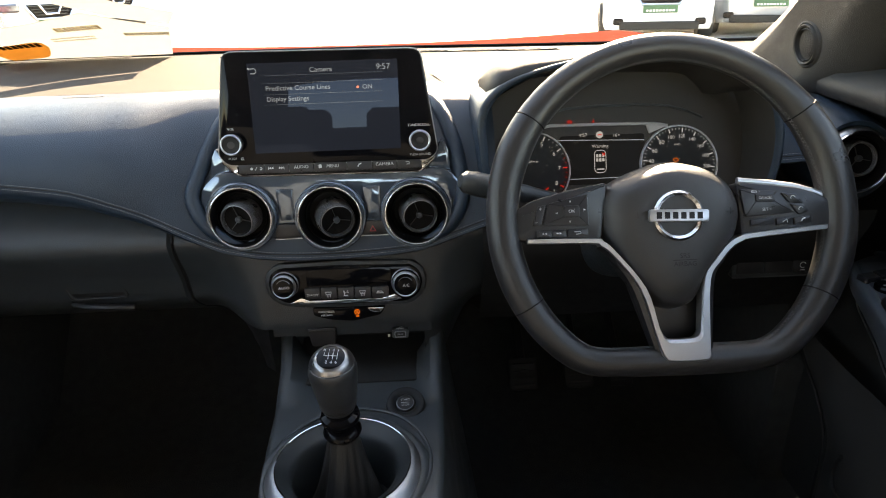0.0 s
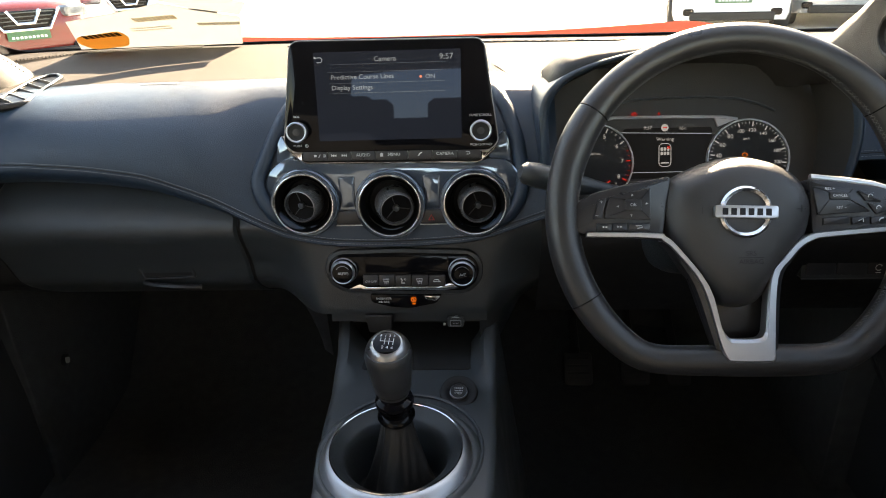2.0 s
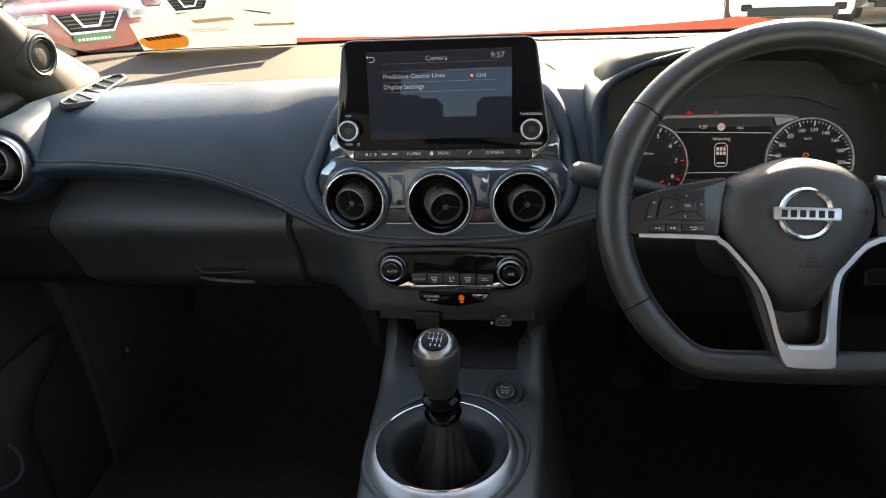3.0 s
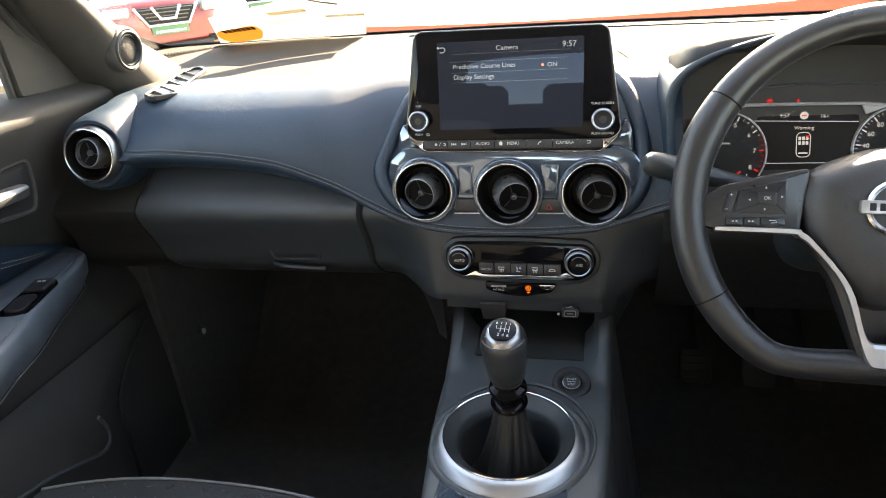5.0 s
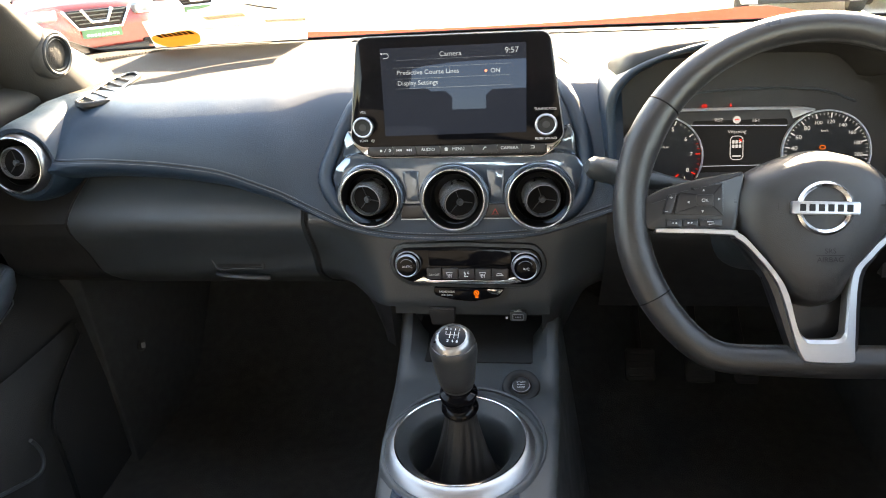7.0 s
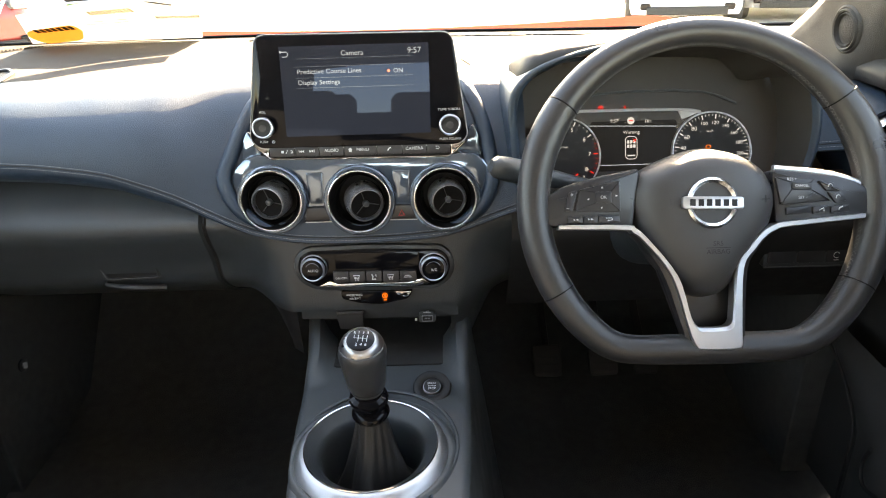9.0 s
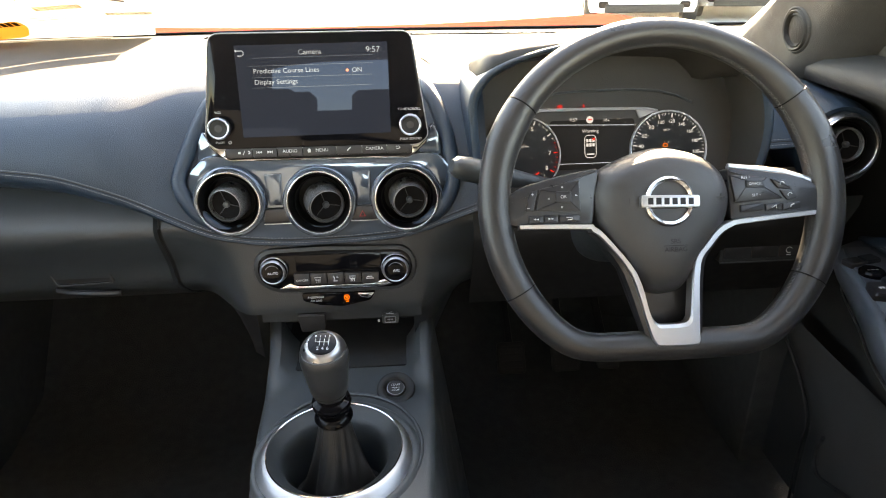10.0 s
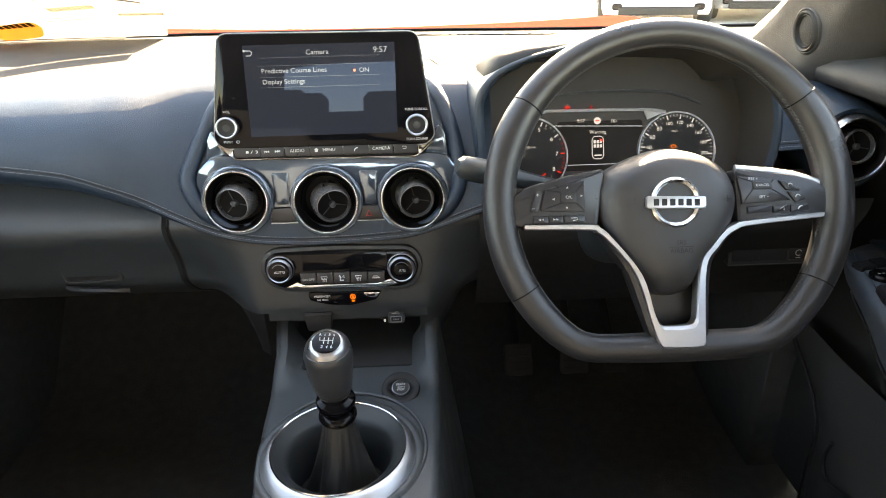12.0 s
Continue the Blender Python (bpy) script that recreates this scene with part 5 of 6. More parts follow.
tri(-0.1075, 0.0172, 1.57), tri(-0.1085, -0.0030, -1.57), tri(-0.1215, 0.0060, 3.14), tri(-0.0935, 0.0085, 0)
for x, a in ((-0.1360, 3.14), (-0.1330, 3.14), (-0.1215, 0), (-0.1185, 0)):
    tri(x, -0.0140, a, 0.0014, 0.0127)
tube(bm, [(-0.1045, -0.0132, 0.0127), (-0.0985, -0.0132, 0.0127), (-0.0978, -0.0150, 0.0127), (-0.1030, -0.0158, 0.0127)], 0.0004, 4)
tube(bm, [(0.1250, -0.0125, 0.0127), (0.1262, -0.0100, 0.0127), (0.1290, -0.0090, 0.0127)], 0.0007, 4)
tube(bm, [(0.1060, -0.0120, 0.0127), (0.1105, -0.0095, 0.0127), (0.1105, -0.0130, 0.0127)], 0.0005, 4)
tube(bm, [(0.1175 + 0.0022 * math.cos(a), 0.0115 + 0.0022 * math.sin(a), 0.0130) for a in span(0.2, 3.6, 9)], 0.0004, 4)
tube(bm, [(0.1250 + 0.0022 * math.cos(a), 0.0002 + 0.0022 * math.sin(a), 0.0130) for a in span(0.2, 3.6, 9)], 0.0004, 4)
tagged(part("key_symbols", bm, INK, whl), kind="stuff")
part("column_shroud", lathe([(0.030, -0.02), (0.048, -0.06), (0.055, -0.13), (0.055, -0.20)], 32), HARD, whl, "black steering column shroud", m=pose(-0.004, -0.01, 0))

# stalks
def stalk(tip, root, name, label):
    st = thing(name, Matrix.Translation(root), label, "control stalk")
    bm = bmesh.new()
    d = Vector(tip) - Vector(root)
    tube(bm, [d * t for t in (0, 0.25, 0.5, 0.72, 0.8, 0.9, 0.97, 1.0)], 0.01, 14, radii=[0.008, 0.008, 0.009, 0.012, 0.0135, 0.0135, 0.012, 0.007])
    part("lever", bm, HARD, st)
    bm = bmesh.new()
    c = d * 0.80 + Vector((0.002, -0.0134, 0.001))
    tube(bm, [c + Vector((0.0022 * math.cos(a), 0, 0.0022 * math.sin(a))) for a in span(0, 5.5, 8)], 0.0005, 4, closed=True)
    for a in span(0, 5.5, 8):
        tube(bm, [c + Vector((0.0032 * math.cos(a), 0, 0.0032 * math.sin(a))), c + Vector((0.0042 * math.cos(a), 0, 0.0042 * math.sin(a)))], 0.0004, 4)
    part("lamp_symbol", bm, INK, st)
    return st


stalk((0.153, 0.753, 1.079), (0.330, 0.800, 1.020), "light_stalk", "black light stalk on the steering column")

# small switch panel at the driver's knee
swp = thing("knee_switches", axes(0.580, 0.852, 0.911, 6), "row of small black switches under the dash", "switch panel")
part("base", plate(rrect(0.122, 0.030, 0.004), -0.014, 0.001, 0.001), HARD, swp)
for i in range(3):
    part("switch", plate(rrect(0.036, 0.018, 0.002, 2, -0.038 + 0.038 * i, 0), 0.0, 0.003, 0.0008), KEYCAP, swp)
bm = bmesh.new()
tube(bm, [(0.033 + 0.004 * math.cos(a), 0.001 + 0.004 * math.sin(a), 0.0034) for a in span(0.5, 5.4, 10)], 0.0005, 4)
tube(bm, [(0.030, -0.006, 0.0034), (0.036, -0.006, 0.0034)], 0.0005, 4)
part("switch_symbol", bm, INK, swp, "small printed symbol")
part("base_line", boxed((0, -0.0145, 0.001), (0.120, 0.0015, 0.002)), HARDGREY, swp)
# pedals
for x, w, nm, lb in ((0.290, 0.055, "clutch_pedal", "black ribbed rubber clutch pedal"), (0.398, 0.055, "brake_pedal", "black ribbed rubber brake pedal"), (0.480, 0.045, "accelerator", "black rubber accelerator pedal in the footwell")):
    pd = thing(nm, axes(x, 1.15, 0.555, 35), lb, "pedal")
    part("pad", plate(rrect(w, 0.062, 0.008), -0.008, 0.004, 0.003), RUBBER, pd)
    for i in range(4):
        part("rib", boxed((0, -0.021 + 0.014 * i, 0.005), (w * 0.75, 0.004, 0.003), 0.001), RUBBER, pd)
    bm = bmesh.new()
    tube(bm, [(0, 0.01, -0.008), (0, 0.10, -0.05), (0, 0.22, -0.06)], 0.008, 8)
    part("arm", bm, MATT, pd)

# ---- centre console ----
con = thing("centre_console", pose(0.018, 0.6, 0.5), "dark grey plastic centre console with a silver gear surround", "centre console")
CL, CR = [(-0.4, -0.040), (0.50, -0.062), (0.60, -0.0735), (0.68, -0.0820), (0.76, -0.0865), (0.82, -0.088), (0.87, -0.094)], [(-0.4, 0.108), (0.50, 0.114), (0.60, 0.1205), (0.68, 0.1250), (0.76, 0.1270), (0.82, 0.1270), (0.87, 0.130)]


def con_at(u, y):
    """Across the console: u from -1 to 1; beyond its top edges it drops to the floor."""
    l, r = lerp(y, CL), lerp(y, CR)
    c, h = (l + r) / 2, (r - l) / 2
    zt = 0.7935 - 0.003 * (abs(y - 0.62) / 0.2)
    if y > 0.755:
        k = min(1.0, max(0.0, (abs(u) - 0.70) / 0.12))
        zt += k * k * (3 - 2 * k) * 0.40 * (y - 0.755)
    if abs(u) <= 0.9:
        return Vector((c + h * u, y, zt))
    s = 1 if u > 0 else -1
    k = (abs(u) - 0.9) / 0.1
    if k <= 1:
        a = k * math.pi / 2
        return Vector((c + h * s * (0.9 + 0.1 * math.sin(a)), y, zt - 0.010 * (1 - math.cos(a))))
    return Vector((c + s * (h + 0.012 * (k - 1)), y, zt - 0.010 - 0.08 * (k - 1)))


US = [-1.5, -1.3, -1.15, -1.1] + [-1.0, -0.97, -0.94, -0.92, -0.9] + span(-0.85, 0.85, 18) + [0.9, 0.92, 0.94, 0.97, 1.0] + [1.1, 1.15, 1.3, 1.5]
GC = Vector((0.0135, 0.6355, 0.7925))
bm = sheet(con_at, US, span(-0.4, 0.50, 10) + span(0.52, 0.80, 29) + span(0.81, 0.87, 6))
gone = [f for f in bm.faces if (f.calc_center_median() - GC).length < 0.080]
bmesh.ops.delete(bm, geom=gone, context="FACES")
part("body", bm, HARDGREY, con, at_world=True)
gi = con.matrix_basis.inverted() @ Matrix.Translation(GC) @ Matrix.Diagonal((0.96, 0.96, 1.0, 1.0))


def skirt(k, a):
    """The silver skirt: wide and sloping where it faces the seats, narrow on the far side."""
    w = (0.5 - 0.5 * math.sin(a)) ** 0.65
    r = 0.0737 + (0.0030 + 0.0110 * w) * k
    z = 0.0125 - (0.0015 + 0.0090 * w) * k * k * 0.9 - 0.001 * k
    return GC + Vector((r * math.cos(a), r * math.sin(a), z))


def soft(k, a):
    w = (0.5 - 0.5 * math.sin(a)) ** 0.65
    r0 = 0.0767 + 0.0110 * w
    z0 = 0.0110 - 0.0085 * w
    r = r0 + (0.0200 - 0.0080 * w) * k
    z = z0 + (0.0035 * math.sin(math.pi * min(1, k * 1.4))) - (z0 + 0.003) * k
    p = GC + Vector((r * math.cos(a), r * math.sin(a), z))
    over = max(0.0, lerp(p.y, CL) + 0.002 - p.x, p.x - lerp(p.y, CR) + 0.002)
    if over:
        p.x += over if p.x < GC.x else -over
        p.z -= 0.6 * over
    return p


ROUND = span(0, 2 * math.pi, 81)
bm = bmesh.new()
tube(bm, [(0.0185 + 0.0895 * math.cos(a), 0.645 + 0.098 * math.sin(a), 0.7934) for a in span(-0.9, math.pi + 0.9, 60)], 0.0022, 8)
part("ledge", bm, HARDGREY, con, "raised ledge round the gear surround", at_world=True, smooth=80)
part("soft_rim", sheet(soft, span(0, 1, 9), ROUND), HARDGREY, con, "raised rim round the gear surround", at_world=True, smooth=80)
part("silver_surround", sheet(skirt, span(0, 1, 7), ROUND), SKIRT, con, "satin silver gear surround", at_world=True, smooth=80)
part("chrome_edge", lathe([(0.0768, 0.0100), (0.0768, 0.0138), (0.0763, 0.0145), (0.0755, 0.0140), (0.0753, 0.0100), (0.0768, 0.0100)], 72), CHROME, con, "thin chrome edge", m=gi)
part("gear_bowl", lathe([(0.0754, 0.0130), (0.072, 0.0095), (0.064, 0.004), (0.060, 0.0005), (0.0575, -0.010), (0.056, -0.03), (0.055, -0.06)], 64, False), HARD, con, "dished dark inner ring", m=gi)
part("bowl_floor", lathe([(0.06, -0.058), (0.001, -0.058)], 32, False), MATT, con, m=gi)
part("gloss_panel", plate(round_poly([(-0.070, -0.20), (0.075, -0.20), (0.070, -0.055), (0.04, -0.085), (-0.04, -0.085), (-0.066, -0.05)], 0.01), -0.004, 0.002, 0.001), GUNMETAL, con, "glossy gunmetal panel behind the gear lever", m=gi)

# gear lever
gear = thing("gear_lever", Matrix.Translation((0.0135, 0.6355, 0.770)), "black gear lever with a silver-ringed six-speed knob", "gear lever")
ax = (Vector((0.0135, 0.630, 0.948)) - Vector((0.0145, 0.646, 0.842)))
KM = Matrix.Translation(Vector((0.0142, 0.644, 0.862))) @ ax.to_track_quat("Z", "Y").to_matrix().to_4x4()
gin = gear.matrix_basis.inverted()
KX = gin @ KM
part("knob", lathe([(0.0160, 0.0105), (0.0182, 0.0140), (0.0192, 0.0160), (0.0190, 0.0166), (0.0196, 0.0172), (0.0212, 0.0300), (0.0232, 0.045), (0.0246, 0.056), (0.0249, 0.063), (0.0240, 0.0680), (0.0225, 0.0705)], 44), KNOBSKIN, gear, "grey-black moulded knob", m=KX)
KT = KX @ pose(0, 0, 0.0715, 12, 2, 0)
part("knob_ring", lathe([(0.0236, -0.0050), (0.0231, -0.0020), (0.0219, 0.0010), (0.0190, 0.0055), (0.0166, 0.0082), (0.0148, 0.0092), (0.0142, 0.0088), (0.0140, 0.004)], 44, False), RINGDULL, gear, "satin silver knob ring", m=KT)
cap = part("knob_cap", lathe([(0.0143, 0.004), (0.0141, 0.0084), (0.010, 0.0094), (0.001, 0.0098)], 40), GLOSS, gear, "glossy black cap with gear pattern", m=KT)
bm = bmesh.new()
for x in (-0.0066, -0.0022, 0.0022, 0.0066):
    tube(bm, [(x, 0.0048, 0.0099), (x, -0.0030 if x > -0.005 else 0.001, 0.0099)], 0.00032, 4)
tube(bm, [(-0.0066, 0.001, 0.0100), (0.0066, 0.001, 0.0100)], 0.00032, 4)
part("gear_pattern", bm, INK, cap)
for i, w in enumerate("246"):
    text(w, 0.0050, INK, cap, -0.0034 + 0.0048 * i, -0.0070, 0.0102)
for i, w in enumerate("R135"):
    text(w, 0.0040, INK, cap, -0.0066 + 0.0045 * i, 0.0076, 0.0102)
part("neck_ring", lathe([(0.0152, -0.002), (0.0172, 0.0), (0.0176, 0.004), (0.0160, 0.005), (0.0152, -0.002)], 36), TRIMDARK, gear, "dark metal neck ring", m=KX @ pose(0, 0, 0.0105))
part("collar", lathe([(0.0140, -0.036), (0.0195, -0.0355), (0.0208, -0.032), (0.0195, -0.0285), (0.0160, -0.026), (0.0150, -0.021), (0.0165, -0.0165), (0.0205, -0.0145), (0.0213, -0.011), (0.0200, -0.0075), (0.0150, -0.005), (0.0140, -0.002)], 36, False), GLOSS, gear, "ribbed glossy black collar", m=KX @ pose(0, 0, 0.0085))


def boot(t, a):
    top_c, low_c = Vector((0.0150, 0.6470, 0.839)), Vector((0.0160, 0.638, 0.745))
    c = top_c.lerp(low_c, t)
    r = 0.0158 + 0.012 * t + 0.013 * t * t
    fold = 1 + (0.06 + 0.12 * t) * math.cos(4 * a + 0.6) + 0.06 * t * math.cos(9 * a + 2) + 0.03 * math.sin(math.pi * t) * math.cos(14 * a + 5 * t)
    return Vector((c.x + r * fold * math.cos(a), c.y + r * fold * 1.08 * math.sin(a), c.z - 0.004 * math.cos(4 * a)))


part("gaiter", sheet(boot, span(0, 1, 16), span(0, 2 * math.pi, 121)), BOOT, gear, "black leather gear gaiter with folds", at_world=True)
tagged(part("stitching", stitches([boot(t, -math.pi / 2) + Vector((0, -0.0006, 0)) for t in span(0, 1, 10)], 0.003, 0.002, 0.0005), MATT, gear, "seam of the gaiter", at_world=True), kind="stuff")

# start button
st = thing("start_button", pose(0.0785, 0.7450, 0.7980, 20, 0, 0) @ Matrix.Scale(0.80, 4), "round black start stop button with a silver ring", "start button")
part("bezel", lathe([(0.0300, -0.003), (0.0285, 0.0012), (0.0250, 0.0025), (0.0190, 0.0005), (0.0150, -0.004)], 40, False), MATT, st, "dark dished bezel")
part("ring", lathe([(0.0125, -0.004), (0.0140, -0.003), (0.0138, 0.0012), (0.0128, 0.0016), (0.0125, -0.004)], 40), TRIMDARK, st)
bt = part("button", lathe([(0.0128, -0.004), (0.0126, 0.0006), (0.001, 0.0012)], 36), MATT, st)
text("START", 0.0050, INK, bt, 0, 0.0045, 0.0016)
text("STOP", 0.0050, INK, bt, 0, -0.0048, 0.0016)
part("print_line", bars(0.013, 0.0009, 6, 0.0012, 0.0016), INK, bt)

# open tray with sockets under the climate panel
tray = thing("storage_tray", pose(0.018, 0.85, 0.83), "deep black storage tray below the centre stack", "storage tray")
def tray_at(u, v):
    return Vector((0.018 + 0.092 * u, 0.802 + 0.12 * v, 0.793))
part("floor_mat", sheet(tray_at, span(-1, 1, 5), span(0, 1, 4), 0.004), RUBBER, tray, at_world=True)
part("back_panel", sheet(lambda u, z: Vector((0.010 + 0.105 * u, 0.838 + 0.085 * (1 - abs(min(1, max(0, (z - 0.80) / 0.045))) ** 2) - 0.0, z)), span(-1, 1, 9), span(0.795, 0.875, 12)), HARD, tray, at_world=True)
usb = thing("usb_socket", axes(0.0735, 0.8275, 0.8480, 8), "small grey-framed usb socket with print above", "socket")
part("plate", plate(rrect(0.022, 0.012, 0.003), -0.012, -0.0004), HARD, usb)
part("frame", frame_plate(rrect(0.0150, 0.0085, 0.0015, 3), rrect(0.0130, 0.0065, 0.001, 3), 0.0, 0.0022, 0.0003), DIMINK, usb)
part("socket", plate(rrect(0.0130, 0.0065, 0.001, 3), 0.0, 0.0014), MATT, usb)
part("contacts", bars(0.008, 0.0016, 4, 0.0013, 0.0018), DIMINK, usb)
bm = bmesh.new()
tube(bm, [(-0.005, 0.0085, 0.0016), (0.005, 0.0085, 0.0016)], 0.0004, 4)
tube(bm, [(-0.002, 0.0085, 0.0016), (0.0, 0.0105, 0.0016), (0.003, 0.0105, 0.0016)], 0.0004, 4)
box(bm, (-0.015, -0.001, 0.0016), (0.003, 0.0035, 0.0006), 0.0006)
part("usb_symbol", bm, INK, usb)
sock = thing("power_socket", axes(-0.029, 0.829, 0.852, 8), "black covered power socket", "socket")
part("flap", plate(round_poly([(-0.018, 0.006), (0.018, 0.006), (0.016, -0.016), (-0.014, -0.016)], 0.003), -0.01, 0.003, 0.001), MATT, sock)
part("hinge", boxed((0, 0.0075, 0.002), (0.036, 0.003, 0.004), 0.001), KEYCAP, sock)

# ---- doors ----
def door(s):
    name = "door_1" if s < 0 else "door_2"
    d = thing(name, pose(s * 0.70, 0.4, 0.45), "dark front door lining with armrest, window switches and a silver handle", "car door", kind="structure")
    prof = [(0.42, 0.700), (0.60, 0.700), (0.78, 0.715), (0.84, 0.745), (0.91, 0.744), (0.985, 0.703), (1.02, 0.685), (1.08, 0.668), (1.115, 0.648), (1.128, 0.640), (1.138, 0.638), (1.147, 0.645), (1.156, 0.672), (1.162, 0.720)]
    part("lining", sheet(lambda y, k: Vector((s * (prof[int(k)][1] + 0.012 * max(0, (y - 0.90) / 0.12)), y, prof[int(k)][0])) if s < 0 or prof[int(k)][0] > 1.12 else Vector((s * (prof[int(k)][1] + 0.05 * min(1.0, max(0.0, (y - 0.75) / 0.09))), y, prof[int(k)][0])), span(-0.25, 1.03, 33), range(len(prof)), 0.006), DOORSKIN, d, "dark grained door lining", at_world=True, smooth=75)
    # armrest: top plate to a ridge, side running down to a silver line
    ridge = [(-0.1, 0.548), (0.2, 0.550), (0.50, 0.566), (0.60, 0.588), (0.65, 0.608), (0.69, 0.628), (0.73, 0.640), (0.76, 0.653), (0.83, 0.672), (0.868, 0.690), (0.885, 0.725)]
    foot = [(-0.1, 0.560), (0.2, 0.565), (0.45, 0.575), (0.56, 0.592), (0.62, 0.616), (0.67, 0.630), (0.70, 0.642), (0.755, 0.667), (0.84, 0.700), (0.87, 0.714), (0.885, 0.735)]
    bm = bmesh.new()
    rings(bm, [[(s * 0.748, y, 0.836), (s * 0.748, y, 0.904), (s * (lerp(y, ridge) + 0.008), y, 0.904), (s * (lerp(y, ridge) + 0.002), y, 0.9025), (s * lerp(y, ridge), y, 0.897), (s * (lerp(y, ridge) * 0.6 + lerp(y, foot) * 0.4 - 0.004), y, 0.872), (s * lerp(y, foot), y, 0.846), (s * (lerp(y, foot) + 0.006), y, 0.838)] for y in span(-0.1, 0.82, 47) + span(0.835, 0.885, 6)])
    part("armrest", bm, ARMREST, d, "padded dark armrest", at_world=True, smooth=60)
    bm = bmesh.new()
    tube(bm, [(s * (lerp(y, foot) - 0.0010), y, 0.8415) for y in span(0.30, 0.875, 50)], 0.0011, 6)
    part("armrest_line", bm, SATIN, d, "thin silver line along the armrest", at_world=True)
    pp = [(s * (lerp(y, ridge) + 0.010), y) for y in span(0.42, 0.862, 16)] + [(s * x, y) for x, y in ((0.732, 0.862), (0.728, 0.75), (0.715, 0.62), (0.690, 0.42))]
    part("switch_plate", plate(round_poly(pp, 0.006), 0.902, 0.906, 0.0015), ARMREST, d, "satin dark switch plate", at_world=True)
    if s < 0:
        t = pose(-0.658, 0.716, 0.907, 0, 0, 15) @ Matrix.Scale(0.88, 4)
        sw = part("window_switch", plate(rrect(0.044, 0.118, 0.016, 5), -0.003, 0.0012, 0.0006), GLOSS, d, "window switch in a black recess", m=d.matrix_basis.inverted() @ t)
        part("rocker", boxed((0.0, 0.034, 0.003), (0.034, 0.040, 0.007), 0.003), KEYCAP, sw)
        part("symbol", bars(0.016, 0.004, 2, 0.0066, 0.0072, 0, 0.042), INK, sw)
        part("scoop", plate(rrect(0.032, 0.056, 0.013, 4, 0, -0.024), 0.0008, 0.0040, 0.0015), KEYCAP, sw)
    else:
        t = d.matrix_basis.inverted()
        kn = part("mirror_knob", lathe([(0.0155, 0.0), (0.0155, 0.004), (0.013, 0.0065), (0.009, 0.006), (0.001, 0.0065)], 32), GLOSS, d, "round mirror adjuster", m=t @ pose(0.684, 0.781, 0.906))
        part("mirror_dots", bars(0.016, 0.0016, 3, 0.0062, 0.0067), INK, kn)
        for x, y in ((0.698, 0.812), (0.723, 0.819)):
            part("switch", boxed((0, 0, 0), (0.023, 0.018, 0.008), 0.002, pose(0, 0, 0, 0, 0, 12)), KEYCAP, d, m=t @ pose(x - 0.018, y, 0.907))
        for x, y in ((0.660, 0.730), (0.686, 0.740), (0.634, 0.657), (0.660, 0.666)):
            sw = part("window_switch", boxed((0, 0, 0), (0.024, 0.036, 0.012), 0.004, pose(0, 0, 0, 0, 0, -18)), KEYCAP, d, m=t @ pose(x, y, 0.909))
            part("symbol", bars(0.008, 0.004, 2, 0.0061, 0.0066), INK, sw)
    # padded insert above the armrest, tapering towards the front
    def ins(y, v):
        h = min(0.078, max(0.003, 0.0695 - 0.417 * (y - 0.733)))
        return Vector((s * (0.739 - 0.036 * v * min(1, h / 0.05) - 0.007 * math.sin(math.pi * v)), y, 0.905 + v * h))

    part("insert", sheet(ins, span(-0.2, 0.880, 28), span(0, 1, 9)), LEATHER, d, "padded leatherette insert", at_world=True, smooth=80)
    for v in (0.60, 0.48):
        tagged(part("stitching", stitches([ins(y, v) + Vector((-s * 0.0012, 0, 0.0008)) for y in span(0.3, 0.825, 24)], 0.0042, 0.0018), THREAD, d, "light thread stitches", at_world=True), kind="stuff")
    part("outer_skin", boxed((s * 0.835, 0.385, 0.77), (0.03, 1.30, 0.78), 0.004), MATT, d, "dark inner face of the outer door skin", at_world=True)
    # handle recess with lever
    hm = d.matrix_basis.inverted() @ Matrix.Translation((s * 0.671, 0.735 if s < 0 else 0.62, 1.045)) @ (Matrix(((0, 0, 1, 0), (-1, 0, 0, 0), (0, 1, 0, 0), (0, 0, 0, 1))) if s < 0 else Matrix(((0, 0, -1, 0), (1, 0, 0, 0), (0, 1, 0, 0), (0, 0, 0, 1))))
    oo = round_poly([(-0.066, 0.036), (0.085, 0.030), (0.085, -0.020), (-0.052, -0.038), (-0.062, -0.01)], 0.014)
    part("handle_recess", frame_plate(inset(oo, -0.003), inset(oo, 0.004), -0.004, 0.004, 0.002), DOORSKIN, d, m=hm)
    part("recess_floor", plate(inset(oo, 0.003), -0.004, 0.0005), MATT, d, m=hm)
    part("door_lever", plate(round_poly([(-0.045, 0.006), (0.07, 0.016), (0.075, -0.008), (-0.040, -0.012)], 0.008), 0.001, 0.016, 0.006), SATIN, d, "silver inside door lever", m=hm)
    # grab handle trim
    bm = bmesh.new()
    tube(bm, [(s * x, y, 0.909) for x, y in ((0.632, 0.612), (0.606, 0.602), (0.592, 0.570), (0.586, 0.50))], 0.0065, 10)
    part("grab_trim", bm, SATIN, d, "silver grab handle trim", at_world=True)
    # lower pocket
    def pouch_front(z):
        """How far the pocket panel reaches forward at a height."""
        return 0.735 + min(0.13, 0.10 * max(0.0, (z - 0.62) / 0.095) ** 2)

    def pouch(k, z):
        """The swollen speaker panel and bottle pocket low on the door."""
        w = max(0.0, 1 - ((z - 0.585) / 0.172) ** 2)
        y = 0.10 + pouch_front(z) * k
        return Vector((s * (0.705 - 0.055 * w ** 0.5 * min(1.0, 6 * (1 - k)) ** 0.5), y, z))

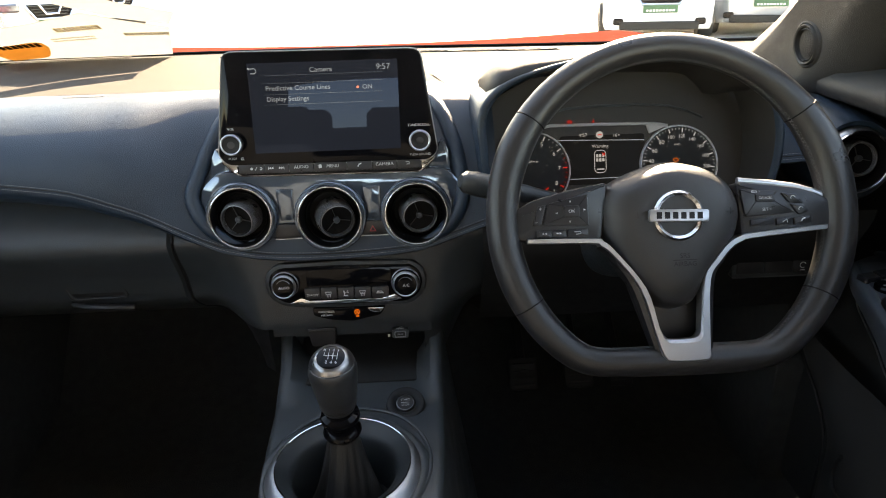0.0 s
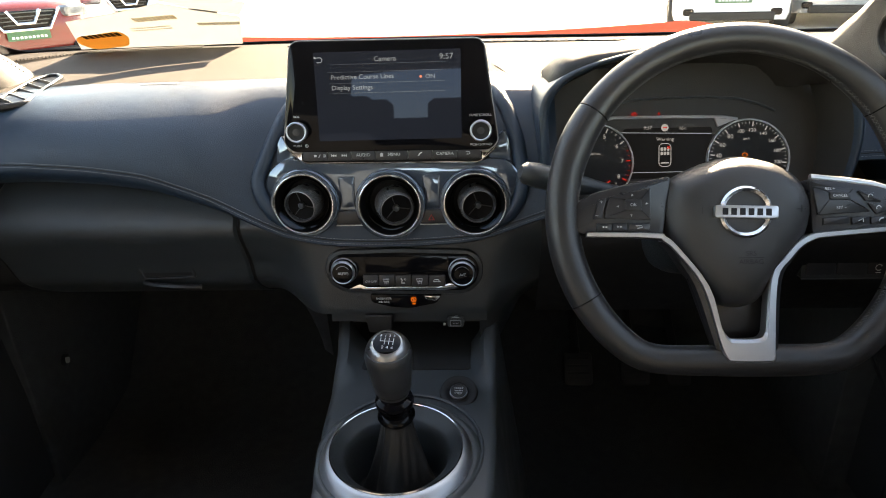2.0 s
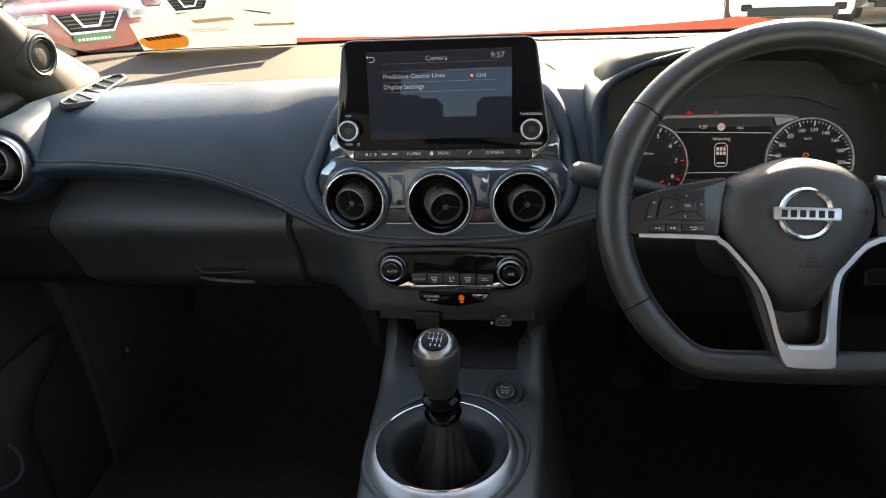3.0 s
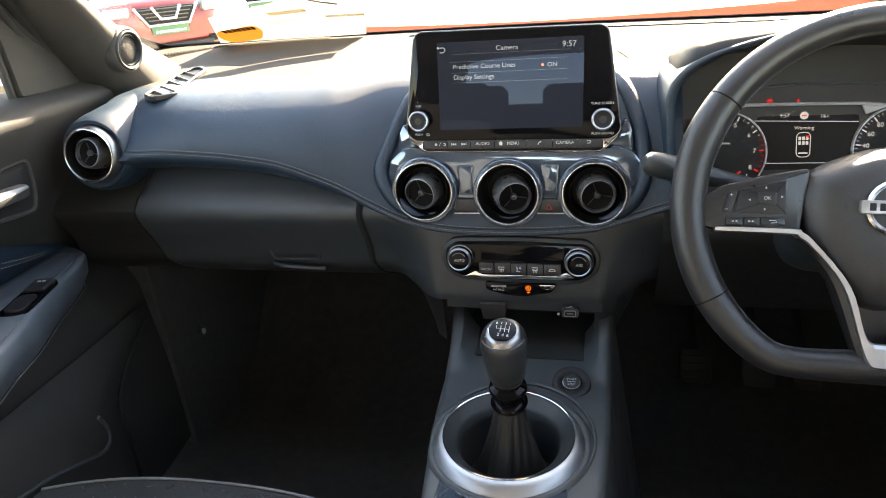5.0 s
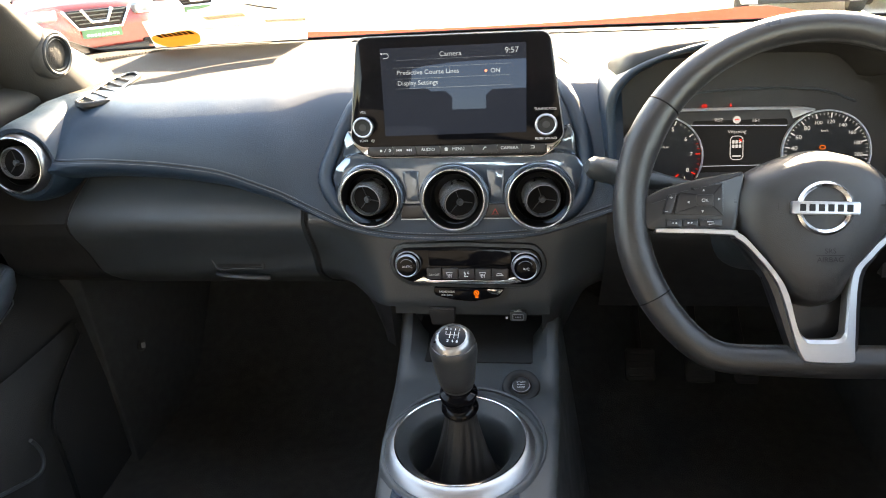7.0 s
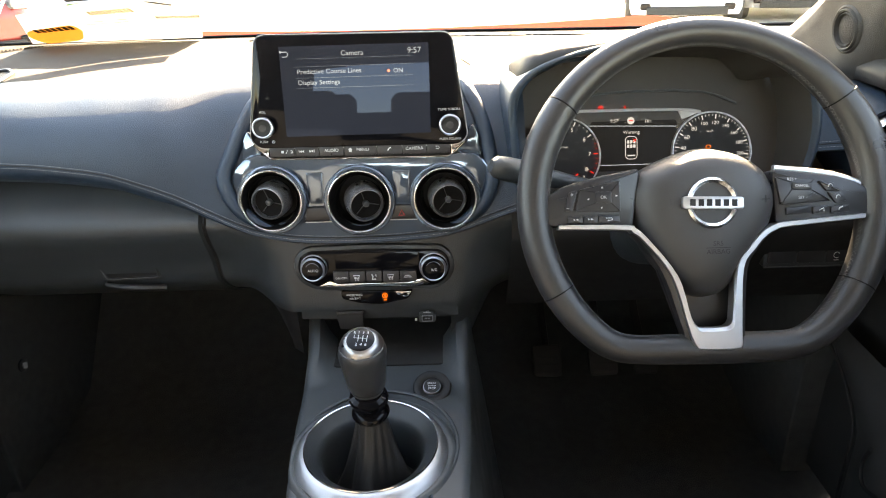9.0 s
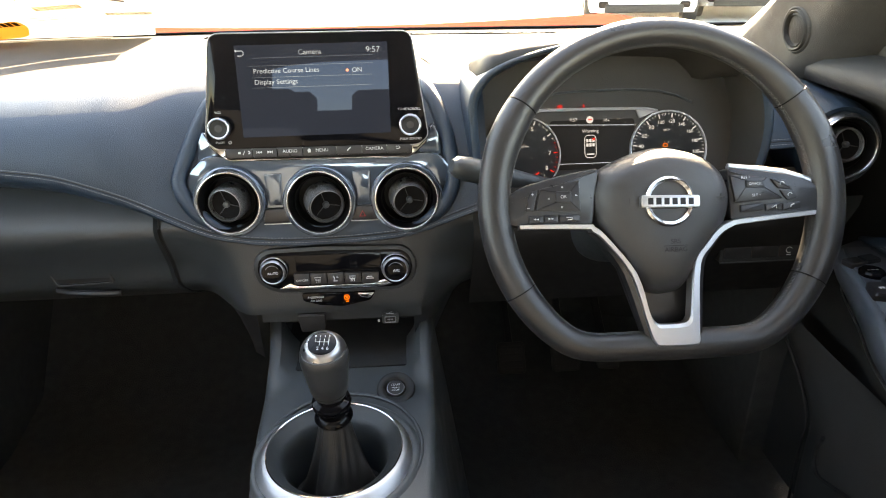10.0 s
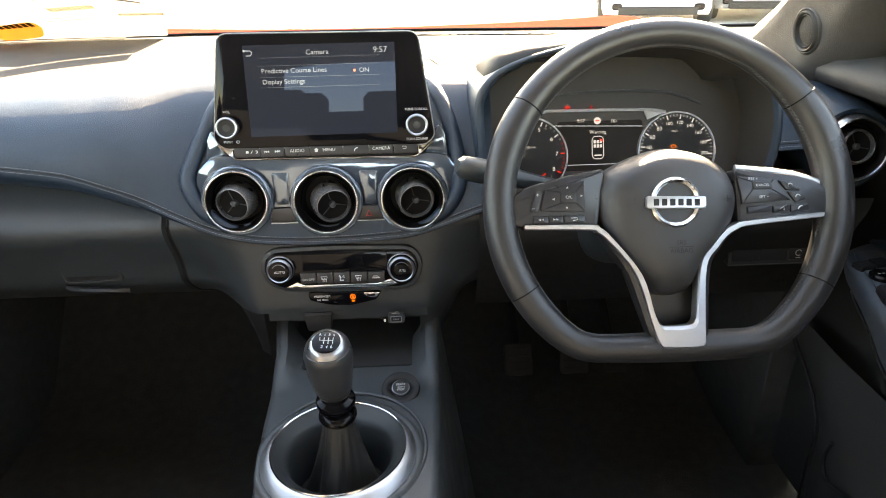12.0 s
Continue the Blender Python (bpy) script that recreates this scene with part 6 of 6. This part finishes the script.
    part("pocket", sheet(pouch, span(0, 0.9, 14) + [0.93, 0.96, 0.98, 1.0], span(0.42, 0.754, 18)), DOORSKIN, d, "swollen door pocket panel", at_world=True, smooth=80)
    bm = bmesh.new()
    tube(bm, [pouch(0.985, z) + Vector((-s * 0.004, 0.004, 0)) for z in span(0.43, 0.75, 16)], 0.0022, 8)
    part("pocket_lip", bm, MATT, d, at_world=True)
    edge = [(0.50, 0.682), (0.55, 0.674), (0.587, 0.665), (0.640, 0.653), (0.700, 0.630), (0.733, 0.615), (0.748, 0.611), (0.758, 0.613), (0.765, 0.619), (0.768, 0.628), (0.767, 0.640), (0.762, 0.654), (0.754, 0.668)]
    bm = bmesh.new()
    tube(bm, [(pouch((y - 0.10) / pouch_front(z), z).x - s * 0.002, y, z) for y, z in edge], 0.0032, 8, up=Vector((1, 0, 0)))
    part("pocket_rim", bm, HARDGREY if s < 0 else MATT, d, "rolled rim of the door pocket", at_world=True, smooth=80)
    # mirror corner and window frame
    sh = 0.07 if s > 0 else 0.0
    tri3 = [(0.835 - sh, 1.155), (0.985 - sh, 1.150), (0.870 - sh, 1.262), (0.828 - sh, 1.275)]
    bm = bmesh.new()
    rings(bm, [[(s * 0.690, y, z) for y, z in round_poly(tri3, 0.008)], [(s * 0.678, y, z) for y, z in inset(round_poly(tri3, 0.008), 0.003)]])
    part("mirror_corner", bm, PILLAR, d, "grey triangular mirror corner cover", at_world=True)
    bm = bmesh.new()
    tube(bm, [(s * 0.69, 0.832 - sh, 1.15), (s * 0.685, 0.822 - sh, 1.285)], 0.006, 8)
    tube(bm, [(s * 0.70, 0.95, 1.19), (s * 0.68, 0.80, 1.33), (s * 0.64, 0.45, 1.52), (s * 0.62, 0.10, 1.565), (s * 0.62, -0.25, 1.56)], 0.012, 8)
    part("window_frame", bm, RUBBER, d, "black rubber window frame", at_world=True)
    g = part("window_pane", sheet(lambda y, k: Vector((s * (0.705 - 0.075 * k), y - 0.10 * k * (1 if y > 0.5 else 0.2), 1.155 + 0.40 * k * (1 if y < 0.55 else max(0.3, 1 - 2.2 * (y - 0.55))))), span(-0.25, 0.83, 10), span(0, 1, 4)), GLASS, d, at_world=True)
    g.visible_shadow = False
    return d


door(-1)
door(1)

# ---- seats ----
def seat(cx, name):
    st = thing(name, pose(cx, 0.35, 0.42), "dark patterned fabric front seat with light piping", "car seat", group="front seats")

    def cush(u, v):
        side = abs(u) ** 4
        return Vector((cx + (0.250 if cx < 0 else 0.235) * u, 0.652 - 0.045 * abs(u) ** 2.5 - 0.56 * v, 0.664 + 0.030 * side * min(1, v * 4) - 0.02 * v))

    part("cushion", sheet(cush, span(-1, 1, 21), span(0, 1, 10)), FABRIC, st, "patterned dark fabric cushion", at_world=True)
    part("cushion_front", sheet(lambda u, v: cush(u, 0) + Vector((0, 0.012 * math.sin(math.pi * v * 0.5) - 0.05 * max(0, v - 0.5), -0.16 * v)), span(-1, 1, 21), span(0, 1, 8)), HARDGREY, st, at_world=True)
    part("cushion_base", boxed((cx, 0.33, 0.555), (0.44, 0.54, 0.15), 0.03), HARDGREY, st, at_world=True)
    bm = bmesh.new()
    tube(bm, [cush(u, 0) + Vector((0, -0.001, 0.002)) for u in span(-1, 1, 30)], 0.0019, 6)
    part("piping", bm, PIPING, st, "light grey piping", at_world=True)
    bm = bmesh.new()
    for i in range(14):
        for j in range(4):
            u, v = -0.75 + 1.5 * i / 13, 0.03 + 0.04 * j
            p = cush(u, v) + Vector((0, 0, 0.0012))
            tube(bm, [p + Vector((-0.008, 0.006, 0)), p, p + Vector((0.008, 0.006, 0))], 0.0009, 4)
    tagged(part("quilt_pattern", bm, HARDGREY, st, "stitched chevron pattern", at_world=True), kind="stuff")
    sx = 1 if cx > 0 else -1
    part("backrest", boxed((cx + 0.02 * sx, -0.06, 0.95), (0.50, 0.12, 0.64), 0.05, pose(0, 0, 0, 16, 0, 0)), FABRIC, st, at_world=True)
    part("headrest", boxed((cx + 0.02 * sx, -0.17, 1.37), (0.32, 0.09, 0.20), 0.04, pose(0, 0, 0, 10, 0, 0)), FABRIC, st, at_world=True)
    for k in (-0.06, 0.06):
        bm = bmesh.new()
        tube(bm, [(cx + 0.02 * sx + k, -0.15, 1.22), (cx + 0.02 * sx + k, -0.165, 1.30)], 0.006, 8)
        part("headrest_post", bm, CHROME, st, at_world=True)
    for k in (-1, 1):
        part("runner", boxed((cx + k * 0.17, 0.33, 0.455), (0.04, 0.5, 0.07), 0.005), MATT, st, at_world=True)
    return st


seat(-0.385, "front_seat")
seat(0.405, "front_seat")
rs = thing("rear_seat", pose(0, -0.95, 0.42), "dark fabric rear bench seat", "car seat")
part("cushion", boxed((0, -0.80, 0.60), (1.24, 0.5, 0.34), 0.06), FABRIC, rs, at_world=True)
part("backrest", boxed((0, -1.16, 0.98), (1.24, 0.14, 0.64), 0.05, pose(0, 0, 0, 14, 0, 0)), FABRIC, rs, at_world=True)

for x in (-0.40, 0.0, 0.40):
    part("headrest", boxed((x, -1.24, 1.30), (0.25, 0.09, 0.16), 0.035, pose(0, 0, 0, 10, 0, 0)), FABRIC, rs, "dark fabric rear headrest", at_world=True)

# dealer banner stuck inside the windscreen base
ban = thing("windscreen_banner", Matrix.Translation(glass_at(-0.5, 0.03)), "pale translucent dealer strip with an orange badge on the windscreen", "banner")
BANNER = bpy.data.materials.new("pale translucent vinyl")
BANNER.use_nodes = True
_t = BANNER.node_tree
_a, _b, _m = _t.nodes.new("ShaderNodeBsdfTranslucent"), _t.nodes.new("ShaderNodeBsdfTransparent"), _t.nodes.new("ShaderNodeMixShader")
_a.inputs[0].default_value = (0.25, 0.252, 0.25, 1)
_b.inputs[0].default_value = (0.85, 0.82, 0.74, 1)
_m.inputs[0].default_value = 0.985
_t.links.new(_a.outputs[0], _m.inputs[2])
_t.links.new(_b.outputs[0], _m.inputs[1])
_t.links.new(_m.outputs[0], _t.nodes["Material Output"].inputs[0])


def print_mat(name, colour):
    """Thin ink on the vinyl: daylight comes through it."""
    m = bpy.data.materials.new(name)
    m.use_nodes = True
    t = m.node_tree
    a = t.nodes.new("ShaderNodeBsdfTranslucent")
    a.inputs[0].default_value = (*colour, 1)
    t.links.new(a.outputs[0], t.nodes["Material Output"].inputs[0])
    return m


def strip(u, k, low, high):
    """A vinyl strip between its lower and upper edge, both given as (share, x, height on the glass)."""
    a = [lerp(u, [(r[0], r[i]) for r in low]) for i in (1, 2)]
    b = [lerp(u, [(r[0], r[i]) for r in high]) for i in (1, 2)]
    return glass_at(a[0] + (b[0] - a[0]) * k, a[1] + (b[1] - a[1]) * k) + Vector((0, -0.010, -0.006))


LOW1, TOP1 = [(0, -0.698, 0.010), (1, -0.365, 0.010)], [(0, -0.655, 0.146), (0.32, -0.556, 0.172), (0.49, -0.500, 0.190), (0.62, -0.456, 0.206), (0.76, -0.410, 0.171), (1, -0.331, 0.134)]
# upper strip is added to cast the dash shadow; the gap gives its streak
SHADE_LOW, SHADE_TOP = [(0, -0.486, 0.243), (0.55, -0.410, 0.180), (1, -0.329, 0.143)], [(0, -0.478, 0.285), (0.25, -0.444, 0.292), (0.6, -0.385, 0.236), (1, -0.304, 0.190)]
part("strip", sheet(lambda u, k: strip(u, k, LOW1, TOP1), span(0, 1, 27), span(0, 1, 7), 0.0008), BANNER, ban, at_world=True)
part("strip", sheet(lambda u, k: strip(u, k, SHADE_LOW, SHADE_TOP), span(0, 1, 17), span(0, 1, 4), 0.0008), BANNER, ban, at_world=True)


def on_glass(x, k, off=0.014):
    e = 0.002
    p = glass_at(x, k) + Vector((0, -off, -0.006 - (off - 0.010) * 0.6))
    du = (glass_at(x + e, k) - glass_at(x - e, k)).normalized()
    dv = (glass_at(x, k + e) - glass_at(x, k - e)).normalized()
    n = du.cross(dv).normalized()
    dv = n.cross(du)
    return ban.matrix_basis.inverted() @ Matrix(((du.x, dv.x, n.x, p.x), (du.y, dv.y, n.y, p.y), (du.z, dv.z, n.z, p.z), (0, 0, 0, 1)))


part("badge", plate(round_poly([(-0.048, 0.018), (0.046, 0.040), (0.052, 0.012), (0.032, -0.034), (-0.046, -0.046), (-0.058, -0.010)], 0.017), 0.0, 0.0012), print_mat("orange vinyl", (0.80, 0.49, 0.21)), ban, "orange badge with dark bars", m=on_glass(-0.622, 0.062))
part("badge_bars", bars(0.078, 0.016, 7, 0.0014, 0.0020, gap=0.30), print_mat("dark brown print", (0.10, 0.06, 0.03)), ban, m=on_glass(-0.617, 0.086) @ pose(0, 0, 0, 0, 0, 8))
tagged(part("strip_bars", bars(0.082, 0.016, 10, 0.0, 0.0006, gap=0.3), print_mat("ochre print", (0.50, 0.45, 0.32)), ban, m=on_glass(-0.486, 0.150) @ pose(0, 0, 0, 0, 0, 5)), kind="stuff")
for k in (0.112, 0.102):
    tagged(part("strip_bars", bars(0.080, 0.0035, 16, 0.0, 0.0006, gap=0.25), print_mat("pale grey print", (0.66, 0.64, 0.58)), ban, m=on_glass(-0.511, k) @ pose(0, 0, 0, 0, 0, 5)), kind="stuff")
tagged(part("strip_bars", bars(0.080, 0.011, 10, 0.0, 0.0006, gap=0.3), print_mat("grey ochre print", (0.42, 0.39, 0.31)), ban, m=on_glass(-0.377, 0.116) @ pose(0, 0, 0, 0, 0, -2)), kind="stuff")

# ---- own bonnet and the yard outside ----
bon = thing("bonnet", pose(0, 1.6, 1.0), "red lacquered bonnet of the car itself", "bonnet")
part("panel", sheet(lambda x, y: Vector((x, y, 1.0830 - 0.10 * (y - 1.85) ** 2 * (1.0 if y > 1.85 else 3.0) + 0.03 * x * x)), span(-0.75, 0.75, 21), span(1.60, 2.55, 14), 0.01), BONNETRED, bon, at_world=True)
part("cowl", sheet(lambda x, k: glass_base(x) + Vector((0, 0.02 + 0.14 * k, -0.030 - 0.012 * k)), span(-0.72, 0.72, 21), span(0, 1, 4), 0.006), MATT, bon, "black plastic cowl below the windscreen", at_world=True)
for x0, x1 in ((0.08, -0.36), (0.55, 0.12)):
    wp = thing("wiper", Matrix.Translation(glass_at(x0, 0.0)), "black windscreen wiper at rest", "wiper", group="wipers")
    bm = bmesh.new()
    tube(bm, [glass_at(x, 0.004) + Vector((0, 0.030, -0.016)) for x in span(x0, x1, 10)], 0.006, 6)
    part("blade", bm, RUBBER, wp, at_world=True)

ground_mat = mat("sunlit concrete yard", (0.40, 0.38, 0.35), 0.85, spots=0.12, scale=0.6, bump=0.3, bump_scale=60)
solo("ground", sheet(lambda x, y: Vector((x, y, 0.0)), [-400, -60, -20, -8, 0, 8, 20, 60, 400], [-400, -60, -20, -5, 0, 5, 12, 20, 60, 400]), ground_mat, "pale concrete dealership yard", "ground", kind="structure")


PLATE = mat("green plate print", (0.015, 0.085, 0.035), 0.4)
LAMP = mat("headlight lens", (0.20, 0.22, 0.24), 0.15, metal=0.5, spots=0.5, scale=14, coat=0.6)


def parked_car(m, paint, label):
    """A parked hatchback seen from the front."""
    c = thing("parked_car", m, label, "car", group="parked cars")
    sec = [(0.00, 0.30, 0.80, 0.60), (0.06, 0.24, 0.88, 0.76), (0.25, 0.22, 0.95, 0.84), (0.9, 0.22, 1.02, 0.88), (1.35, 0.22, 1.05, 0.89), (2.1, 0.22, 1.06, 0.90), (3.4, 0.22, 1.08, 0.90), (4.0, 0.26, 1.05, 0.86), (4.15, 0.40, 0.95, 0.78)]
    bm = bmesh.new()
    loops = []
    for y, z0, z1, w in sec:
        loops.append([(w * 0.96, y, z0), (w, y, z0 + 0.1), (w, y, (z0 + z1) / 2), (w * 0.97, y, z1 - 0.10), (w * 0.86, y, z1 - 0.02), (w * 0.45, y, z1 + 0.02), (0, y, z1 + 0.03), (-w * 0.45, y, z1 + 0.02), (-w * 0.86, y, z1 - 0.02), (-w * 0.97, y, z1 - 0.10), (-w, y, (z0 + z1) / 2), (-w, y, z0 + 0.1), (-w * 0.96, y, z0)])
    rings(bm, loops)
    part("body", bm, paint, c, smooth=50)
    bm = bmesh.new()
    cab = [(1.15, 1.02, 0.80), (1.95, 1.46, 0.66), (2.9, 1.50, 0.65), (3.6, 1.42, 0.62), (4.05, 1.02, 0.72)]
    lo = []
    for y, z, w in cab:
        lo.append([(w + 0.08, y, 1.0), (w, y, max(1.01, z - 0.04)), (w * 0.6, y, z + 0.005), (0, y, z + 0.015), (-w * 0.6, y, z + 0.005), (-w, y, max(1.01, z - 0.04)), (-w - 0.08, y, 1.0)])
    rings(bm, lo)
    part("cabin", bm, GLOSS, c, "dark glazed cabin", smooth=50)
    bm = bmesh.new()
    rings(bm, [[(w * 0.98, y, z + 0.004), (w * 0.6, y, z + 0.014), (0, y, z + 0.024), (-w * 0.6, y, z + 0.014), (-w * 0.98, y, z + 0.004), (0, y, z - 0.02)] for y, z, w in cab[1:4]])
    part("roof", bm, paint, c)
    part("grille", plate(round_poly([(-0.42, 0.86), (0.42, 0.86), (0.30, 0.64), (-0.30, 0.64)], 0.05), 0.0, 0.06, 0.01), GLOSS, c, "black grille with chrome surround", m=axes(0, -0.0, 0, 0))
    bm = bmesh.new()
    tube(bm, [(-0.44, -0.07, 0.87), (-0.28, -0.075, 0.62), (0.28, -0.075, 0.62), (0.44, -0.07, 0.87)], 0.022, 8)
    part("grille_trim", bm, CHROME, c, "chrome grille surround")
    for j in range(4):
        part("grille_slat", boxed((0, -0.066, 0.835 - 0.05 * j), (0.74 - 0.07 * j, 0.016, 0.014), 0.004), HARD, c)
    bm = bmesh.new()
    tube(bm, [(-0.20, -0.075, 0.865), (-0.10, -0.08, 0.70), (0.10, -0.08, 0.70), (0.20, -0.075, 0.865)], 0.024, 8)
    part("grille_bow", bm, CHROME, c, "chrome bow in the grille")
    part("lower_intake", boxed((0, 0.0, 0.30), (1.2, 0.10, 0.12), 0.02), MATT, c)
    part("number_plate", boxed((0, -0.085, 0.55), (0.52, 0.02, 0.115), 0.004), PLATE, c, "green dealer plate with pale bars")
    part("plate_bars", bars(0.44, 0.030, 9, 0.0, 0.004), INK, c, m=axes(0, -0.096, 0.53, 0))
    for s in (-1, 1):
        part("headlight", boxed((s * 0.64, 0.075, 0.82), (0.34, 0.22, 0.14), 0.04, pose(0, 0, 0, 0, 0, 22 * s)), LAMP, c, "clear headlight")
        part("fog_lamp", boxed((s * 0.62, 0.02, 0.36), (0.16, 0.10, 0.10), 0.03), GLOSS, c)
        part("mirror", boxed((s * 0.98, 1.25, 1.04), (0.18, 0.10, 0.13), 0.03), paint, c)
        for y in (0.85, 3.35):
            wh = part("wheel", lathe([(0.20, -0.11), (0.30, -0.11), (0.325, -0.08), (0.325, 0.08), (0.30, 0.11), (0.20, 0.11)], 32), RUBBER, c, m=pose(s * 0.80, y, 0.325, 0, 90, 0))
            part("rim", lathe([(0.205, 0.10 * s), (0.18, 0.09 * s), (0.05, 0.112 * s), (0.001, 0.115 * s)], 24, False), SATIN, wh)
    return c


WHITE = mat("white car paint", (0.75, 0.76, 0.78), 0.2, spots=0.03, scale=4, coat=1.0)
SILVER = mat("silver car paint", (0.45, 0.46, 0.48), 0.22, metal=0.5, spots=0.04, scale=4, coat=1.0)
parked_car(pose(-5.95, 9.0, 0, 0, 0, 48), REDPAINT, "red hatchback with a dealer plate parked opposite")
parked_car(pose(-6.52, 13.0, 0, 0, 0, 48), WHITE, "white hatchback parked opposite")
parked_car(pose(-6.96, 17.0, 0, 0, 0, 48), SILVER, "silver hatchback parked further off")
parked_car(pose(3.9, 10.9, 0, 0, 0, -14), WHITE, "white hatchback parked opposite under the trees")
parked_car(pose(5.9, 11.4, 0, 0, 0, -18), SILVER, "silver hatchback parked opposite")
